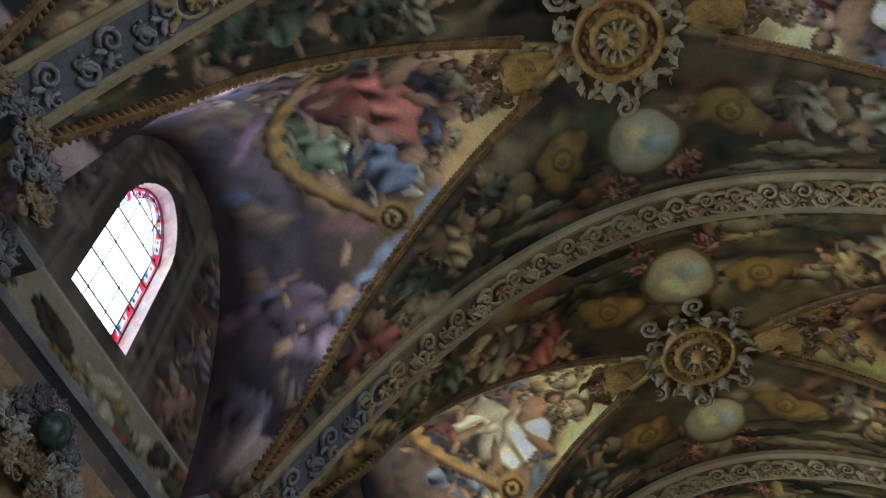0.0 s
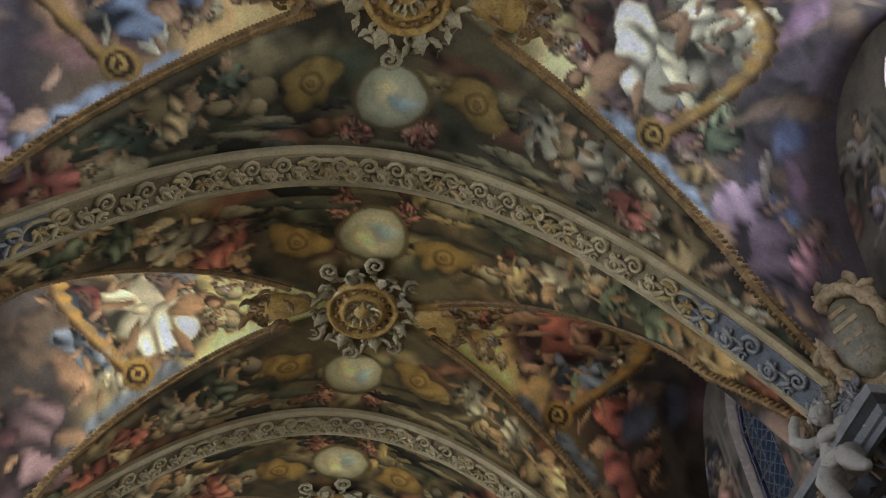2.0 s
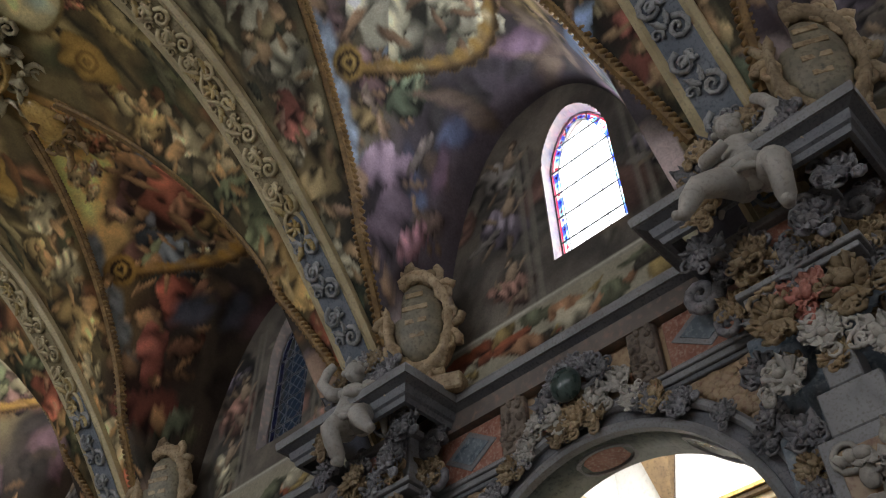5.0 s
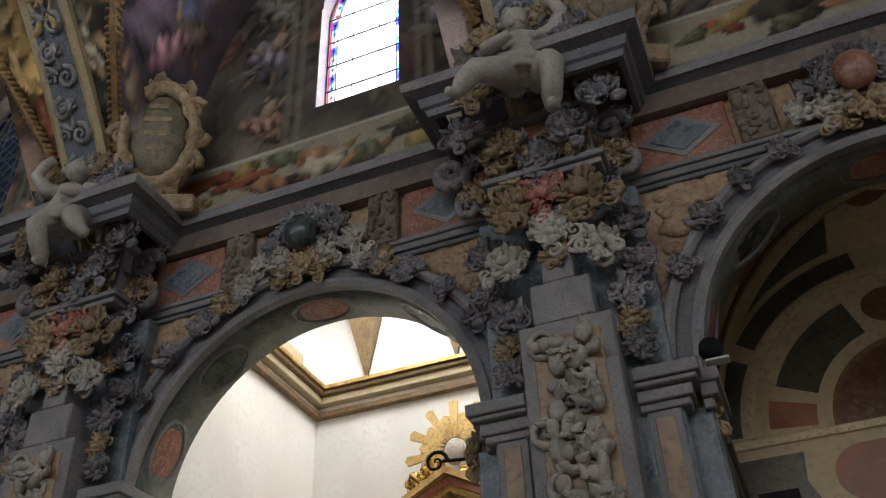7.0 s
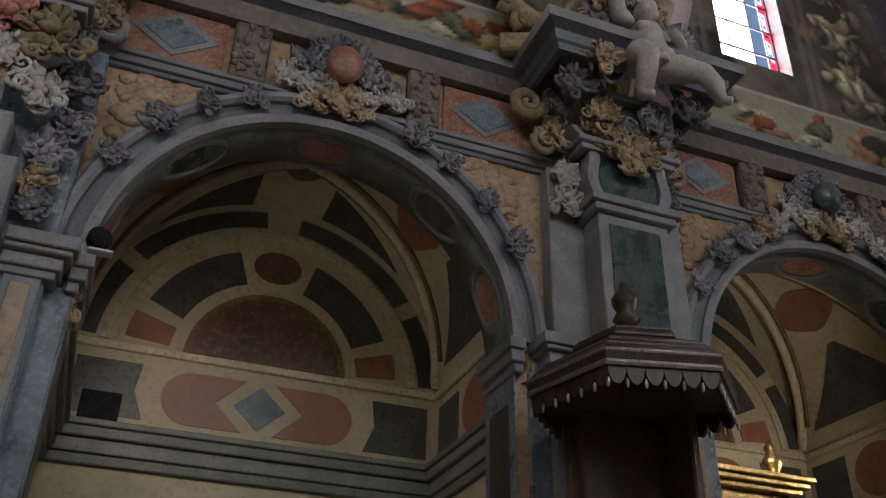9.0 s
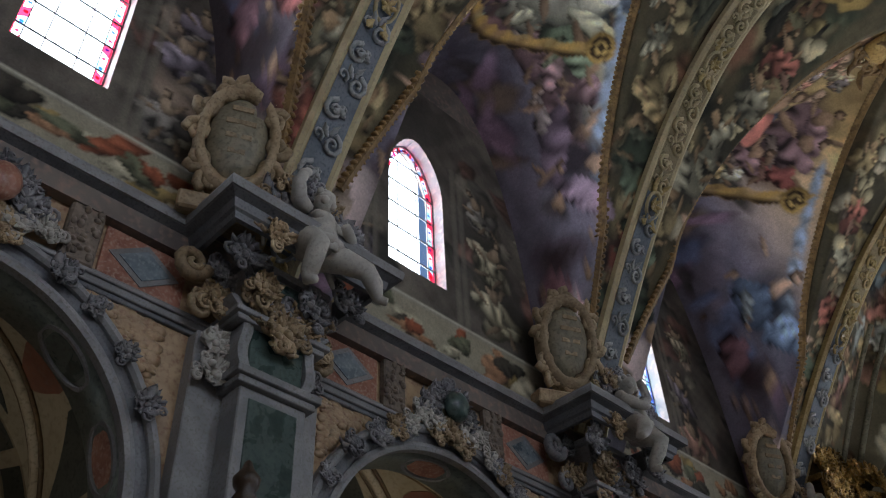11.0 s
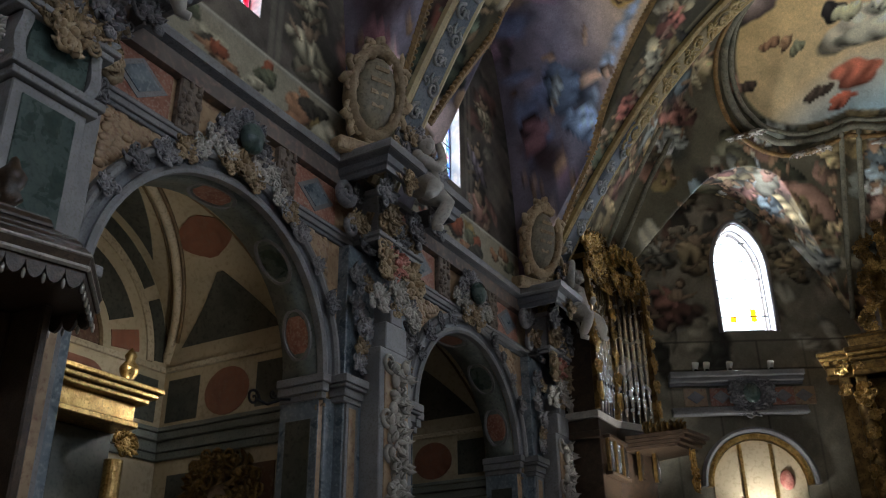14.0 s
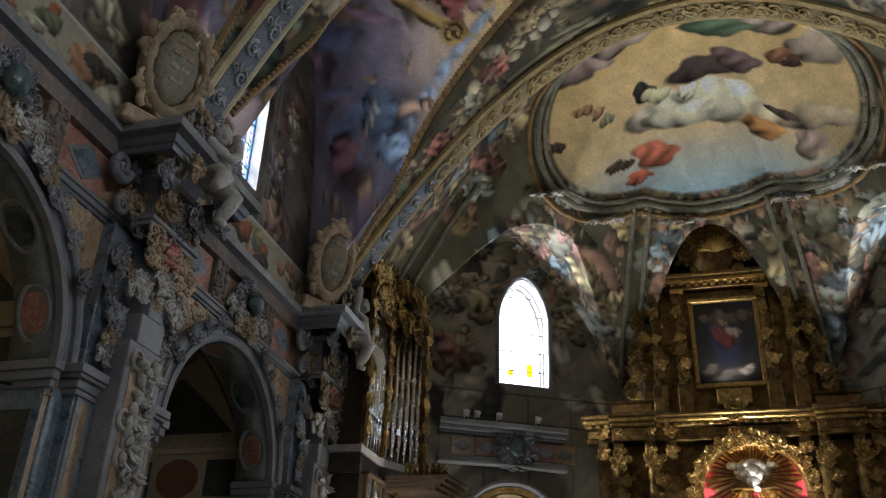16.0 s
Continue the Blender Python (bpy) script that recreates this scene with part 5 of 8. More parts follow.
for i, c in enumerate(WINDOWS):
    window_thing(f"window_{i + 1}", pose(-SPAN - 0.2, c, 0), 0.5, SILL[-1], SILL[-1] + 1.65, 0.85, ("blue", "dim", "red_blue", "red", "red", "blue")[i])
for i, c in enumerate(RIGHT):
    window_thing(f"window_{i + 7}", pose(SPAN + 0.2, c, 0, 0, 0, 180), 0.5, SILL[1], SILL[1] + 1.65, 0.85, ("blue", "blue", "red", "red", "blue")[i])
for n, k in enumerate((1, 3)):
    m = FACETS[k][1]
    a = AWIN if k == 1 else math.dist(CORNERS[3], CORNERS[4]) - AWIN
    window_thing(f"window_{n + 12}", m @ pose(-0.3, a, 0), 0.53, 8.14, 9.62, 0.94, "pale")
    if k == 1:
        window_thing("window_14", m @ pose(-0.3, 0.45, 0), 0.2, 9.92, 10.7, 0.35, "cyan")
    fr = []
    bm = bmesh.new()
    for i in range(41):
        u = math.cos(math.pi * (1 - i / 40))
        fr.append(m @ Vector((0.02, a + 0.57 * u, 9.62 + 1.0 * (1 - abs(u) ** 1.7) ** 0.62)))
    tube(bm, [m @ Vector((0.02, a - 0.57, 8.12))] + fr + [m @ Vector((0.02, a + 0.57, 8.12))], 0.05, 6)
    structure("trim_window_frame", bm, GREY, "grey stone moulding round the window", "moulding", True)


# ---- arch mouldings and imposts of the arcade ----
SOFFIT = mottled("soffit_marbling", (0.11, 0.13, 0.12), (0.2, 0.22, 0.19), 5.0, 0.45, 0.05, 25)
for i, (c, r) in enumerate(ARCHES):
    t = thing("archivolt", "grey moulded arch surround with stucco leaf sprigs", "arch moulding", pose(WALL, c, IMPOST), "arches of the arcade")
    for r0, prof, mt in ((r, [(0.0, -0.04), (0.09, -0.04), (0.11, 0.0), (0.09, 0.05), (0.0, 0.05)], GREY), (r + 0.05, [(0, 0), (0.06, 0), (0.07, 0.06), (0.06, 0.12), (0, 0.12)], DARKGREY), (r + 0.17, [(0, 0), (0.1, 0.0), (0.13, 0.03), (0.13, 0.07), (0.1, 0.1), (0, 0.1)], GREY)):
        bm = bmesh.new()
        fr = []
        for k in range(41):
            a = math.pi * k / 40
            d = Vector((0, math.cos(a), math.sin(a)))
            fr.append((d * r0, Vector((1, 0, 0)), d))
        sweep(bm, fr, prof)
        bmesh.ops.recalc_face_normals(bm, faces=bm.faces[:])
        part("moulding", bm, mt, t)
    for k, a in enumerate((28, 42, 56, 68, 112, 124, 138, 152)):
        q = radians(a)
        foliage(t, "grey", k, (0.12, (r + 0.2) * math.cos(q), (r + 0.2) * math.sin(q)), 0.2 if k % 3 else 0.27, q - 1.57, 1.2, "", "leaf_sprig")
    # soffit: green marbling with round and oval panels
    for k, a in enumerate((18, 50, 90, 130, 162)):
        bm = bmesh.new()
        q = radians(a)
        m = Matrix.Rotation(q, 4, "X") @ pose(-0.28, r - 0.022, 0) @ Matrix.Rotation(radians(90), 4, "X")
        lathe(bm, [(0.0, 0.012), (0.15, 0.012), (0.17, 0.0)], 20, m @ Matrix.Diagonal((1, 1.7, 1, 1)))
        part("soffit_panel", bm, REDMARBLE if k % 2 == 0 else GREENMARBLE, t, "marbled oval panel")
        bm = bmesh.new()
        lathe(bm, [(0.17, 0.0), (0.18, 0.025), (0.21, 0.025), (0.22, 0.0)], 20, m @ Matrix.Diagonal((1, 1.6, 1, 1)))
        part("soffit_ring", bm, GREY, t)
    bm = bmesh.new()
    for k in range(40):
        a0, a1 = math.pi * k / 40, math.pi * (k + 1) / 40
        vs = [bm.verts.new((x, (r - 0.018) * math.cos(a), (r - 0.018) * math.sin(a))) for a, x in ((a0, -0.02), (a1, -0.02), (a1, -0.54), (a0, -0.54))]
        bm.faces.new(vs)
    bmesh.ops.remove_doubles(bm, verts=bm.verts[:], dist=0.0005)
    bmesh.ops.solidify(bm, geom=bm.faces[:], thickness=0.003)
    part("soffit", bm, SOFFIT, t, "green-grey marbled soffit", True)
    for s in (-1, 1):
        for z0, z1, mt, d in ((FLOOR - IMPOST, -0.28, BLUEMARBLE, 0.012), (FLOOR - IMPOST + 2.2, -0.5, DARKPANEL, 0.02)):
            bm = bmesh.new()
            lo, hi = sorted((s * r, s * (r - d)))
            e = 0.0 if d < 0.015 else 0.1
            bevel_box(bm, (-0.55 + e, lo, z0), (0.02 - e, hi, z1), 0.004)
            part("jamb_lining", bm, mt, t, "blue-grey marbled jamb")
        for z0, z1, d in ((-0.28, -0.2, 0.03), (-0.2, -0.1, 0.07), (-0.1, 0.0, 0.1)):
            bm = bmesh.new()
            lo, hi = sorted((s * (r + 0.05), s * (r - d)))
            bevel_box(bm, (-0.56, lo, z0), (0.05 + d, hi, z1), 0.008)
            part("impost_return", bm, GREY, t, "grey impost moulding")
    # keystone ornament
    k = thing("keystone_ornament", "stucco shield with fruit and scrolled leaves over the arch crown", "ornament", pose(WALL + 0.05, c, 7.28), "keystone ornaments")
    bm = bmesh.new()
    ellipsoid(bm, (0.2, 0, 0.12), (0.12, 0.17, 0.19), 14, 9)
    part("shield", bm, REDMARBLE if i == 3 else GREENMARBLE, k, "round marbled boss", True)
    for j, (y, z, s, kind) in enumerate(((-0.3, 0.12, 0.36, "grey"), (0.3, 0.12, 0.36, "grey"), (-0.24, -0.1, 0.34, "white"), (0.24, -0.1, 0.34, "white"), (0, -0.2, 0.4, "ochre"), (-0.18, 0.32, 0.3, "grey"), (0.18, 0.32, 0.3, "grey"), (0, 0.42, 0.26, "grey"), (-0.2, -0.26, 0.3, "ochre"), (0.2, -0.26, 0.3, "ochre"), (-0.48, -0.05, 0.3, "white"), (0.48, -0.05, 0.3, "white"))):
        foliage(k, kind, i + j, (0.05, y, z), s, j * 0.9, 1.0)
    if i in (2, 4):
        for s in (-1, 1):
            for j in range(3):
                foliage(k, ("white", "ochre", "grey")[j], j, (0.06, s * (0.62 + 0.22 * j), -0.3 - 0.05 * j * j - 0.04 * j), 0.3, j, 1.0)

copy_thing(k, pose(SPAN - 0.02, -3.0, 7.28, 0, 0, 180))
copy_thing(k, pose(SPAN - 0.02, 1.8, 7.28, 0, 0, 180))

# rocaille relief in the spandrels
rr = random.Random(8)
for i, (c, r) in enumerate(ARCHES):
    for s in (-1, 1):
        bm = bmesh.new()
        made = 0
        while made < 110:
            y, z = rr.uniform(0.75, 1.95), rr.uniform(5.35, 6.9)
            if math.hypot(y, z - IMPOST) < r + 0.33 or y > 1.72:
                continue
            q = rr.uniform(0.04, 0.1)
            ellipsoid(bm, (WALL + 0.005, c + s * y, z), (0.03, q, q * rr.uniform(0.4, 0.9)), 7, 4)
            made += 1
        t = structure("trim_spandrel_relief", bm, OCHREMARBLE, "ochre rocaille relief in the spandrel", "relief", True)

# frieze: relief blocks and lozenge panels
def frieze_block():
    t = thing("frieze_block", "brown carved relief block on the frieze", "frieze block", None, "frieze blocks")
    bm = bmesh.new()
    bevel_box(bm, (0, -0.16, -0.33), (0.1, 0.16, 0.33), 0.02)
    part("block", bm, BROWNSTUCCO, t)
    bm = bmesh.new()
    r = random.Random(4)
    for k in range(26):
        ellipsoid(bm, (0.1, r.uniform(-0.13, 0.13), r.uniform(-0.29, 0.29)), (0.035, r.uniform(0.02, 0.05), r.uniform(0.02, 0.06)), 6, 4)
    tagged(part("relief", bm, BROWNSTUCCO, t, "worn carved relief", True), "", "", "", "stuff")
    return t


def lozenge_panel():
    t = thing("lozenge_panel", "marbled frieze panel with a blue lozenge on red", "wall panel", None, "lozenge panels")
    bm = bmesh.new()
    bevel_box(bm, (0, -0.42, -0.27), (0.03, 0.42, 0.27), 0.008)
    part("field", bm, REDMARBLE, t, "red marbled field")
    for s, mt, d in ((1.0, GREY, 0.04), (0.72, BLUEMARBLE, 0.05)):
        bm = bmesh.new()
        f = [(0.36 * s, 0), (0, 0.24 * s), (-0.36 * s, 0), (0, -0.24 * s)]
        a = [bm.verts.new((0.03, y, z)) for y, z in f]
        b = [bm.verts.new((d, y, z)) for y, z in f]
        bm.faces.new(b)
        for k in range(4):
            bm.faces.new((a[k], a[(k + 1) % 4], b[(k + 1) % 4], b[k]))
        part("lozenge", bm, mt, t, "grey lozenge border" if mt is GREY else "blue marbled lozenge")
    return t


blk, loz = frieze_block(), lozenge_panel()
n = 0
for c, r in ARCHES:
    for s in (-1, 1):
        mb, ml = pose(WALL, c + s * 0.8, 7.42), pose(WALL, c + s * 1.43, 7.42)
        if n == 0:
            blk.matrix_world, loz.matrix_world = mb, ml
        else:
            copy_thing(blk, mb)
            copy_thing(loz, ml)
        n += 1


# ---- piers ----
def relief_panel(parent, seed, z0, z1, half, x):
    """White stucco arabesque: scrolls, leaves and rounded shapes on an ochre ground."""
    r = random.Random(seed)
    z, k = z1 - 0.16, 0
    while z > z0:
        h = 1 if k % 2 else -1
        bm = bmesh.new()
        m = pose(x, 0, z) @ Matrix.Rotation(radians(90), 4, "Y") @ Matrix.Rotation(radians(90), 4, "Z")
        scroll(bm, m @ pose(0.07 * h + r.uniform(-0.03, 0.03), r.uniform(-0.05, 0.05), 0) @ Matrix.Rotation(0.5 * h + r.uniform(-1.2, 1.2), 4, "Z"), r.uniform(0.09, 0.16), r.uniform(1.1, 1.8), r.uniform(0.03, 0.05), h, 16, 6)
        scroll(bm, m @ pose(-0.02 * h, -0.12, 0) @ Matrix.Rotation(2.6, 4, "Z"), 0.1, 1.4, 0.035, -h, 12, 6)
        for q in range(10):
            leaf(bm, m @ pose(r.uniform(-0.16, 0.16), r.uniform(-0.14, 0.1), 0.01) @ Matrix.Rotation(r.uniform(0, 6.3), 4, "Z"), r.uniform(0.12, 0.2), r.uniform(0.07, 0.12), 0.8)
        for q in range(7):
            ellipsoid(bm, (x + 0.03, r.uniform(-half, half) * 0.85, z + r.uniform(-0.12, 0.12)), (0.05, r.uniform(0.04, 0.08), r.uniform(0.05, 0.1)), 8, 6)
        tagged(part("arabesque", bm, STUCCO, parent, "white stucco scroll", True), "white stucco scroll", "", "", "stuff")
        z -= 0.27
        k += 1


def pier(style, seed):
    t = thing("pier", {"white": "grey and blue marbled pier with white stucco arabesques and leafy capital", "green": "dark green marbled pier with grey frame and scrolled consoles"}[style], "pier", None, "piers of the arcade")
    bm = bmesh.new()
    bevel_box(bm, (-0.55, -0.7, FLOOR), (0.16, 0.7, 6.93), 0.012)
    part("back_pilaster", bm, BLUEMARBLE if style == "white" else GREY, t, "blue marbled backing")
    bm = bmesh.new()
    bevel_box(bm, (-0.57, -0.885, FLOOR), (0.03, 0.885, 4.9), 0.012)
    part("jamb", bm, BLUEMARBLE, t, "blue-grey marbled jamb")
    for s in (-1, 1):
        for a, b, mt, x in ((0.44, 0.68, GREY, 0.19), (0.49, 0.63, OCHREMARBLE, 0.196)):
            bm = bmesh.new()
            lo, hi = sorted((s * a, s * b))
            bevel_box(bm, (0.1, lo, FLOOR + 1 + (0.05 if a > 0.45 else 0)), (x, hi, IMPOST - 0.28 - (0.05 if a > 0.45 else 0)), 0.006)
            part("side_panel", bm, mt, t, "ochre marbled inset" if mt is OCHREMARBLE else "")
        for z0, z1, d in ((4.86, 4.92, 0.04), (4.92, 5.02, 0.07), (5.02, 5.06, 0.12), (5.06, 5.16, 0.15)):
            bm = bmesh.new()
            lo, hi = sorted((s * 0.4, s * (0.72 + d)))
            bevel_box(bm, (-0.55, lo, z0), (0.17 + d, hi, z1), 0.008)
            part("impost_moulding", bm, GREY, t)
        foliage(t, "ochre", 1, (-0.05, s * 0.84, 4.93), 0.26, s * 0.4, 1.6, "ochre leaf bracket")
    x0 = 0.16
    bm = bmesh.new()
    if style == "white":
        bevel_box(bm, (x0, -0.36, FLOOR), (0.44, 0.36, 5.62), 0.012)
        bevel_box(bm, (x0, -0.24, 5.62), (0.44, 0.24, 5.98), 0.012)
        bevel_box(bm, (x0, -0.13, 5.98), (0.44, 0.13, 6.3), 0.012)
    else:
        bevel_box(bm, (x0, -0.36, FLOOR), (0.44, 0.36, 6.35), 0.012)
    part("shaft", bm, GREY, t, "grey stucco shaft")
    bm = bmesh.new()
    bevel_box(bm, (0.43, -0.26, FLOOR + 1), (0.452, 0.26, 5.5 if style == "white" else 6.25), 0.006)
    part("shaft_panel", bm, OCHREMARBLE if style == "white" else GREENMARBLE, t, "ochre ground" if style == "white" else "dark green marbled panel")
    if style == "white":
        relief_panel(t, seed, 2.4, 5.5, 0.22, 0.46)
        spots = [("ochre", -0.3, 6.75, 0.5), ("ochre", 0.3, 6.75, 0.5), ("red", 0.0, 6.85, 0.45), ("white", 0.0, 6.45, 0.42), ("white", -0.38, 6.2, 0.38), ("white", 0.38, 6.2, 0.38), ("ochre", -0.4, 6.45, 0.3), ("ochre", 0.4, 6.45, 0.3), ("grey", -0.46, 5.85, 0.34), ("grey", 0.46, 5.85, 0.34), ("ochre", -0.48, 5.6, 0.26), ("ochre", 0.48, 5.6, 0.26), ("grey", -0.5, 5.38, 0.26), ("grey", 0.5, 5.38, 0.26), ("grey", 0.0, 7.05, 0.42), ("grey", -0.42, 7.0, 0.36), ("grey", 0.42, 7.0, 0.36), ("ochre", -0.45, 7.25, 0.4), ("ochre", 0.45, 7.25, 0.4), ("grey", -0.6, 6.5, 0.34), ("grey", 0.6, 6.5, 0.34), ("grey", -0.62, 6.1, 0.28), ("grey", 0.62, 6.1, 0.28), ("ochre", 0.0, 6.2, 0.26)]
        for k, (kind, y, z, s) in enumerate(spots):
            foliage(t, kind, k + seed, (0.4 if abs(y) < 0.4 else 0.22, y, z), s, k * 1.3, 1.05, "", "capital_foliage")
    else:
        for z0, z1, d in ((6.35, 6.42, 0.04), (6.42, 6.5, 0.08)):
            bm = bmesh.new()
            bevel_box(bm, (0.1, -0.38 - d, z0), (0.46 + d, 0.38 + d, z1), 0.008)
            part("band_moulding", bm, GREY, t)
        bm = bmesh.new()
        bevel_box(bm, (0.1, -0.3, 6.5), (0.42, 0.3, 7.0), 0.012)
        part("neck", bm, GREENMARBLE, t, "dark green marbled neck")
        for s in (-1, 1):
            bm = bmesh.new()
            fr = [(Vector((0.2, s * (0.3 + 0.22 * (q / 12) ** 2 + (0.06 * math.sin(q / 12 * 6.3))), 6.5 + 0.75 * q / 12)), Vector((1, 0, 0)), Vector((0, s, 0))) for q in range(13)]
            sweep(bm, fr, [(-0.1, -0.05), (0.24, -0.05), (0.26, 0.02), (0.24, 0.06), (-0.1, 0.06)])
            bmesh.ops.recalc_face_normals(bm, faces=bm.faces[:])
            part("console", bm, GREY, t, "curved grey console")
        for k, (kind, y, z, s) in enumerate((("ochre", 0.0, 7.0, 0.5), ("ochre", -0.14, 7.15, 0.36), ("ochre", 0.16, 7.15, 0.36), ("white", -0.55, 6.8, 0.34), ("white", -0.52, 6.5, 0.34), ("grey", 0.55, 6.8, 0.3), ("ochre", -0.55, 7.25, 0.42), ("ochre", 0.5, 7.25, 0.4), ("grey", -0.5, 7.5, 0.3))):
            foliage(t, kind, k + seed, (0.45 if abs(y) < 0.4 else 0.2, y, z), s, k * 1.3, 1.05, "", "capital_foliage")
    bm = bmesh.new()
    bevel_box(bm, (0.0, -0.44, 7.0), (0.42, 0.44, 7.76), 0.012)
    part("entablature_block", bm, GREY, t, "grey entablature block")
    bm = bmesh.new()
    bevel_box(bm, (0.41, -0.34, 7.14), (0.435, 0.34, 7.66), 0.006)
    part("block_panel", bm, REDMARBLE if style == "white" else GREENMARBLE, t, "marbled panel")
    for k, (kind, y, z, s) in enumerate((("ochre", -0.26, 7.3, 0.4), ("ochre", 0.26, 7.3, 0.4), ("grey", 0.0, 7.22, 0.42), ("grey", -0.3, 7.56, 0.34), ("grey", 0.3, 7.56, 0.34))):
        foliage(t, kind, k + 1, (0.43, y, z), s, k * 0.8, 1.1, "", "block_foliage")
    for z0, z1, d in ((7.0, 7.06, 0.06), (7.06, 7.12, 0.1), (7.68, 7.76, 0.08)):
        bm = bmesh.new()
        bevel_box(bm, (0.0, -0.44 - d, z0), (0.42 + d, 0.44 + d, z1), 0.008)
        part("block_moulding", bm, GREY, t)
    for s in (-1, 1):
        bm = bmesh.new()
        m = pose(0.22, s * 0.62, 7.45) @ Matrix.Rotation(radians(90), 4, "Y") @ Matrix.Rotation(radians(90), 4, "Z")
        scroll(bm, m @ pose(0.12 * s, 0.12, 0), 0.17, 1.7, 0.07, s, 18, 7)
        scroll(bm, m @ pose(0.08 * s, -0.2, 0) @ Matrix.Rotation(1.2, 4, "Z"), 0.13, 1.5, 0.05, -s, 14, 7)
        part("volute", bm, OCHRELEAF if style == "green" else GREYLEAF, t, "scrolled stucco volute", True)
        foliage(t, "ochre", 2, (0.2, s * 0.62, 7.25), 0.34, 0.6, 1.1, "", "volute_foliage")
        foliage(t, "grey", 0, (0.2, s * 0.66, 7.62), 0.3, 0.9, 1.0, "", "volute_foliage")
    # foliage that frames the statue above
    for k, (kind, y, z, s) in enumerate((("grey", -0.38, 8.35, 0.42), ("grey", -0.2, 8.55, 0.36), ("grey", 0.36, 8.42, 0.4), ("ochre", 0.2, 8.62, 0.34), ("grey", 0.48, 8.2, 0.34), ("ochre", -0.5, 8.2, 0.3), ("grey", 0.02, 8.72, 0.3))):
        foliage(t, kind, k, (0.72, y, z), s * 1.15, k * 1.1, 1.0, "", "crest_foliage")
    for k, (kind, x, y, z, s) in enumerate((("ochre", 0.78, -0.56, 8.02, 0.4), ("ochre", 0.85, -0.42, 7.78, 0.34), ("grey", 0.62, -0.62, 7.6, 0.4), ("ochre", 0.78, 0.6, 8.02, 0.36), ("grey", 0.62, 0.62, 7.62, 0.4), ("grey", 0.8, 0.5, 8.3, 0.36), ("ochre", 0.8, -0.3, 8.5, 0.3), ("grey", 0.5, 0.3, 7.42, 0.42), ("ochre", 0.5, -0.3, 7.4, 0.4))):
        foliage(t, kind, k + 1, (x, y, z), s, k * 1.9, 1.0, "", "statue_foliage")
    return t


for style, seed, ks in (("white", 3, (0, 1, 2, 3, 5, 6)), ("green", 9, (4,))):
    base = None
    for k in ks:
        if k in (2, 3):
            copy_thing(base, pose(SPAN, PIERS[k], 0, 0, 0, 180))
        m = pose(WALL, PIERS[k] + (0.1 if k in (1, 2) else 0.0), 0)
        if base is None:
            base = pier(style, seed)
            base.matrix_world = m
        else:
            copy_thing(base, m)
for k, p in enumerate(PIERS[1:], 1):
    pt = putto(k, "white stucco putto statue holding foliage on a pier")
    pt.matrix_world = pose(WALL + 0.68, p + 0.02, 7.52) @ pose(0, 0, 0, 0, 0, (k * 37) % 40 - 20) @ Matrix.Diagonal((1.08, -1.08 if k % 2 else 1.08, 1.08, 1))

# painted stucco cartouches at the foot of the ribs, above each pier
def foot_cartouche(style):
    t = thing("rib_foot_cartouche", "moulded stucco cartouche with scrolled frame at the rib's foot", "cartouche", None, "cartouches over the piers")
    bm = bmesh.new()
    ellipsoid(bm, (0.02, 0, 0.75), (0.14, 0.28, 0.42), 18, 12)
    part("oval", bm, style, t, "oval centre", True)
    bm = bmesh.new()
    lathe(bm, [(0.29, -0.05), (0.3, 0.12), (0.36, 0.14), (0.4, 0.06), (0.4, -0.05)], 24, pose(0, 0, 0.75, 0, 90, 0) @ Matrix.Diagonal((1.45, 1, 1, 1)))
    part("frame", bm, OCHRELEAF, t, "ochre moulded frame", True)
    for k in range(12):
        a = k * math.pi / 6
        bm = bmesh.new()
        m = pose(0.06, 0.38 * math.cos(a), 0.75 + 0.53 * math.sin(a)) @ Matrix.Rotation(radians(90), 4, "Y") @ Matrix.Rotation(radians(90), 4, "Z") @ Matrix.Rotation(a, 4, "Z")
        scroll(bm, m @ pose(0.1, 0, 0), 0.11, 1.5, 0.05, 1 if k % 2 else -1, 14, 6)
        part("frame_scroll", bm, OCHRELEAF, t, "ochre scroll", True)
    bm = bmesh.new()
    bevel_box(bm, (-0.4, -0.42, 0), (0.12, 0.42, 0.16), 0.02)
    part("base", bm, OCHRELEAF, t)
    for k, w in enumerate((0.2, 0.28, 0.24, 0.16)):
        bm = bmesh.new()
        bevel_box(bm, (0.145 - 0.01 * abs(k - 1.5), -w / 2, 0.98 - 0.14 * k), (0.162 - 0.01 * abs(k - 1.5), w / 2, 1.03 - 0.14 * k), 0.004)
        part("lettering_bar", bm, OCHRELEAF, t, "worn line of lettering")
    return t


base = foot_cartouche(mottled("cartouche_grey", (0.16, 0.14, 0.1), (0.28, 0.24, 0.16), 6.0, 0.5, 0.2, 25))
for k, p in enumerate(PIERS[1:], 1):
    s = 1 if k < 4 else -1
    m = pose(WALL + 0.42, p + s * 0.78, CORNICE) @ pose(0, 0, 0, 0, 0, s * 25) @ pose(0, 0, 0, 0, 12, 0) @ Matrix.Diagonal((1.1, 1.1, 1.25, 1))
    if k == 1:
        base.matrix_world = m
    else:
        copy_thing(base, m @ Matrix.Diagonal((1 / 1.1, 1 / 1.1, 1 / 1.25, 1)))


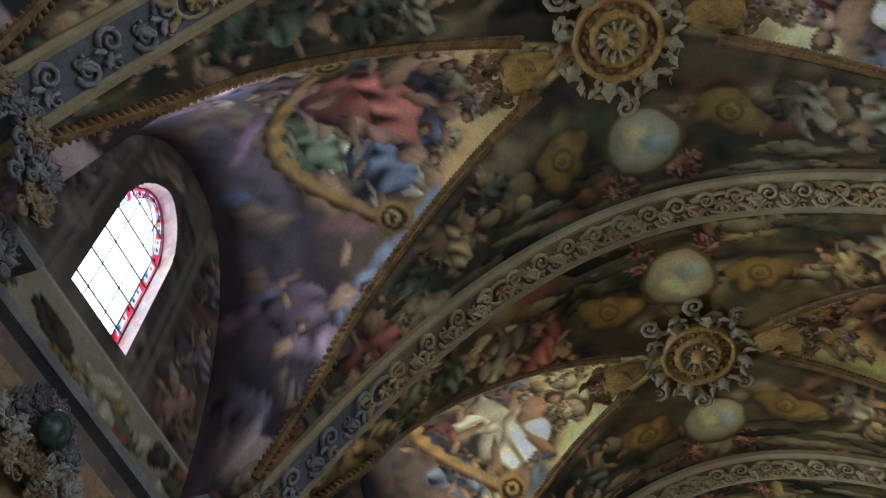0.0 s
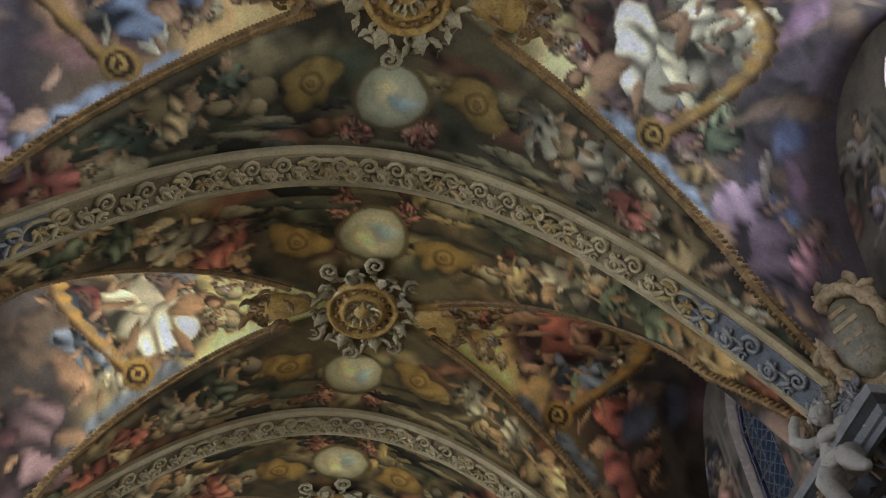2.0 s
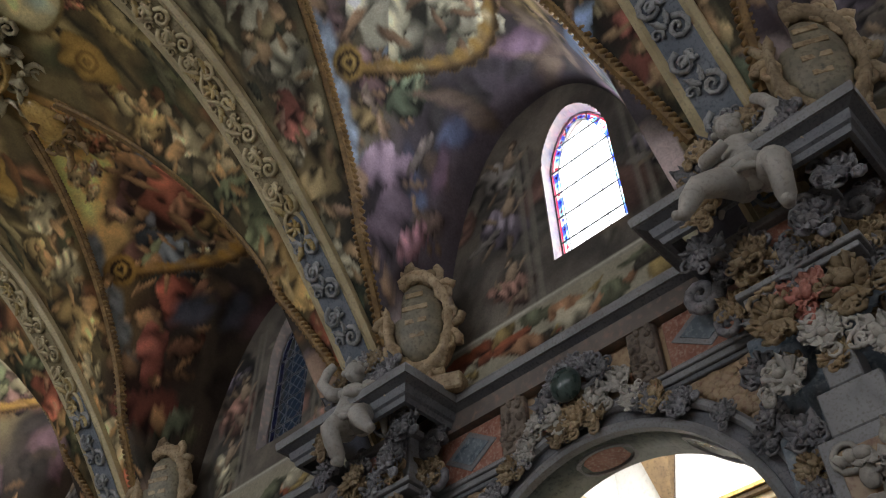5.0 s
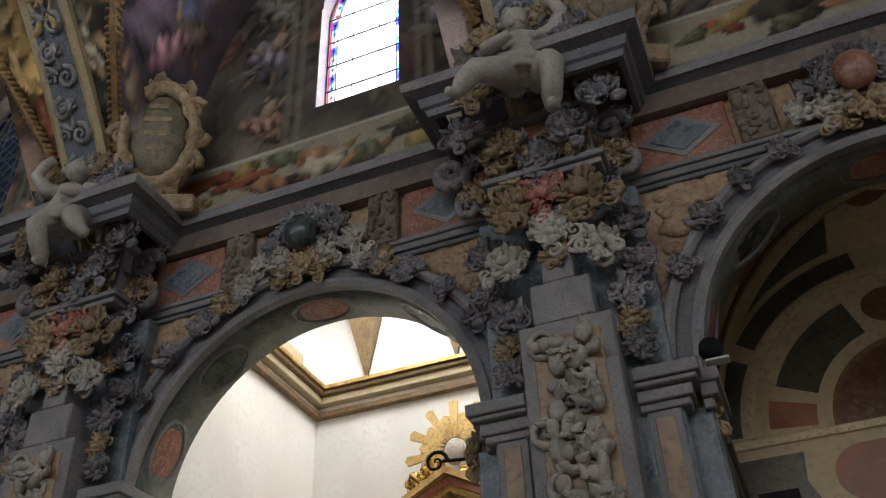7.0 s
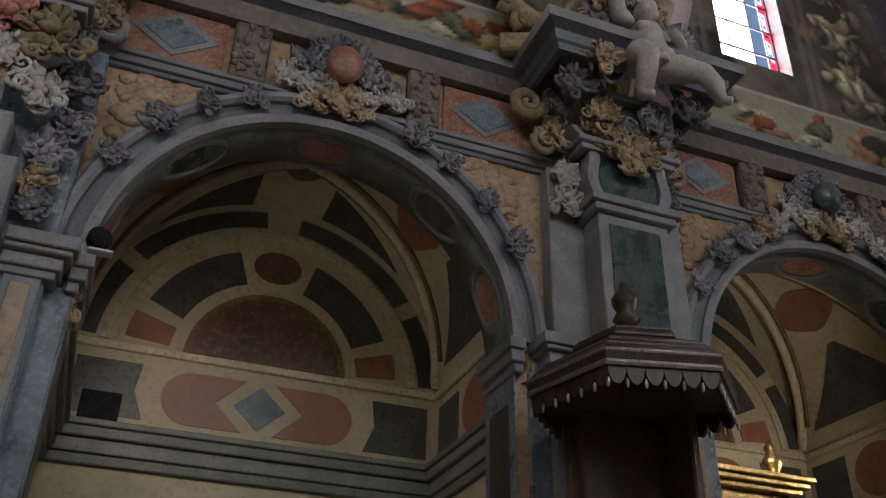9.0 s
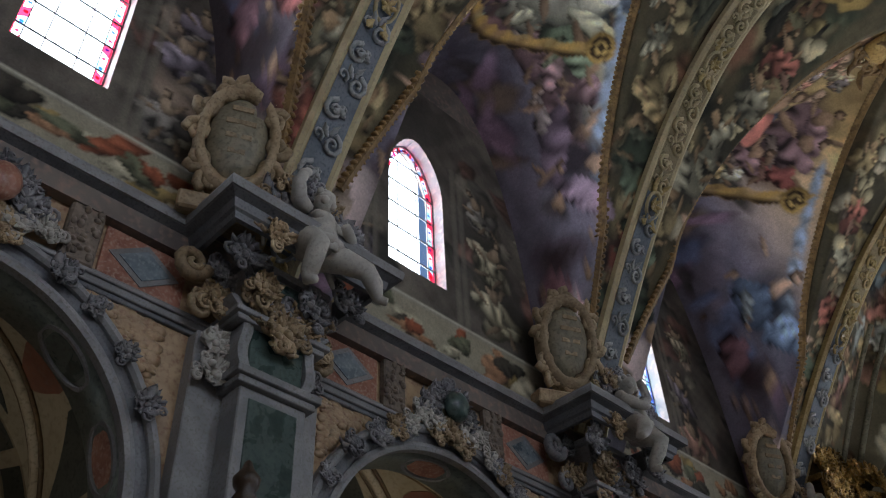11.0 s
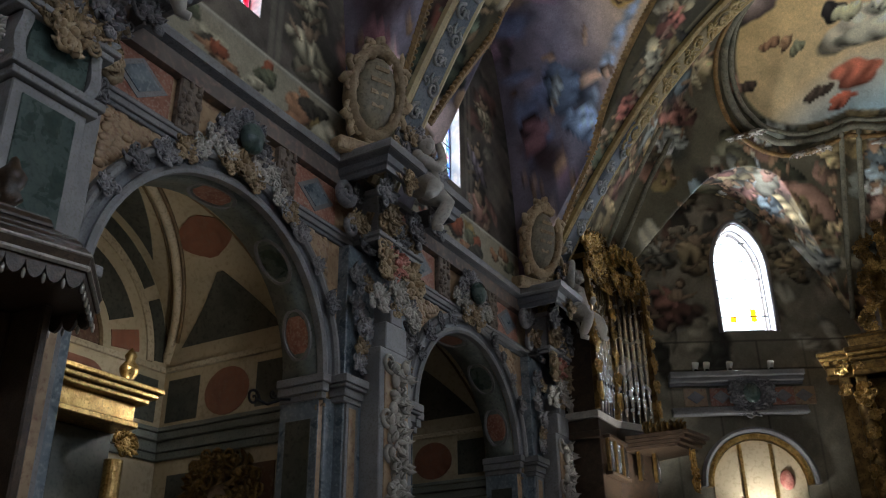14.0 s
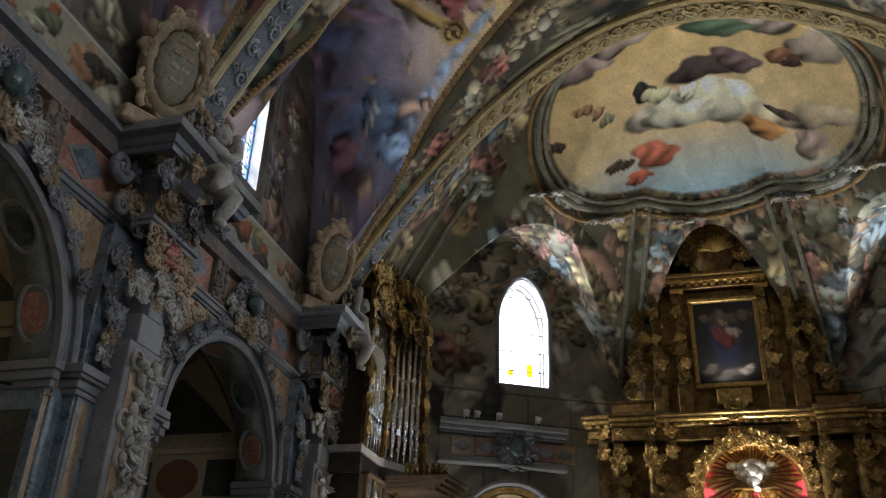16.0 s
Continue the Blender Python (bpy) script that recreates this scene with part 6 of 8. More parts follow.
# ---- chapels behind the arcade ----
def chapel(name, yc, half, back, mats):
    """Walls and barrel vault of one side chapel, in cream plaster with raised coloured panels."""
    wall, ring = mats
    front, spring = WALL - 0.55, 5.75
    bm = bmesh.new()
    box(bm, (back - 0.3, yc - half - 0.3, FLOOR), (back, yc + half + 0.3, spring + half + 0.3))
    bw = structure(f"wall_{name}_back", bm, wall, "back wall of a side chapel in cream plaster", "wall")
    sides = []
    for s in (-1, 1):
        bm = bmesh.new()
        lo, hi = sorted((yc + s * half, yc + s * (half + 0.3)))
        box(bm, (back, lo, FLOOR), (front, hi, spring))
        sides.append(structure(f"wall_{name}_{'south' if s < 0 else 'north'}", bm, wall, "side wall of a chapel in cream plaster", "wall"))
    bm = bmesh.new()
    fr = []
    for x in (back, front):
        fr.append((Vector((x, yc, spring)), Vector((0, 1, 0)), Vector((0, 0, 1))))
    arc = [((half + d) * math.cos(a), (half + d) * math.sin(a)) for d, rng_ in ((0, range(33)), (0.25, range(32, -1, -1))) for a in [math.pi * q / 32 for q in rng_]]
    sweep(bm, fr, arc)
    bmesh.ops.recalc_face_normals(bm, faces=bm.faces[:])
    vt = structure(f"ceiling_{name}", bm, wall, "barrel vault of a side chapel with strapwork panels", "vault")
    # the arch wall's inner side stands on the chapel's front; fill beside the opening
    for z0, z1, d in ((4.5, 4.6, 0.06), (4.6, 4.74, 0.1), (4.74, 4.84, 0.16), (4.84, 4.9, 0.2)):
        for k in range(3):
            bm = bmesh.new()
            if k == 0:
                bevel_box(bm, (back, yc - half, z0), (back + d, yc + half, z1), 0.01)
            else:
                s = (-1, 1)[k - 1]
                lo, hi = sorted((yc + s * half, yc + s * (half - d)))
                bevel_box(bm, (back + d, lo, z0), (front, hi, z1), 0.01)
            structure("trim_chapel_cornice", bm, GREYGREEN, "grey-green moulded cornice inside a chapel", "moulding")
    for k in range(3):
        bm = bmesh.new()
        if k == 0:
            bevel_box(bm, (back, yc - half, 5.7), (back + 0.05, yc + half, 5.78), 0.01)
        else:
            s = (-1, 1)[k - 1]
            lo, hi = sorted((yc + s * half, yc + s * (half - 0.05)))
            bevel_box(bm, (back + 0.05, lo, 5.7), (front, hi, 5.78), 0.01)
        structure("trim_chapel_string", bm, ring, "brown string moulding below the lunette", "moulding")

    def flat(parent, pts, mt, label="", depth=0.014, m=None):
        bm = bmesh.new()
        a = [bm.verts.new((0.0, y, z)) for y, z in pts]
        b = [bm.verts.new((depth, y, z)) for y, z in pts]
        bm.faces.new(b)
        for q in range(len(pts)):
            bm.faces.new((a[q], a[(q + 1) % len(pts)], b[(q + 1) % len(pts)], b[q]))
        bmesh.ops.recalc_face_normals(bm, faces=bm.faces[:])
        if m is not None:
            bmesh.ops.transform(bm, matrix=m, verts=bm.verts[:])
        return part("panel", bm, mt, parent, label)

    def sector(r0, r1, a0, a1, n=14):
        return [(r1 * math.cos(radians(a0 + (a1 - a0) * q / n)), r1 * math.sin(radians(a0 + (a1 - a0) * q / n))) for q in range(n + 1)] + [(r0 * math.cos(radians(a1 + (a0 - a1) * q / n)), r0 * math.sin(radians(a1 + (a0 - a1) * q / n))) for q in range(n + 1)]

    mb = pose(back, yc, spring)
    k = half / 1.95
    flat(bw, [(0.8 * k * math.cos(math.pi * q / 24), 0.05 + 0.8 * k * math.sin(math.pi * q / 24)) for q in range(25)], BROWNPANEL, "brown painted lunette", 0.012, mb)
    for a0, a1 in ((24, 72), (108, 156)):
        flat(bw, sector(1.0 * k, 1.4 * k, a0, a1), DARKPANEL, "dark green sector panel", 0.012, mb)
    flat(bw, [(0.27 * k * math.cos(2 * math.pi * q / 20), (1.22 + 0.2 * math.sin(2 * math.pi * q / 20)) * k) for q in range(20)], BROWNPANEL, "", 0.012, mb)
    for a0, a1 in ((5, 17), (163, 175)):
        flat(bw, sector(1.0 * k, 1.45 * k, a0, a1), CHAPELRED, "", 0.012, mb)
    flat(bw, sector(1.58 * k, 1.68 * k, 2, 178, 40), ring, "cream arched band", 0.03, mb)
    for a0, a1 in ((3, 30), (36, 84), (96, 144), (150, 177)):
        flat(bw, sector(1.72 * k, 1.92 * k, a0, a1), DARKPANEL, "dark painted arch segment", 0.012, mb)
    flat(bw, sector(0.8 * k, 0.86 * k, 0, 180, 30), BROWNRIB, "brown line round the lunette", 0.02, mb)

    def stripe(parent, width, m):
        """The row of panels between cornice and lunette on one wall of that width."""
        h = width / 2
        z = 5.3
        flat(parent, [(0.27 * math.cos(q * math.pi / 2), z + 0.24 * math.sin(q * math.pi / 2)) for q in range(4)], GREENMARBLE, "green lozenge", 0.014, m)
        for s in (-1, 1):
            pts = [(s * 0.16, z + 0.28), (s * 0.46, z), (s * 0.16, z - 0.28)]
            pts += [(s * (0.7 + 0.3 * math.sin(math.pi * q / 12)), z - 0.28 * math.cos(math.pi * q / 12)) for q in range(13)]
            flat(parent, pts, CHAPELRED, "red marbled rounded panel", 0.012, m)
            if h > 1.3:
                flat(parent, [(s * 1.22, z + 0.29), (s * (h - 0.12), z + 0.29), (s * (h - 0.12), z - 0.29), (s * 1.14, z - 0.29), (s * 1.26, z)], DARKPANEL, "dark marbled panel", 0.012, m)

    stripe(bw, 2 * half, pose(back, yc, 0))
    depth = front - back
    for s, sw in zip((-1, 1), sides):
        m = pose((front + back) / 2, yc + s * half, 0, 0, 0, 90 if s < 0 else -90)
        z = 5.3
        flat(sw, [(0.38 * math.cos(q * math.pi / 12), z + 0.32 * math.sin(q * math.pi / 12)) for q in range(24)], CHAPELRED, "red oval panel", 0.012, m)
        for e in (-1, 1):
            flat(sw, [(e * 0.5, z + 0.29), (e * (depth / 2 - 0.1), z + 0.29), (e * (depth / 2 - 0.1), z - 0.29), (e * 0.5, z - 0.29)], DARKPANEL, "", 0.012, m)
        flat(sw, [(-0.9, 4.3), (-0.4, 4.3), (-0.45, 4.0), (-0.9, 3.4)], DARKPANEL, "", 0.012, m)
        flat(sw, [(0.9, 4.3), (0.4, 4.3), (0.45, 4.0), (0.9, 3.4)], BROWNPANEL, "", 0.012, m)
        flat(sw, [(0.42 * math.cos(q * math.pi / 12), 3.6 + 0.5 * math.sin(q * math.pi / 12)) for q in range(24)], OCHREMARBLE, "", 0.03, m)

    def on_vault(a0, a1, x0, x1, mt, label=""):
        """A patch of the barrel between two angles; x0 and x1 are functions of the share across."""
        bm = bmesh.new()
        rr = half - 0.014
        n_ = 16
        rows = []
        for q in range(n_ + 1):
            t = q / n_
            a = radians(a0 + (a1 - a0) * t)
            rows.append([bm.verts.new((mix(back, front, f), yc + r_ * math.cos(a), spring + r_ * math.sin(a))) for f, r_ in ((x0(t), rr), (x1(t), rr), (x1(t), half), (x0(t), half))])
        for ra, rb in zip(rows, rows[1:]):
            for q in range(4):
                bm.faces.new((ra[q], ra[(q + 1) % 4], rb[(q + 1) % 4], rb[q]))
        bmesh.ops.remove_doubles(bm, verts=bm.verts[:], dist=0.0005)
        bmesh.ops.recalc_face_normals(bm, faces=bm.faces[:])
        part("vault_panel", bm, mt, vt, label)

    dome = lambda t: math.sin(math.pi * min(max(t, 0.02), 0.98))  # noqa: E731
    on_vault(82, 98, lambda t: 0.5 - 0.17 * dome(t) ** 0.6, lambda t: 0.5 + 0.17 * dome(t) ** 0.6, BROWNPANEL, "brown oval")
    for s in (-1, 1):
        f = (lambda a: a) if s > 0 else (lambda a: 180 - a)
        on_vault(f(8), f(34), lambda t: 0.5 - 0.36 * (1 - t) - 0.02, lambda t: 0.5 + 0.36 * (1 - t) + 0.02, DARKPANEL, "dark pointed panel")
        on_vault(f(40), f(58), lambda t: 0.5 - 0.2 * dome(t) ** 0.7, lambda t: 0.5 + 0.2 * dome(t) ** 0.7, CHAPELRED, "red oval")
        for e in (0, 1):
            g = (lambda v: v) if e == 0 else (lambda v: 1 - v)
            on_vault(f(46), f(78), lambda t, g=g: g(0.06), lambda t, g=g: g(0.06 + 0.28 * t), DARKPANEL)
        # diagonal ribs
        pts = []
        for q in range(25):
            t = q / 24
            a = radians(f(3 + 174 * t))
            pts.append((mix(back, front, t), yc + (half - 0.02) * math.cos(a), spring + (half - 0.02) * math.sin(a)))
        bm = bmesh.new()
        tube(bm, pts, 0.07, 6)
        part("diagonal_rib", bm, ring, vt, "cream moulded rib", True)
        for e in (-1, 1):
            bm = bmesh.new()
            tube(bm, [(x + 0.11 * e, y, z + 0.005) for x, y, z in pts[1:-1]], 0.028, 5)
            part("rib_edge", bm, BROWNRIB, vt, "brown line beside the rib", True)
    return bw


BROWNRIB = mottled("brown_rib_paint", (0.12, 0.075, 0.035), (0.2, 0.13, 0.06), 5.0, 0.6, 0.1, 25)
GREYGREEN = mottled("grey_green_moulding", (0.13, 0.14, 0.12), (0.2, 0.21, 0.18), 3.0, 0.6, 0.06)
STRAP = mottled("cream_strapwork", (0.46, 0.38, 0.25), (0.58, 0.49, 0.34), 3.0, 0.7, 0.1, 25)
chapel("chapel_one", 1.93, 1.98, -8.6, (CREAM, STRAP))
chapel("chapel_two", 7.1, 1.98, -8.6, (CREAM, STRAP))
chapel("chapel_three", 12.3, 1.98, -8.6, (CREAM, STRAP))
for nm, yc in (("chapel_four", -8.3), ("chapel_five", -13.45)):
    bm = bmesh.new()
    box(bm, (-8.9, yc - 2.2, FLOOR), (-8.6, yc + 2.2, 8.0))
    structure(f"wall_{nm}", bm, CREAM, "plain back wall of a far chapel", "wall")
bm = bmesh.new()
box(bm, (-8.6, -16.0, 7.9), (-6.2, -5.0, 8.1))
structure("ceiling_far_chapels", bm, CREAM, "plain ceiling of the far chapels", "ceiling")
t = thing("wall_vent", "black square ventilation opening in the chapel wall", "vent", pose(-8.585, 0.38, 5.05))
bm = bmesh.new()
bevel_box(bm, (0, -0.19, -0.19), (0.02, 0.19, 0.19), 0.005)
part("vent_plate", bm, BLACK, t)

# white chapel; its daylight is an added lamp under the closed ceiling
bm = bmesh.new()
box(bm, (-9.5, -5.1, FLOOR), (-9.2, -0.75, 9.3))
structure("wall_white_chapel_back", bm, WHITEWALL, "white plaster back wall of a bright chapel", "wall")
for y0, y1, nm in ((-5.4, -5.1, "south"), (-1.05, -0.75, "north")):
    bm = bmesh.new()
    box(bm, (-9.2, y0, FLOOR), (-6.27, y1, 9.3))
    structure(f"wall_white_chapel_{nm}", bm, WHITEWALL, "white plaster side wall of a bright chapel", "wall")
bm = bmesh.new()
box(bm, (-9.5, -5.4, 9.3), (-6.4, -0.75, 9.35))
structure("ceiling_white_chapel", bm, WHITEWALL, "white plaster ceiling of a bright chapel", "ceiling")
bm = bmesh.new()
box(bm, (-6.39, -5.1, 8.02), (-6.28, -1.05, 9.3))
structure("wall_white_chapel_front", bm, WHITEWALL, "white plaster wall over the chapel's arch", "wall")
for z0, z1, d, mt in ((7.42, 7.5, 0.1, BROWNRIB), (7.5, 7.58, 0.05, WHITEWALL), (7.58, 7.68, 0.16, CREAM), (7.68, 7.74, 0.22, BROWNRIB), (7.74, 7.8, 0.26, GOLD)):
    for k in range(3):
        bm = bmesh.new()
        if k == 0:
            bevel_box(bm, (-9.2, -5.1, z0), (-9.2 + d, -1.05, z1), 0.008)
        elif k == 1:
            bevel_box(bm, (-9.2 + d, -5.1, z0), (-6.4, -5.1 + d, z1), 0.008)
        else:
            bevel_box(bm, (-9.2 + d, -1.05 - d, z0), (-6.4, -1.05, z1), 0.008)
        structure("trim_white_chapel_cornice", bm, mt, "brown and gilt cornice in the white chapel", "moulding")
for k in range(3):
    bm = bmesh.new()
    y = -5.0 + 1.3 * k + 0.65
    vs = [bm.verts.new(p) for p in ((-9.17, y, 7.85), (-8.9, y + 0.32, 9.28), (-8.9, y - 0.32, 9.28), (-9.2, y + 0.32, 9.28), (-9.2, y - 0.32, 9.28), (-9.2, y, 7.84))]
    for f in ((0, 1, 2), (0, 3, 1), (0, 2, 4), (1, 3, 4, 2), (5, 4, 3)):
        bm.faces.new([vs[q] for q in f])
    bmesh.ops.recalc_face_normals(bm, faces=bm.faces[:])
    structure("trim_pendentive", bm, BROWNRIB, "brown painted pendentive between white lunettes", "vault")


# ---- apse: oval frame, niche frames, door, organ, high altar ----
def apse_height(x, y):
    a, r = math.atan2(y - 15.1, x - APSE), math.hypot(x - APSE, y - 15.1)
    th = np.linspace(math.pi, 0, AX.shape[1])
    j = int(np.argmin(np.abs(th - a)))
    edge = math.hypot(AX[-1, j] - APSE, AY[-1, j] - 15.1)
    i = min(AX.shape[0] - 1, int(round(r / edge * (AX.shape[0] - 1))))
    return float(AZ[i, j])


OLIVESTONE = mottled("painted_olive_stone", (0.15, 0.145, 0.11), (0.3, 0.285, 0.21), 4.0, 0.7, 0.12, 25)
ox, oy, rx, ry = OVAL
for grow, rad, mt in ((1.02, 0.05, OLIVESTONE), (1.07, 0.075, OLIVESTONE), (1.13, 0.05, GOLDPAINT)):
    bm = bmesh.new()
    ring = []
    for k in range(81):
        a = 2 * math.pi * k / 80
        x, y = ox + rx * grow * math.cos(a), oy + ry * (grow + 0.03) * math.sin(a)
        if y < 15.35:
            continue
        ring.append(((a - 4.3) % (2 * math.pi), Vector((x, y, apse_height(x, y) - 0.02))))
    ring = [p for _, p in sorted(ring, key=lambda q: q[0])]
    tube(bm, ring, rad, 7)
    structure("trim_oval_frame", bm, mt, "olive moulded frame of the oval ceiling fresco", "moulding", True)

# ribs of the apse, running down between the windows
for k, (cx, cy) in enumerate(CORNERS[1:5]):
    for off in (-0.16, 0.16):
        bm = bmesh.new()
        pts = []
        d = Vector((cx - APSE, cy - 15.1, 0)).normalized()
        n = Vector((-d.y, d.x, 0)) * off
        for q in range(22):
            t = mix(0.64, 0.985, q / 21)
            x, y = APSE + (cx - APSE) * t + n.x, 15.1 + (cy - 15.1) * t + n.y
            pts.append((x, y, apse_height(x, y) - 0.03))
        tube(bm, pts, 0.055, 6)
        structure("trim_apse_rib", bm, OLIVESTONE, "painted rib between the apse lunettes", "rib", True)

# stucco consoles and urn-like ornaments round the oval
for k, a in enumerate((200, 232, 262, 300, 335)):
    q = radians(a - 180)
    x, y = ox - rx * 1.1 * math.cos(q), oy + ry * 1.16 * math.sin(q)
    t = thing("vault_garland", "pale stucco leaf garland at the oval's edge", "garland", pose(x, y, apse_height(x, y) - 0.05), "garlands round the oval")
    for j in range(3):
        ob = foliage(t, ("white", "ochre", "white")[j], j + k, (0, 0, 0), 0.5, 0, 1.0)
        ob.matrix_local = pose(0.2 * (j - 1), -0.1, 0.0, 0, 115, -90) @ Matrix.Rotation(j * 1.3, 4, "X") @ Matrix.Diagonal((0.42, 0.42, 0.42, 1))

wall_m = FACETS[1][1]
for z0, z1, d, mt in ((7.14, 7.24, 0.3, GREY), (7.06, 7.14, 0.2, GREY), (7.0, 7.06, 0.1, DARKGREY), (6.46, 6.56, 0.14, GREY), (6.4, 6.46, 0.2, GREY)):
    bm = bmesh.new()
    bevel_box(bm, (0, 1.75, z0), (d, 4.36, z1), 0.01, wall_m)
    structure("trim_door_cornice", bm, mt, "grey cornice above the side door", "moulding")
for s, mt in ((2.25, OCHREMARBLE), (2.75, REDMARBLE), (3.95, REDMARBLE), (4.35, OCHREMARBLE)):
    t = thing("door_frieze_panel", "marbled frieze panel with a grey lozenge", "wall panel", wall_m @ pose(0, s, 6.78), "frieze panels over the door")
    bm = bmesh.new()
    bevel_box(bm, (0, -0.22, -0.18), (0.04, 0.22, 0.18), 0.008)
    part("field", bm, mt, t)
    bm = bmesh.new()
    lathe(bm, [(0.0, 0.03), (0.13, 0.03), (0.15, 0.0)], 4, pose(0.035, 0, 0, 0, 90, 0) @ Matrix.Diagonal((0.9, 1.2, 1, 1)))
    part("lozenge", bm, GREY, t, "grey lozenge")
t = thing("keystone_ornament", "dark stucco shield with leaves over the side door", "ornament", wall_m @ pose(0.1, 3.3, 6.75), "keystone ornaments")
bm = bmesh.new()
ellipsoid(bm, (0.12, 0, 0.05), (0.1, 0.17, 0.2), 12, 8)
part("shield", bm, GREENMARBLE, t, "dark shield", True)
for j in range(9):
    a = j * 0.7
    foliage(t, "grey", j, (0.02, 0.3 * math.cos(a), 0.05 + 0.3 * math.sin(a)), 0.34, a, 1.0)
d = thing("side_door_niche", "gilded round-arched glazed niche over the side door", "niche", wall_m @ pose(0, 3.24, 5.05))
for r0, mt, depth in ((1.0, GREY, 0.16), (0.88, GOLD, 0.12)):
    bm = bmesh.new()
    fr = [(Vector((0, r0 * math.cos(math.pi * q / 30), r0 * math.sin(math.pi * q / 30))), Vector((1, 0, 0)), Vector((0, math.cos(math.pi * q / 30), math.sin(math.pi * q / 30)))) for q in range(31)]
    sweep(bm, fr, [(0, 0), (depth, 0), (depth + 0.02, 0.05), (depth, 0.1), (0, 0.1)])
    bmesh.ops.recalc_face_normals(bm, faces=bm.faces[:])
    part("arch_moulding", bm, mt, d, "gilded arch" if mt is GOLD else "grey arch")
bm = bmesh.new()
vs = [bm.verts.new((0.03, 0.86 * math.cos(math.pi * q / 30), 0.86 * math.sin(math.pi * q / 30))) for q in range(31)]
vs += [bm.verts.new((0.03, -0.86, -2.0)), bm.verts.new((0.03, 0.86, -2.0))]
bm.faces.new(vs)
part("panel", bm, CREAM, d, "pale painted panel")
for y in (-0.3, 0.28):
    bm = bmesh.new()
    bevel_box(bm, (0.03, y - 0.03, -2.0), (0.08, y + 0.03, 0.78), 0.008)
    part("mullion", bm, GOLD, d, "gilt mullion")
bm = bmesh.new()
ellipsoid(bm, (0.06, 0.5, 0.1), (0.05, 0.14, 0.19), 12, 8)
part("oval_crest", bm, REDFLOWER, d, "small red oval crest", True)
for s in (2.28, 2.5, 2.95, 3.75):
    t = thing("spotlight", "small white spotlight standing on the cornice", "spotlight", wall_m @ pose(0.2, s, 7.24), "spotlights on the cornice")
    bm = bmesh.new()
    bevel_box(bm, (-0.03, -0.03, 0), (0.03, 0.03, 0.06), 0.006)
    part("base", bm, BLACK, t)
    bm = bmesh.new()
    lathe(bm, [(0.0, -0.09), (0.05, -0.09), (0.07, 0.06), (0.06, 0.07), (0.0, 0.05)], 12, pose(0, 0, 0.13, 0, 35, 0))
    part("head", bm, WHITEWALL, t, "white lamp head", True)


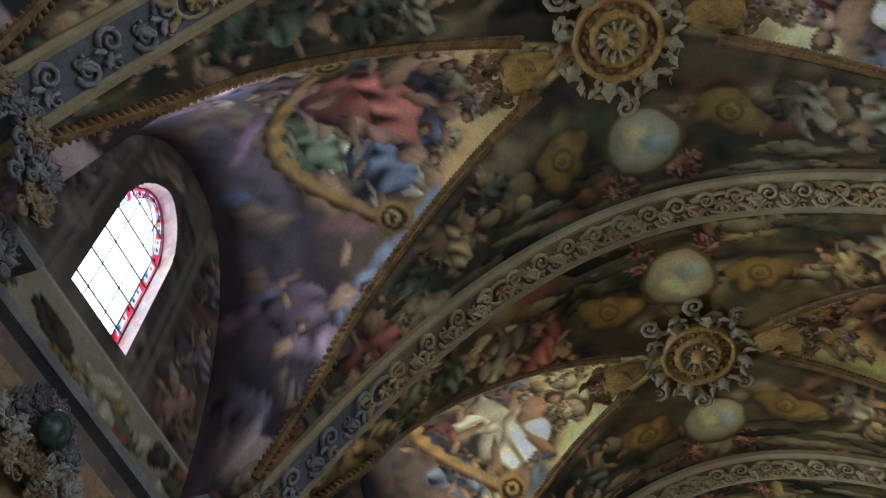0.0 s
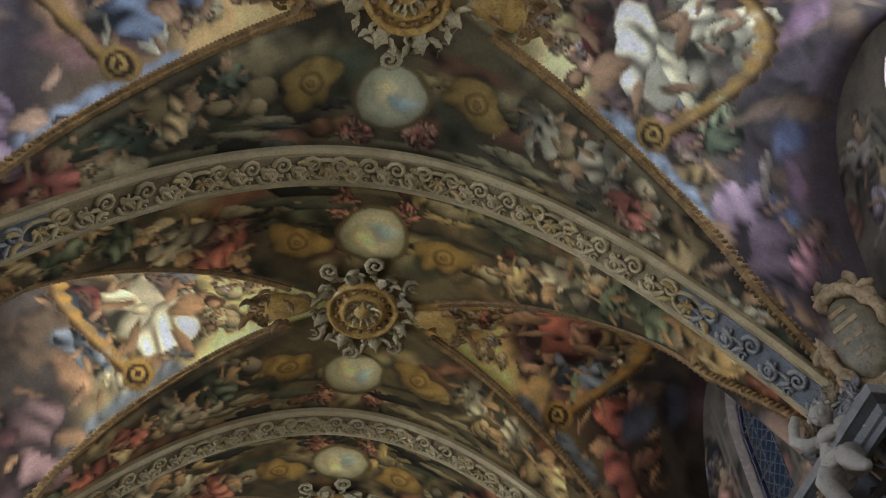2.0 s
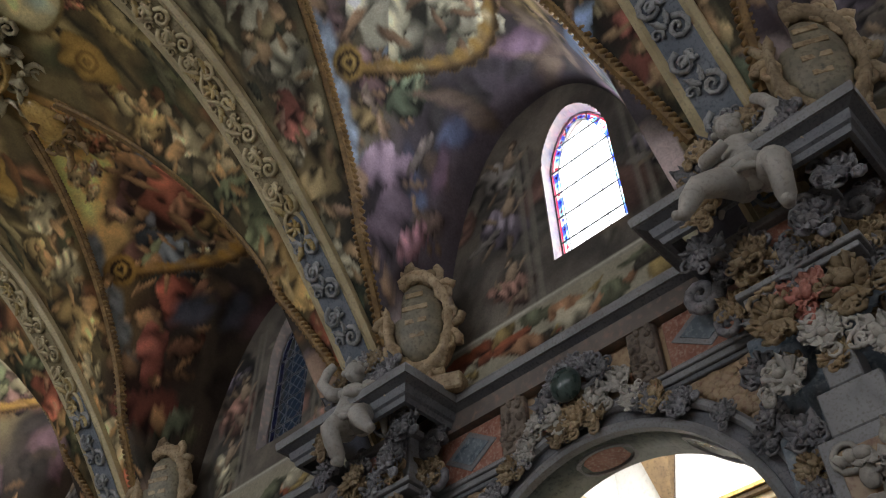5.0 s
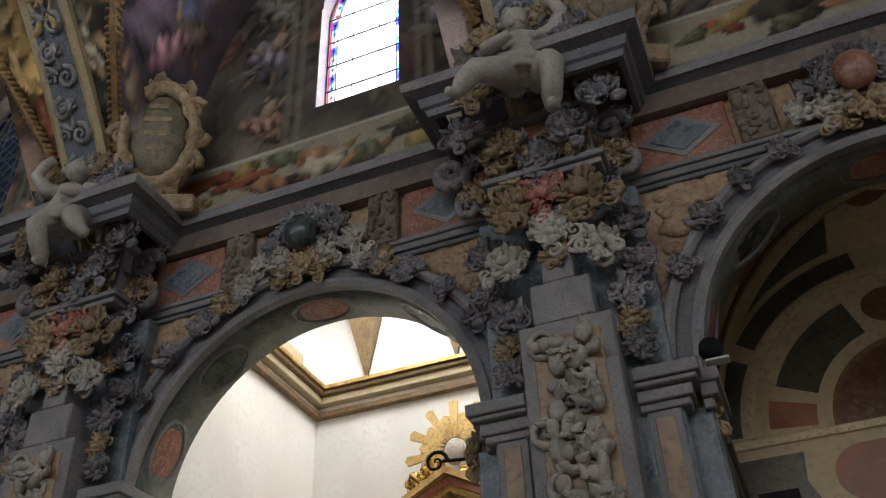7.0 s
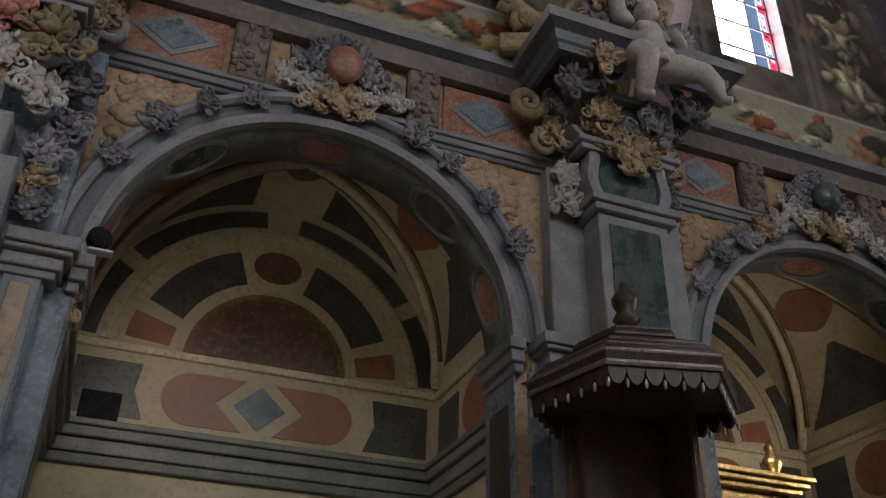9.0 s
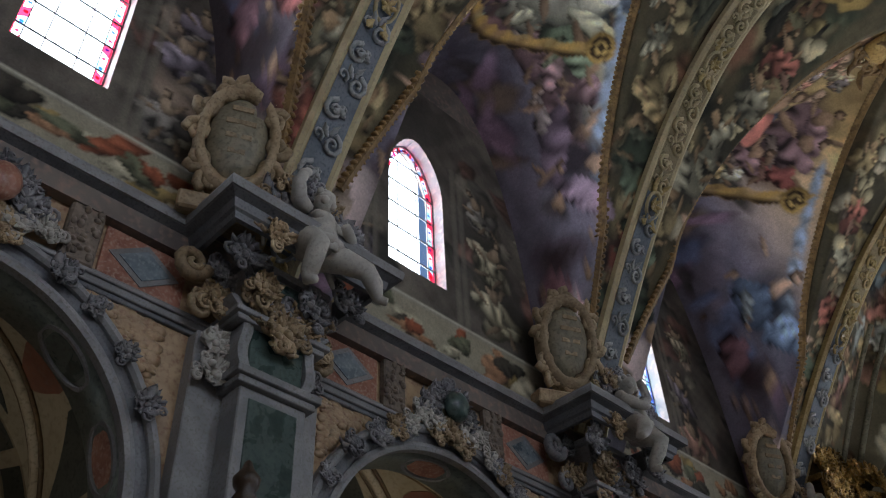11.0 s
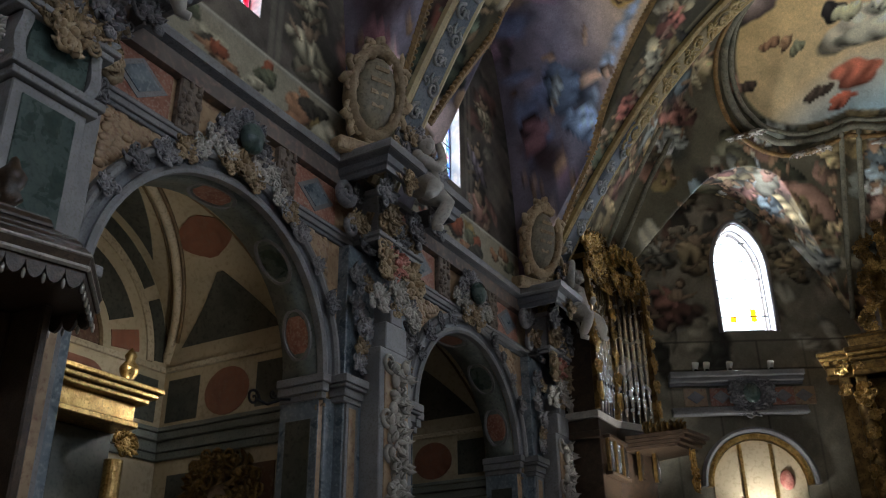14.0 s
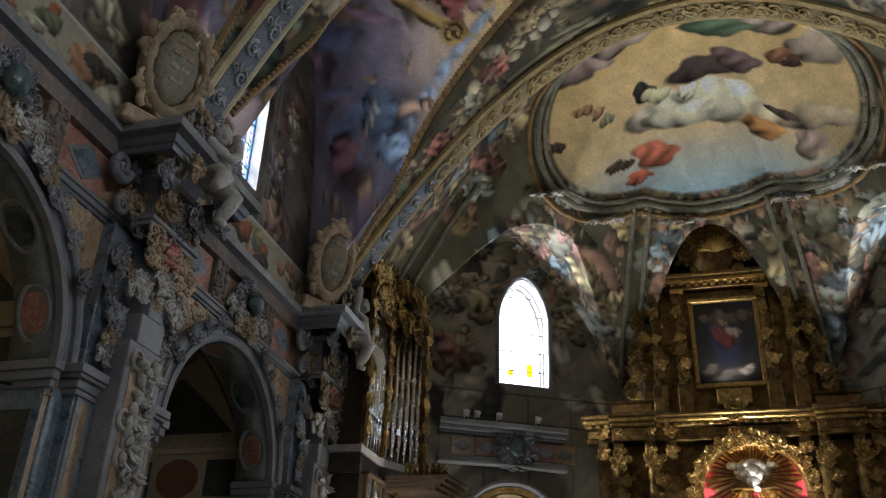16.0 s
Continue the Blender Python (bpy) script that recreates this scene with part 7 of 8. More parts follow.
def organ():
    t = thing("pipe_organ", "carved and gilded pipe organ with tin pipes", "organ")
    corners = [(-5.6, 15.35), (-4.72, 15.35), (-4.72, 16.3), (-4.25, 17.2), (-5.2, 17.2)]

    def slab(z0, z1, grow, mt, label=""):
        bm = bmesh.new()
        cx, cy = -5.1, 16.3
        lo = [bm.verts.new((cx + (x - cx) * grow, cy + (y - cy) * grow, z0)) for x, y in corners]
        hi = [bm.verts.new((cx + (x - cx) * grow, cy + (y - cy) * grow, z1)) for x, y in corners]
        n_ = len(corners)
        bm.faces.new(lo[::-1])
        bm.faces.new(hi)
        for q in range(n_):
            bm.faces.new((lo[q], lo[(q + 1) % n_], hi[(q + 1) % n_], hi[q]))
        bmesh.ops.bevel(bm, geom=bm.edges[:], offset=0.012, segments=1, affect="EDGES")
        part("case_section", bm, mt, t, label)

    slab(FLOOR, 5.6, 0.9, DARKWOOD, "dark walnut lower case")
    slab(5.6, 5.72, 1.04, DARKWOOD)
    slab(5.95, 6.08, 1.0, STUCCO, "pale moulded shelf")
    slab(6.08, 9.0, 0.82, DARKWOOD, "dark case behind the pipes")
    slab(5.72, 5.95, 0.93, DARKWOOD)
    slab(9.0, 9.12, 0.98, DARKGOLD, "gilded cornice")
    faces = (((-4.72, 15.4), (-4.72, 16.25), 6), ((-4.71, 16.36), (-4.28, 17.16), 6))
    for f, (p, q, cnt) in enumerate(faces):
        for k in range(cnt):
            u = (k + 0.5) / cnt
            x, y = mix(p[0], q[0], u), mix(p[1], q[1], u)
            top = 8.25 + 0.5 * math.sin(math.pi * u) + 0.1 * f
            r = 0.058
            bm = bmesh.new()
            lathe(bm, [(0.012, 6.09), (r, 6.55), (r, top), (r * 0.8, top), (r * 0.8, top - 0.02)], 12, pose(x, y, 0))
            pp = part("pipe", bm, PIPE, t, "tin pipe", True)
            bm = bmesh.new()
            ellipsoid(bm, (x + r * 0.9, y - r * 0.35, 6.62), (0.02, 0.025, 0.05), 6, 4)
            part("pipe_mouth", bm, BLACK, pp)
    for (x, y) in ((-4.7, 15.34), (-4.69, 16.3), (-4.24, 17.2)):
        bm = bmesh.new()
        bevel_box(bm, (x - 0.05, y - 0.05, 6.08), (x + 0.05, y + 0.05, 8.95), 0.012)
        part("case_post", bm, DARKGOLD, t, "gilded post")
        for k in range(6):
            foliage(t, "gold", k, (x + 0.04, y - 0.02, 6.4 + 0.45 * k), 0.24, k * 1.7, 1.5, "", "gilded_carving")
    for f, (p, q, cnt) in enumerate(faces):
        for k in range(7):
            u = k / 6
            foliage(t, "gold" if k % 2 else "dark", k, (mix(p[0], q[0], u) + 0.04, mix(p[1], q[1], u), 8.85 - 0.2 * math.sin(math.pi * u) ** 2 + 0.16 * (k % 2)), 0.36, k * 1.1, 1.2, "", "gilded_carving")
        for k in range(5):
            u = (k + 0.5) / 5
            foliage(t, "gold", k, (mix(p[0], q[0], u) - 0.05, mix(p[1], q[1], u), 9.25 + 0.25 * math.sin(math.pi * u)), 0.42, k * 0.8, 1.1, "", "crest_carving")
    for k in range(4):
        foliage(t, ("gold", "dark")[k % 2], k, (-4.75, 16.0 + 0.28 * k, 9.55 + 0.12 * (k % 2)), 0.4, k, 1.2, "", "crest_carving")
    # gilded balcony front below
    for k in range(5):
        y = 15.45 + 0.35 * k
        bm = bmesh.new()
        x = -4.66 if k < 3 else -4.66 + 0.18 * (k - 2)
        bevel_box(bm, (x, y - 0.03, 5.0), (x + 0.06, y + 0.03, 5.6), 0.008)
        part("balcony_post", bm, GOLD, t, "gilt post")
        bm = bmesh.new()
        for q in range(4):
            tube(bm, [(x + 0.02, y + 0.08 + 0.06 * q, 5.04), (x + 0.02, y + 0.08 + 0.06 * q, 5.56)], 0.016, 6)
        part("small_pipes", bm, PIPE, t, "row of small tin pipes")
    for z in (4.95, 5.58):
        bm = bmesh.new()
        bevel_box(bm, (-4.7, 15.4, z), (-4.56, 16.35, z + 0.06), 0.01)
        part("balcony_rail", bm, DARKWOOD, t)
    return t


organ()
# dark carved canopy projecting below the organ
t = thing("carved_canopy", "dark carved wooden canopy projecting beside the organ", "canopy")
for k in range(4):
    bm = bmesh.new()
    g = 0.2 * k
    vs = [bm.verts.new(p) for p in ((-4.6, 16.3, 5.5 + 0.07 * k), (-3.75 + 0.08 * k, 16.55, 5.55 + 0.07 * k), (-3.6 + 0.08 * k, 17.4, 5.55 + 0.07 * k), (-4.5, 17.5, 5.5 + 0.07 * k))]
    vs2 = [bm.verts.new(v.co + Vector((0, 0, 0.06))) for v in vs]
    bm.faces.new(vs[::-1])
    bm.faces.new(vs2)
    for q in range(4):
        bm.faces.new((vs[q], vs[(q + 1) % 4], vs2[(q + 1) % 4], vs2[q]))
    part("tier", bm, DARKWOOD, t)
for k in range(7):
    ob = foliage(t, "dark", k, (-4.3 + 0.1 * k, 16.5 + 0.05 * k, 5.9), 0.3, k, 1.0, "", "carving")
for k in range(3):
    foliage(t, "gold", k, (-3.62, 16.9, 5.35 - 0.22 * k), 0.3, k, 1.3, "", "gilded_carving")


def high_altar():
    t = thing("high_altar", "tall carved and gilded altarpiece with a lit niche and dark painting", "altarpiece")
    c, yf = 1.45, 19.0

    def slab(x0, x1, z0, z1, y0, mt=DARKGOLD, label="", name="panel", b=0.02):
        bm = bmesh.new()
        bevel_box(bm, (x0, y0, z0), (x1, 19.74, z1), b)
        return part(name, bm, mt, t, label)

    slab(-1.2, 4.1, FLOOR, 7.1, 19.35, DARKGOLD, "darkened gilded backing")
    slab(-0.2, 3.1, 7.5, 10.4, 19.3, DARKGOLD, "darkened attic backing")
    for k, (z0, z1, d) in enumerate(((6.98, 7.08, 0.05), (7.08, 7.26, 0.0), (7.26, 7.34, 0.1), (7.34, 7.42, 0.18), (7.42, 7.5, 0.25))):
        slab(-1.35 - d * 0.4, 4.25 + d * 0.4, z0, z1, 19.12 - d, DARKGOLD if k != 3 else GOLD, "", "entablature_moulding")
        for x in (-0.45, 3.35):
            slab(x - 0.4 - d * 0.3, x + 0.4 + d * 0.3, z0, z1, 18.98 - d, DARKGOLD if k != 3 else GOLD, "", "entablature_moulding")
    for k in range(34):
        bm = bmesh.new()
        x = -1.3 + 5.5 * k / 33
        bevel_box(bm, (x - 0.04, 18.98, 7.26), (x + 0.04, 19.1, 7.34), 0.01)
        part("dentil", bm, GOLD, t)
    for x in (-1.05, -0.75, -0.15, 0.25, 2.7, 3.05, 3.65, 3.95):
        slab(x - 0.1, x + 0.1, 6.65, 7.0, 19.05, DARKGOLD, "", "bracket")
        for z in (6.75, 7.15):
            foliage_y(t, "gold", int(x * 7) % 3, (x, 19.03, z), 0.24)
    for x in (-0.75, -0.1, 3.0, 3.65):
        bm = bmesh.new()
        lathe(bm, [(0.16 + 0.02 * math.sin(q * 1.9), 2.5 + 4.1 * q / 40) for q in range(41)], 14, pose(x, 19.12, 0))
        part("column", bm, DARKGOLD, t, "gilded spiral column", True)
        for k in range(12):
            a = k * 1.4
            foliage_y(t, "gold", k, (x + 0.12 * math.sin(a), 18.99, 6.55 - 0.34 * k), 0.24)
        foliage_y(t, "gold", 1, (x, 18.96, 6.55), 0.36)
    # attic with the painting
    for k, (z0, z1, d) in enumerate(((10.2, 10.32, 0.0), (10.32, 10.42, 0.1), (10.42, 10.52, 0.18))):
        slab(-0.12 - d, 3.0 + d, z0, z1, 19.1 - d, (DARKGOLD, GOLD)[k % 2], "", "attic_cornice")
    for k in range(20):
        bm = bmesh.new()
        x = -0.1 + 3.1 * k / 19
        bevel_box(bm, (x - 0.04, 18.98, 10.24), (x + 0.04, 19.1, 10.31), 0.01)
        part("dentil", bm, GOLD, t)
    for x in (0.14, 0.62, 2.3, 2.78):
        bm = bmesh.new()
        lathe(bm, [(0.11 + 0.02 * math.sin(q * 2.4), 8.1 + 2.0 * q / 30) for q in range(31)], 12, pose(x, 19.12, 0))
        part("attic_column", bm, DARKGOLD, t, "gilded spiral column", True)
        for k in range(7):
            foliage_y(t, "gold" if k % 2 else "dark", k, (x + 0.06 * math.sin(k * 2.0), 19.0, 8.25 + 0.28 * k), 0.22)
        slab(x - 0.15, x + 0.15, 7.5, 8.1, 19.0, DARKGOLD, "", "plinth")
        slab(x - 0.14, x + 0.14, 10.08, 10.2, 19.0, GOLD, "", "capital")
    for s in (-1, 1):
        for k in range(14):
            foliage_y(t, "gold" if k % 3 == 0 else "dark", k, (c + s * (1.58 + 0.09 * math.sin(k * 1.2) + 0.02 * (13 - k)), 19.15 - 0.04 * (k % 2), 7.9 + 0.14 * k), 0.28)
    for x0, x1 in ((-0.85, -0.05), (2.98, 3.78)):
        slab(x0, x1, 7.5, 7.76, 19.05, DARKGOLD, "low gilded plinth beside the attic", "plinth")
        slab(x0 - 0.04, x1 + 0.04, 7.76, 7.81, 19.0, DARKGOLD, "", "plinth_moulding")
    fx0, fx1, fz0, fz1 = 0.92, 2.1, 8.12, 9.87
    for a, b, e, f_ in ((fx0 - 0.1, fx1 + 0.1, fz1, fz1 + 0.1), (fx0 - 0.1, fx1 + 0.1, fz0 - 0.1, fz0), (fx0 - 0.1, fx0, fz0, fz1), (fx1, fx1 + 0.1, fz0, fz1)):
        slab(a, b, e, f_, 19.08, GOLD, "gilded frame", "picture_frame", 0.02)
    me = picture((fx1 - fx0), (fz1 - fz0))
    ob = new("painting", me)
    ob.parent = t
    ob.matrix_local = pose(fx0, 19.17, fz0)
    tagged(ob, "dark oil painting with pale rounded shapes")
    slab(1.2, 1.86, 7.66, 7.98, 19.02, GOLD, "lit gilded panel below the painting", "lit_panel")
    foliage_y(t, "gold", 2, (c + 0.05, 19.0, 7.52), 0.46)
    # crest with shell
    for k in range(15):
        a = math.pi * k / 14
        foliage_y(t, "dark" if k % 3 else "gold", k, (c - 0.02 + 0.56 * math.cos(a), 19.05, 10.85 + 0.98 * math.sin(a)), 0.36)
    slab(c - 0.5, c + 0.6, 10.5, 10.75, 19.1, DARKGOLD, "", "crest_base")
    bm = bmesh.new()
    lathe(bm, [(0.0, 0.16), (0.3, 0.12), (0.46, 0.05), (0.5, 0.0), (0.0, 0.0)], 20, pose(c - 0.02, 19.1, 11.15, 90, 0, 0) @ Matrix.Diagonal((1.05, 1.45, 1, 1)))
    part("crest_boss", bm, DARKGOLD, t, "", True)
    for k in range(11):
        bm = bmesh.new()
        a = math.pi * (0.05 + 0.9 * k / 10)
        tube(bm, [(c + 0.05, 18.92, 10.95), (c + 0.05 + 0.2 * math.cos(a), 18.9, 10.97 + 0.22 * math.sin(a)), (c + 0.05 + 0.36 * math.cos(a), 18.95, 10.98 + 0.4 * math.sin(a))], [0.02, 0.04, 0.06], 7)
        part("shell_rib", bm, GOLD, t, "bright gilded shell", True)
    # niche: red ground with gilt rays, a silver cloud at its head
    nx, nz, nr = 1.69, 5.98, 0.92
    bm = bmesh.new()
    vs = [bm.verts.new((nx + nr * math.cos(math.pi * q / 30), 19.32, nz + nr * math.sin(math.pi * q / 30))) for q in range(31)]
    vs += [bm.verts.new((nx - nr, 19.32, 3.0)), bm.verts.new((nx + nr, 19.32, 3.0))]
    bm.faces.new(vs)
    ng = part("niche_ground", bm, NICHERED, t, "crimson niche ground")
    for k in range(43):
        a = math.pi * (-0.44 + 1.88 * k / 42)
        bm = bmesh.new()
        p0 = Vector((nx, 19.29, nz + 0.35))
        d = Vector((math.cos(a), 0, math.sin(a)))
        far = min(1.0 - 0.12 * (k % 3), 0.86 / max(0.2, abs(math.cos(a)))) if math.sin(a) < 0.2 else 0.56 + 0.28 * abs(math.cos(a))
        s_ = Vector((-d.z, 0, d.x)) * (0.035 if k % 2 else 0.02)
        vs = [bm.verts.new(p) for p in (p0 + d * 0.2 + s_ * 0.4, p0 + d * far + s_, p0 + d * far - s_, p0 + d * 0.2 - s_ * 0.4)]
        vs2 = [bm.verts.new(v.co + Vector((0, -0.02, 0))) for v in vs]
        bm.faces.new(vs2)
        for q in range(4):
            bm.faces.new((vs[q], vs[(q + 1) % 4], vs2[(q + 1) % 4], vs2[q]))
        part("ray", bm, GOLD, ng, "gilt ray")
    for k in range(12):
        bm = bmesh.new()
        a = k * 2 * math.pi / 12
        ellipsoid(bm, (nx + 0.24 * math.cos(a), 19.2, nz + 0.4 + 0.16 * math.sin(a)), (0.1, 0.07, 0.085), 9, 6)
        part("cloud", bm, SILVERTRIM, t, "silvered cloud", True)
    for dx, dz, q in ((0, 0.4, 0.16), (-0.12, 0.33, 0.12), (0.12, 0.33, 0.12), (0, 0.2, 0.14), (-0.36, 0.5, 0.1), (0.36, 0.5, 0.1), (0.05, 0.08, 0.1)):
        bm = bmesh.new()
        ellipsoid(bm, (nx + dx, 19.17, nz + dz), (q, 0.08, q * 0.8), 10, 7)
        part("cloud", bm, SILVERTRIM, t, "silvered cloud", True)
    for r0, mt, dd in ((nr, GOLD, 0.2), (nr + 0.12, DARKGOLD, 0.28)):
        bm = bmesh.new()
        fr = [(Vector((nx + r0 * math.cos(math.pi * q / 30), 19.36, nz + r0 * math.sin(math.pi * q / 30))), Vector((0, -1, 0)), Vector((math.cos(math.pi * q / 30), 0, math.sin(math.pi * q / 30)))) for q in range(31)]
        sweep(bm, fr, [(0, 0), (dd, 0), (dd + 0.02, 0.05), (dd, 0.1), (0, 0.1)])
        bmesh.ops.recalc_face_normals(bm, faces=bm.faces[:])
        part("niche_arch", bm, mt, t, "gilded niche arch")
    for k in range(13):
        a = math.pi * k / 12
        foliage_y(t, "gold", k, (nx + 1.08 * math.cos(a), 19.08, nz + 1.02 * math.sin(a)), 0.26)
    for k in range(5):
        foliage_y(t, "gold", k, (nx + 0.22 * (k - 2), 19.0, nz + 1.0 - 0.04 * (k - 2) ** 2), 0.36)
    slab(nx - nr, nx + nr, 4.2, 4.38, 18.85, GOLD, "gilded ledge in the niche", "niche_ledge")
    return t


def niche_statue(x, lean, phase, label):
    """A draped gilded statue: pleated robe, shoulders, plain rounded head, arms and halo, in one mesh."""
    bm = bmesh.new()
    prof = [(0.0, 0.27), (0.12, 0.25), (0.4, 0.22), (0.7, 0.2), (0.95, 0.18), (1.12, 0.2), (1.25, 0.19), (1.33, 0.1), (1.38, 0.06)]
    n, rings = 40, []
    for z, r in prof:
        ring = []
        for q in range(n):
            a = 2 * math.pi * q / n
            f = 1 + (0.13 if z < 1.1 else 0.04) * math.sin(9 * a + phase + 2.5 * z) + 0.07 * math.sin(4 * a - phase + 3 * z)
            ring.append(bm.verts.new((r * f * math.cos(a) + lean * z * 0.12, 0.72 * r * f * math.sin(a), z)))
        rings.append(ring)
    for a, b in zip(rings, rings[1:]):
        for q in range(n):
            bm.faces.new((a[q], a[(q + 1) % n], b[(q + 1) % n], b[q]))
    bm.faces.new(rings[0][::-1])
    bm.faces.new(rings[-1])
    top = lean * 0.17
    ellipsoid(bm, (top, -0.02, 1.48), (0.085, 0.09, 0.115), 12, 9)
    lathe(bm, [(0.2, 0.0), (0.21, 0.02), (0.1, 0.05), (0.0, 0.05)], 20, pose(top, 0.02, 1.6))
    for e in (-1, 1):
        tube(bm, [(top + e * 0.17, 0, 1.22), (top + e * 0.27, -0.06, 1.0), (top + e * 0.16 + lean * 0.1, -0.2, 0.98 + 0.1 * e * lean), (top + lean * 0.15, -0.24, 1.05)], [0.07, 0.07, 0.055, 0.04], 9)
    for q in range(5):
        tube(bm, [(top - 0.2 + 0.09 * q, -0.12, 1.15 - 0.05 * q), (top - 0.1 + 0.08 * q, -0.19, 0.8 - 0.06 * q), (top - 0.02 + 0.07 * q, -0.2, 0.3)], [0.02, 0.03, 0.015], 6)
    ob = finish("niche_statue", bm, GOLD, None, label, True)
    ob.matrix_world = pose(x, 19.06, 4.385)
    return tagged(ob, label, "statue", "statues in the altar niche")


niche_statue(1.3, 1, 0.4, "gilded robed statue with a halo in the altar niche")
niche_statue(2.16, -1, 2.1, "gilded robed statue leaning inward in the altar niche")



def foliage_y(parent, kind, k, place, size):
    """Carving on a face that looks towards -y."""
    ob = new("gilded_carving", FOLIAGE[kind, k % 3])
    ob.parent = parent
    tagged(ob, "", "", "", "stuff")
    ob.matrix_local = pose(*place, 0, 0, -90) @ Matrix.Rotation(k * 1.3, 4, "X") @ Matrix.Diagonal((size, size, size, 1))
    return ob


def picture(w, h):
    """A dark canvas with dim rounded shapes, as a painted sheet in the local x-z plane."""
    x, z = np.meshgrid(np.linspace(0, w, 70), np.linspace(0, h, 100), indexing="ij")
    rng = np.random.default_rng(3)
    cv = Canvas(x, z, (0.02, 0.018, 0.018), rng)
    for px, pz, a, b, col in ((0.5, 0.5, 0.3, 0.45, (0.03, 0.035, 0.06)), (0.48, 0.56, 0.16, 0.22, (0.12, 0.03, 0.03)), (0.5, 0.8, 0.2, 0.18, (0.09, 0.075, 0.05)), (0.47, 0.74, 0.06, 0.08, (0.2, 0.14, 0.1)), (0.62, 0.62, 0.1, 0.12, (0.24, 0.19, 0.15)), (0.2, 0.18, 0.15, 0.08, (0.1, 0.08, 0.06)), (0.5, 0.12, 0.3, 0.08, (0.07, 0.06, 0.05)), (0.8, 0.16, 0.16, 0.07, (0.26, 0.22, 0.19)), (0.2, 0.8, 0.12, 0.1, (0.1, 0.08, 0.06)), (0.82, 0.82, 0.12, 0.1, (0.09, 0.07, 0.05))):
        cv.blob(px * w, pz * h, a * w * 1.2, b * h * 0.75, 0.2, np.array(col), edge=0.4)
    ob = painted_grid("painting", x, np.zeros_like(x), z, np.clip(cv.c, 0.003, 0.8))
    me = ob.data
    me.flip_normals()
    bpy.data.objects.remove(ob)
    return me


NICHERED = mottled("crimson_cloth", (0.3, 0.02, 0.03), (0.42, 0.05, 0.06), 5.0, 0.6, 0.1, 30)
high_altar()

# ---- pulpit canopy on the green pier ----
t = thing("pulpit_canopy", "carved dark wooden pulpit canopy with silvered scallops and finial", "pulpit canopy", pose(-4.9, 4.08, 0))
tiers = ((4.42, 4.52, 0.78, 0.8), (4.52, 4.6, 0.8, 0.74), (4.6, 4.66, 0.72, 0.68), (4.66, 4.8, 0.66, 0.42), (4.8, 4.86, 0.44, 0.42), (4.86, 4.95, 0.4, 0.16))
for z0, z1, r0, r1 in tiers:
    bm = bmesh.new()
    lathe(bm, [(0.0, z0), (r0, z0), (r0, z0 + 0.02), (r1, z1), (0.0, z1)], 6, Matrix.Rotation(radians(15), 4, "Z"))
    part("tier", bm, DARKWOOD, t, "stepped walnut tier")
bm = bmesh.new()
lathe(bm, [(0.0, 4.9), (0.1, 4.93), (0.05, 5.0), (0.07, 5.05), (0.11, 5.1), (0.07, 5.17), (0.1, 5.22), (0.11, 5.28), (0.05, 5.36), (0.03, 5.42), (0.0, 5.45)], 14)
part("finial", bm, DARKWOOD, t, "turned wooden finial", True)
for s in range(6):
    a0, a1 = radians(15 + 60 * s), radians(75 + 60 * s)
    p0, p1 = Vector((0.77 * math.cos(a0), 0.77 * math.sin(a0), 0)), Vector((0.77 * math.cos(a1), 0.77 * math.sin(a1), 0))
    for k in range(6):
        c = p0.lerp(p1, (k + 0.5) / 6)
        bm = bmesh.new()
        n_ = (p1 - p0).normalized()
        out = Vector((n_.y, -n_.x, 0))
        w = (p1 - p0).length / 12
        front = [bm.verts.new(c + n_ * w * math.cos(math.pi * q / 8) + Vector((0, 0, 4.42 - 0.13 * math.sin(math.pi * q / 8)))) for q in range(9)]
        rear = [bm.verts.new(v.co - out * 0.03) for v in front]
        bm.faces.new(front)
        bm.faces.new(rear[::-1])
        for q in range(8):
            bm.faces.new((front[q], front[q + 1], rear[q + 1], rear[q]))
        sc = part("scallop", bm, DARKWOOD, t)
        bm = bmesh.new()
        ellipsoid(bm, c + n_ * w + Vector((0, 0, 4.3)), (0.014, 0.014, 0.04), 6, 4)
        part("tassel", bm, SILVERTRIM, sc, "silver tassel", True)
    bm = bmesh.new()
    tube(bm, [p0 * 1.02 + Vector((0, 0, 4.44)), p1 * 1.02 + Vector((0, 0, 4.44))], 0.022, 6)
    part("trim", bm, SILVERTRIM, t, "silvered beading")
    bm = bmesh.new()
    tube(bm, [p0 * 1.03 + Vector((0, 0, 4.53)), p1 * 1.03 + Vector((0, 0, 4.53))], 0.015, 6)
    part("trim", bm, SILVERTRIM, t)
bm = bmesh.new()
bevel_box(bm, (-0.4, -0.28, 2.6), (-0.3, 0.42, 4.42), 0.015)
part("backboard", bm, DARKWOOD, t, "dark backboard")
bm = bmesh.new()
bevel_box(bm, (-0.42, 0.42, 2.6), (0.05, 0.5, 4.42), 0.015)
part("side_board", bm, DARKWOOD, t)

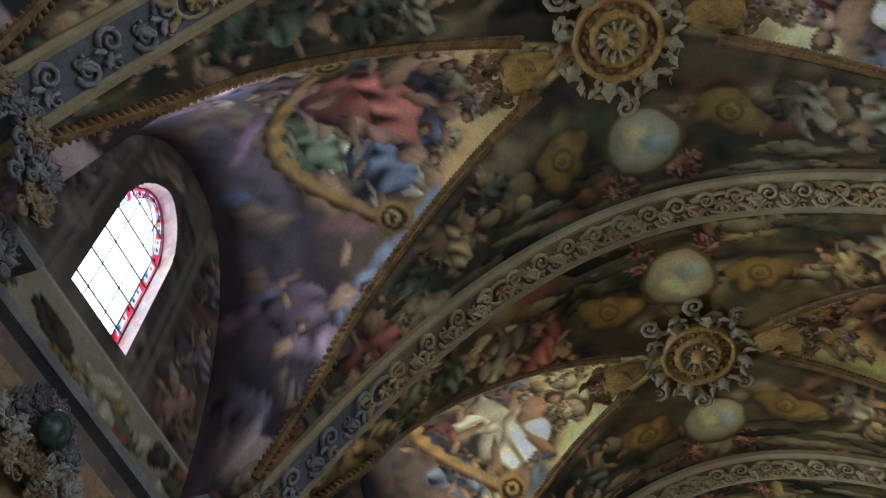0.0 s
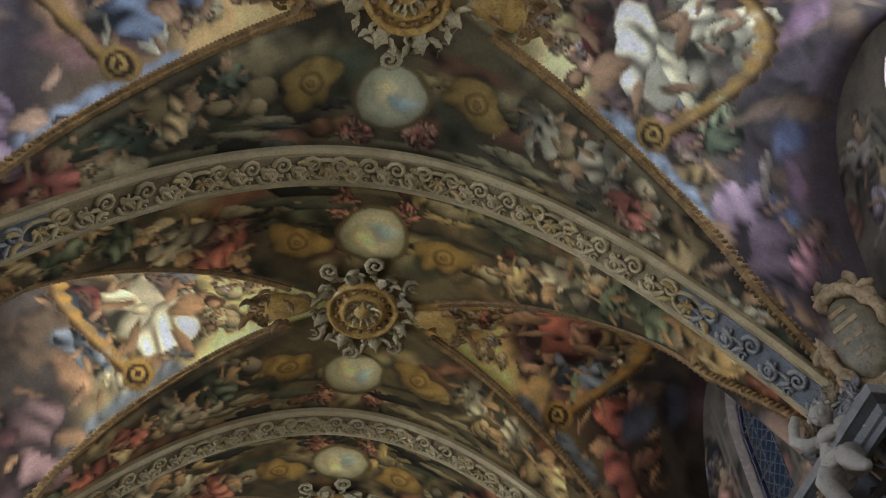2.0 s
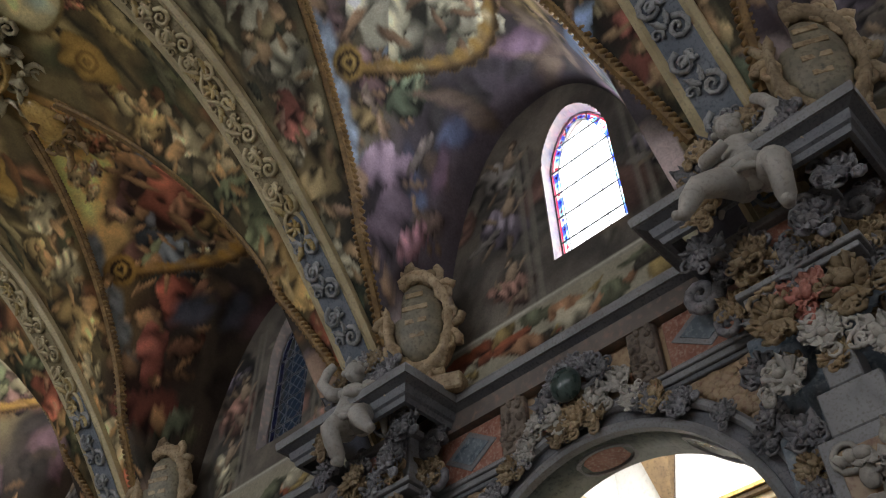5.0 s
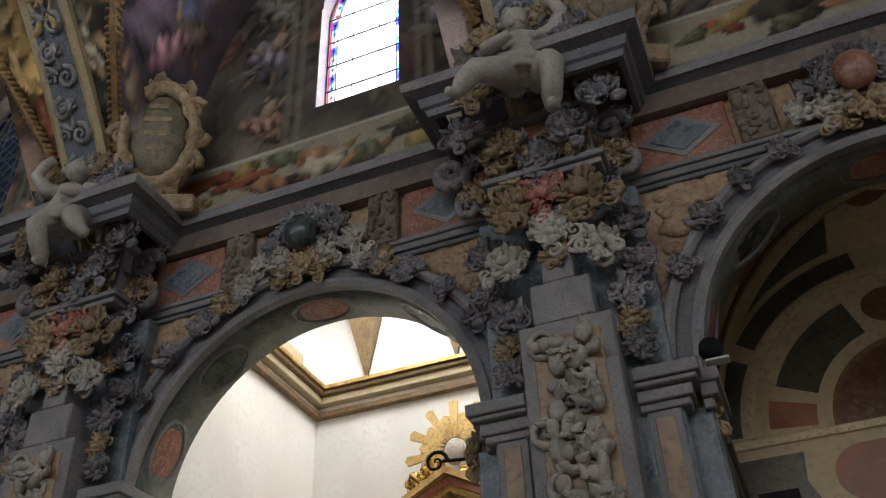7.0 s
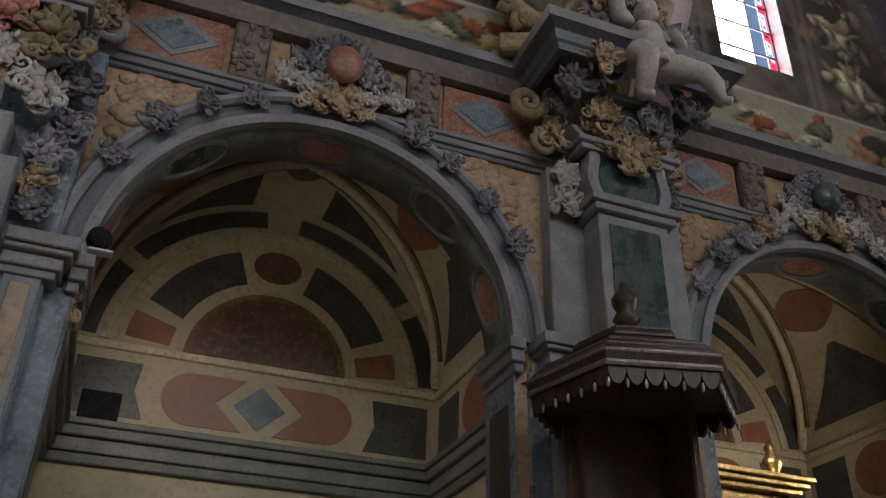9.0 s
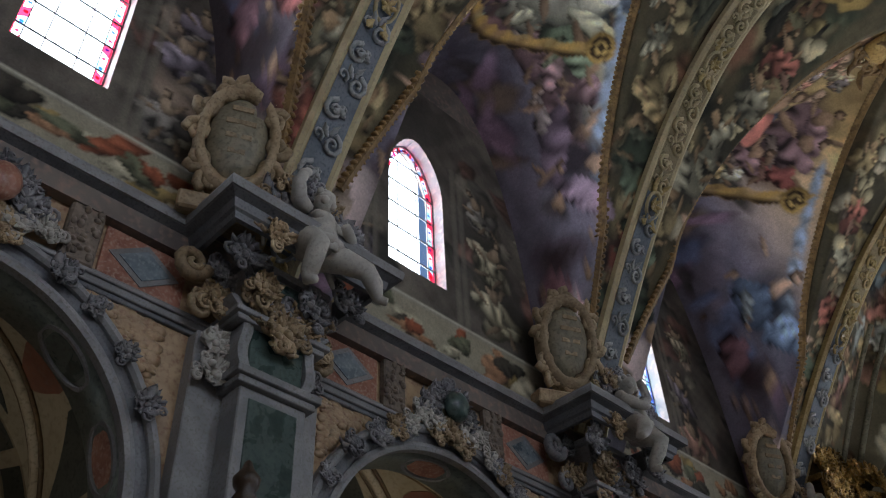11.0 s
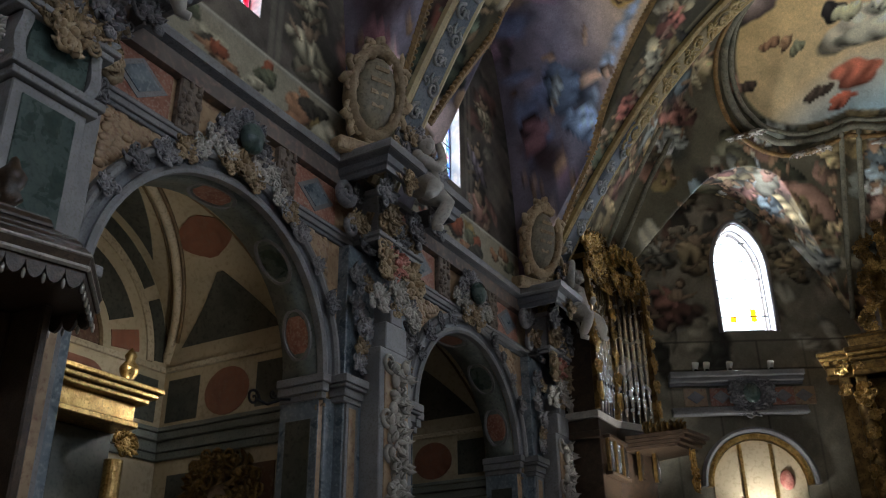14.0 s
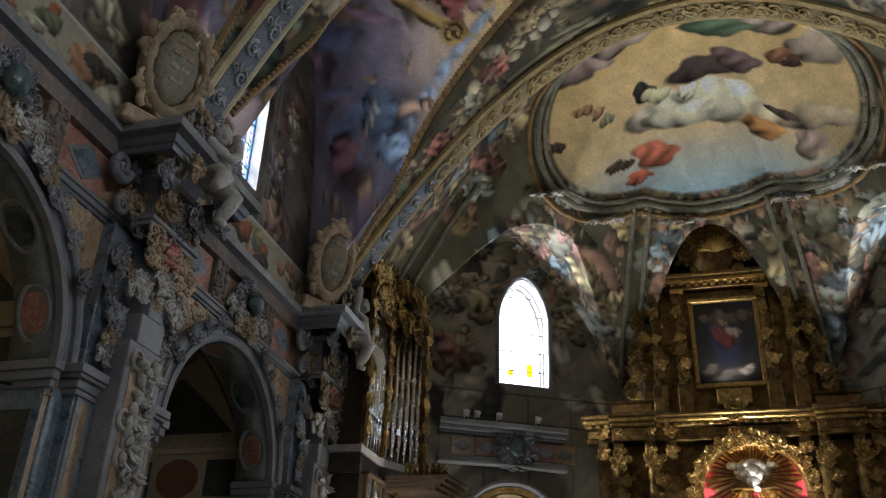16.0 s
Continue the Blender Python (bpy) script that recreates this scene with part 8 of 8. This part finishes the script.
# ---- gilded altar in the second chapel ----
t = thing("chapel_altar", "brightly lit gilded altar canopy with fluted columns and urns", "altar", pose(-7.6, 6.34, 0.86))
for k, (z0, z1, d) in enumerate(((3.55, 3.62, 0.0), (3.62, 3.82, -0.04), (3.82, 3.88, 0.06), (3.88, 3.94, 0.12), (3.94, 4.0, 0.17))):
    bm = bmesh.new()
    bevel_box(bm, (-0.9, -0.6 - d, z0), (0.5 + d, 1.1 + d, z1), 0.012)
    part("entablature", bm, GOLD, t, "polished gilded entablature")
for k in range(14):
    bm = bmesh.new()
    bevel_box(bm, (0.5, -0.55 + 0.12 * k, 3.83), (0.54, -0.49 + 0.12 * k, 3.88), 0.005)
    part("dentil", bm, GOLD, t)
for y in (-0.42, 0.95):
    bm = bmesh.new()
    prof = [(0.11 - 0.012 * q / 12, FLOOR - 0.86 + (4.06 - FLOOR) * q / 12) for q in range(13)]
    lathe(bm, prof, 20, pose(0.36, y, 0))
    part("column", bm, GOLD, t, "fluted gilded column", False)
    for k in range(4):
        foliage(t, "gold", k, (0.44, y - 0.02 + 0.03 * k, 3.38), 0.26, k, 1.0, "", "capital_leaf")
    bm = bmesh.new()
    lathe(bm, [(0.0, 4.0), (0.09, 4.0), (0.05, 4.06), (0.1, 4.16), (0.11, 4.22), (0.05, 4.3), (0.07, 4.36), (0.03, 4.42), (0.0, 4.46)], 14, pose(0.4, y, 0))
    part("urn", bm, GOLD, t, "gilded urn", True)
bm = bmesh.new()
bevel_box(bm, (-0.6, -0.6, FLOOR - 0.86), (0.1, 1.1, 3.55), 0.02)
part("cabinet", bm, DARKPANEL, t, "dark green glazed cabinet")
t = thing("wall_bracket_relief", "carved wooden relief hanging on the chapel wall", "wall relief", pose(-7.3, 9.05, 4.0, 0, 0, -90))
for k in range(9):
    a = k * 0.7
    foliage(t, "dark", k, (0.02, 0.42 * math.cos(a), 0.3 * math.sin(a)), 0.45, a, 1.0, "", "carving")

# ---- gilded altarpiece in the white chapel ----
GOLDLIT = mottled("pale_gilding", (0.5, 0.33, 0.12), (0.66, 0.46, 0.2), 6.0, 0.5, 0.2, 30, metal=0.4)
t = thing("white_chapel_altarpiece", "gilded pedimented altarpiece with a sunburst crest", "altarpiece", pose(-9.0, -3.03, -0.32))
for k, (z0, z1, hw, d) in enumerate(((FLOOR + 0.32, 5.1, 1.2, 0.3), (5.1, 5.22, 1.35, 0.42), (5.22, 5.42, 1.28, 0.36), (5.42, 5.5, 1.42, 0.5), (5.5, 5.58, 1.5, 0.58))):
    bm = bmesh.new()
    bevel_box(bm, (-0.2, -hw, z0), (d, hw, z1), 0.015)
    part("entablature" if k else "body", bm, GOLDLIT if k != 2 else REDFLOWER, t, "gilded moulding")
for s in (-1, 1):
    for q, (d, mt, th) in enumerate(((0.5, GOLDLIT, 0.0), (0.42, REDFLOWER, 0.09), (0.36, GOLDLIT, 0.17))):
        bm = bmesh.new()
        fr = [(Vector((-0.2, s * 1.5, 5.6 - th)), Vector((1, 0, 0)), Vector((0, 0, 1))), (Vector((-0.2, 0.0, 6.38 - th)), Vector((1, 0, 0)), Vector((0, 0, 1)))]
        sweep(bm, fr, [(0, 0), (d + 0.2, 0), (d + 0.2, 0.08), (0, 0.08)])
        bmesh.ops.recalc_face_normals(bm, faces=bm.faces[:])
        part("pediment_rake", bm, mt, t, "gilded raking cornice")
bm = bmesh.new()
vs = [bm.verts.new((0.1, y, z)) for y, z in ((-1.35, 5.58), (1.35, 5.58), (0, 6.3))]
bm.faces.new(vs)
part("tympanum", bm, GREYGREEN, t, "painted tympanum")
for k in range(7):
    foliage(t, "gold", k, (0.12, -0.75 + 0.25 * k, 5.72 + 0.2 * (1 - abs(k - 3) / 3)), 0.28, k, 1.0, "", "relief")
bm = bmesh.new()
ellipsoid(bm, (0.12, 0, 6.78), (0.07, 0.13, 0.17), 14, 9)
part("oval", bm, STUCCO, t, "pale oval centre", True)
for k in range(17):
    a = radians(-35 + 250 * k / 16)
    r1 = 0.62 if k % 2 == 0 else 0.44
    bm = bmesh.new()
    d = Vector((0, math.cos(a), math.sin(a)))
    s_ = Vector((0, -d.z, d.y)) * 0.06
    b0 = Vector((0.08, 0, 6.82))
    vs = [bm.verts.new(p) for p in (b0 + d * 0.14 + s_ * 0.5, b0 + d * r1 + s_, b0 + d * (r1 + 0.03), b0 + d * r1 - s_, b0 + d * 0.14 - s_ * 0.5)]
    vs2 = [bm.verts.new(v.co + Vector((0.03, 0, 0))) for v in vs]
    bm.faces.new(vs2)
    bm.faces.new(vs[::-1])
    for q in range(5):
        bm.faces.new((vs[q], vs[(q + 1) % 5], vs2[(q + 1) % 5], vs2[q]))
    part("ray", bm, GOLDLIT, t, "gilded ray")
for s in (-1, 1):
    for k in range(2):
        foliage(t, "gold", k, (0.08, s * (0.28 + 0.12 * k), 6.55 - 0.12 * k), 0.4, s * 0.8, 1.0, "", "side_scroll")

# iron lamp brackets in the chapel arches
def bracket(m):
    t = thing("iron_bracket", "black wrought-iron scroll bracket for a lamp", "bracket", m, "iron brackets")
    bm = bmesh.new()
    tube(bm, [(0, 0, 0), (0.02, -0.2, -0.05), (0.03, -0.42, -0.16), (0.03, -0.6, -0.14)], 0.016, 6)
    part("arm", bm, BLACK, t)
    bm = bmesh.new()
    scroll(bm, pose(0.03, -0.56, -0.14, 90, 0, 90), 0.1, 1.5, 0.018, 1, 18, 6)
    scroll(bm, pose(0.03, -0.28, -0.02, 90, 0, 90), 0.06, 1.3, 0.012, -1, 14, 6)
    part("scrolls", bm, BLACK, t)
    return t


bracket(pose(-6.1, -1.5, 5.2))
t2 = bracket(pose(-6.1, -4.95, 4.55) @ Matrix.Rotation(math.pi, 4, "Z"))
bracket(pose(-6.1, 8.75, 4.9))

# ---- spotlight on the impost of the first arch ----
t = thing("impost_spotlight", "small round black spotlight on the impost", "spotlight", pose(WALL + 0.1, 0.18, 5.18))
bm = bmesh.new()
lathe(bm, [(0.0, -0.1), (0.07, -0.1), (0.09, 0.04), (0.085, 0.06), (0.0, 0.05)], 16, pose(0, 0, 0.1, 0, 80, 20))
part("head", bm, BLACK, t, "", True)
bm = bmesh.new()
bevel_box(bm, (-0.05, -0.05, 0), (0.05, 0.12, 0.02), 0.005)
part("base", bm, WHITEWALL, t, "white base plate")


# ---- lights in the openings, the lamps that stand on the cornices, and added lamps ----
def sky_panel(m, w, h):
    bm = bmesh.new()
    bm.faces.new([bm.verts.new(m @ Vector(p)) for p in ((0, -w, 0), (0, w, 0), (0, w, h), (0, -w, h))])
    structure("backdrop_sky", bm, SKYGLOW, "bright overcast sky outside a window", "sky")


for side, cs in ((-1, WINDOWS), (1, RIGHT)):
    for c in cs:
        z = SILL[side]
        if not (side < 0 and c == WINDOWS[1]):
            window_light((side * (SPAN + 0.32), c, z + 1.2), (0, c, z + 1.2), 0.98, 2.5, 150 if c < PIERS[2] else 95)
        sky_panel(pose(side * (SPAN + 1.6), c, z - 0.6, 0, 0, 0), 1.6, 5.4)
for k in (1, 3):
    m = FACETS[k][1]
    a = AWIN if k == 1 else math.dist(CORNERS[3], CORNERS[4]) - AWIN
    window_light(m @ Vector((-0.45, a, 9.3)), m @ Vector((3, a, 9.3)), 1.02, 2.4, 170)
    sky_panel(m @ pose(-1.6, a, 7.6), 3.4, 6.0)
# added lamp below the white chapel's solid ceiling, for an unseen lantern
window_light((-7.7, -3.0, 9.25), (-7.7, -3.0, 5), 2.2, 3.0, 110, (0.96, 0.98, 0.98))


def spot(eye, target, power, angle=90, colour=(1.0, 0.96, 0.89), radius=0.08):
    data = bpy.data.lights.new("spot_lamp", "SPOT")
    data.energy, data.spot_size, data.spot_blend, data.color, data.shadow_soft_size = power, radians(angle), 0.8, colour, radius
    ob = new("spot_lamp", data)
    ob.matrix_world = look(eye, target)
    return ob


# cornice spotlights of the apse, thrown up onto the dome
m = FACETS[1][1]
spot(m @ Vector((0.45, 2.5, 7.5)), (1.4, 16.0, 13.0), 330, 64, radius=0.4)
m = FACETS[3][1]
spot(m @ Vector((0.45, math.dist(CORNERS[3], CORNERS[4]) - 2.5, 7.5)), (1.4, 16.0, 13.0), 330, 64, radius=0.4)
spot((1.5, 18.7, 7.95), (1.5, 19.3, 10.0), 25, 120)
spot((1.72, 18.45, 5.1), (1.72, 19.3, 5.9), 300, 120)
m = FACETS[1][1]
spot(m @ Vector((0.5, 3.75, 7.45)), (1.5, 19.1, 7.2), 90, 80)
# lamps without a fixture, added to brighten the side door's niche and the organ
spot(m @ Vector((0.6, 3.24, 4.4)), m @ Vector((0.0, 3.24, 5.6)), 60, 130)
spot((-3.9, 15.9, 4.4), (-4.8, 16.2, 6.8), 80, 130)
# chapels
spot((-6.45, 0.42, 5.25), (-8.6, 2.2, 5.2), 28, 125)
spot((-6.6, 6.6, 5.3), (-7.2, 6.6, 4.6), 40, 130)
spot((-6.5, 8.4, 4.95), (-8.3, 6.9, 6.0), 34, 140)
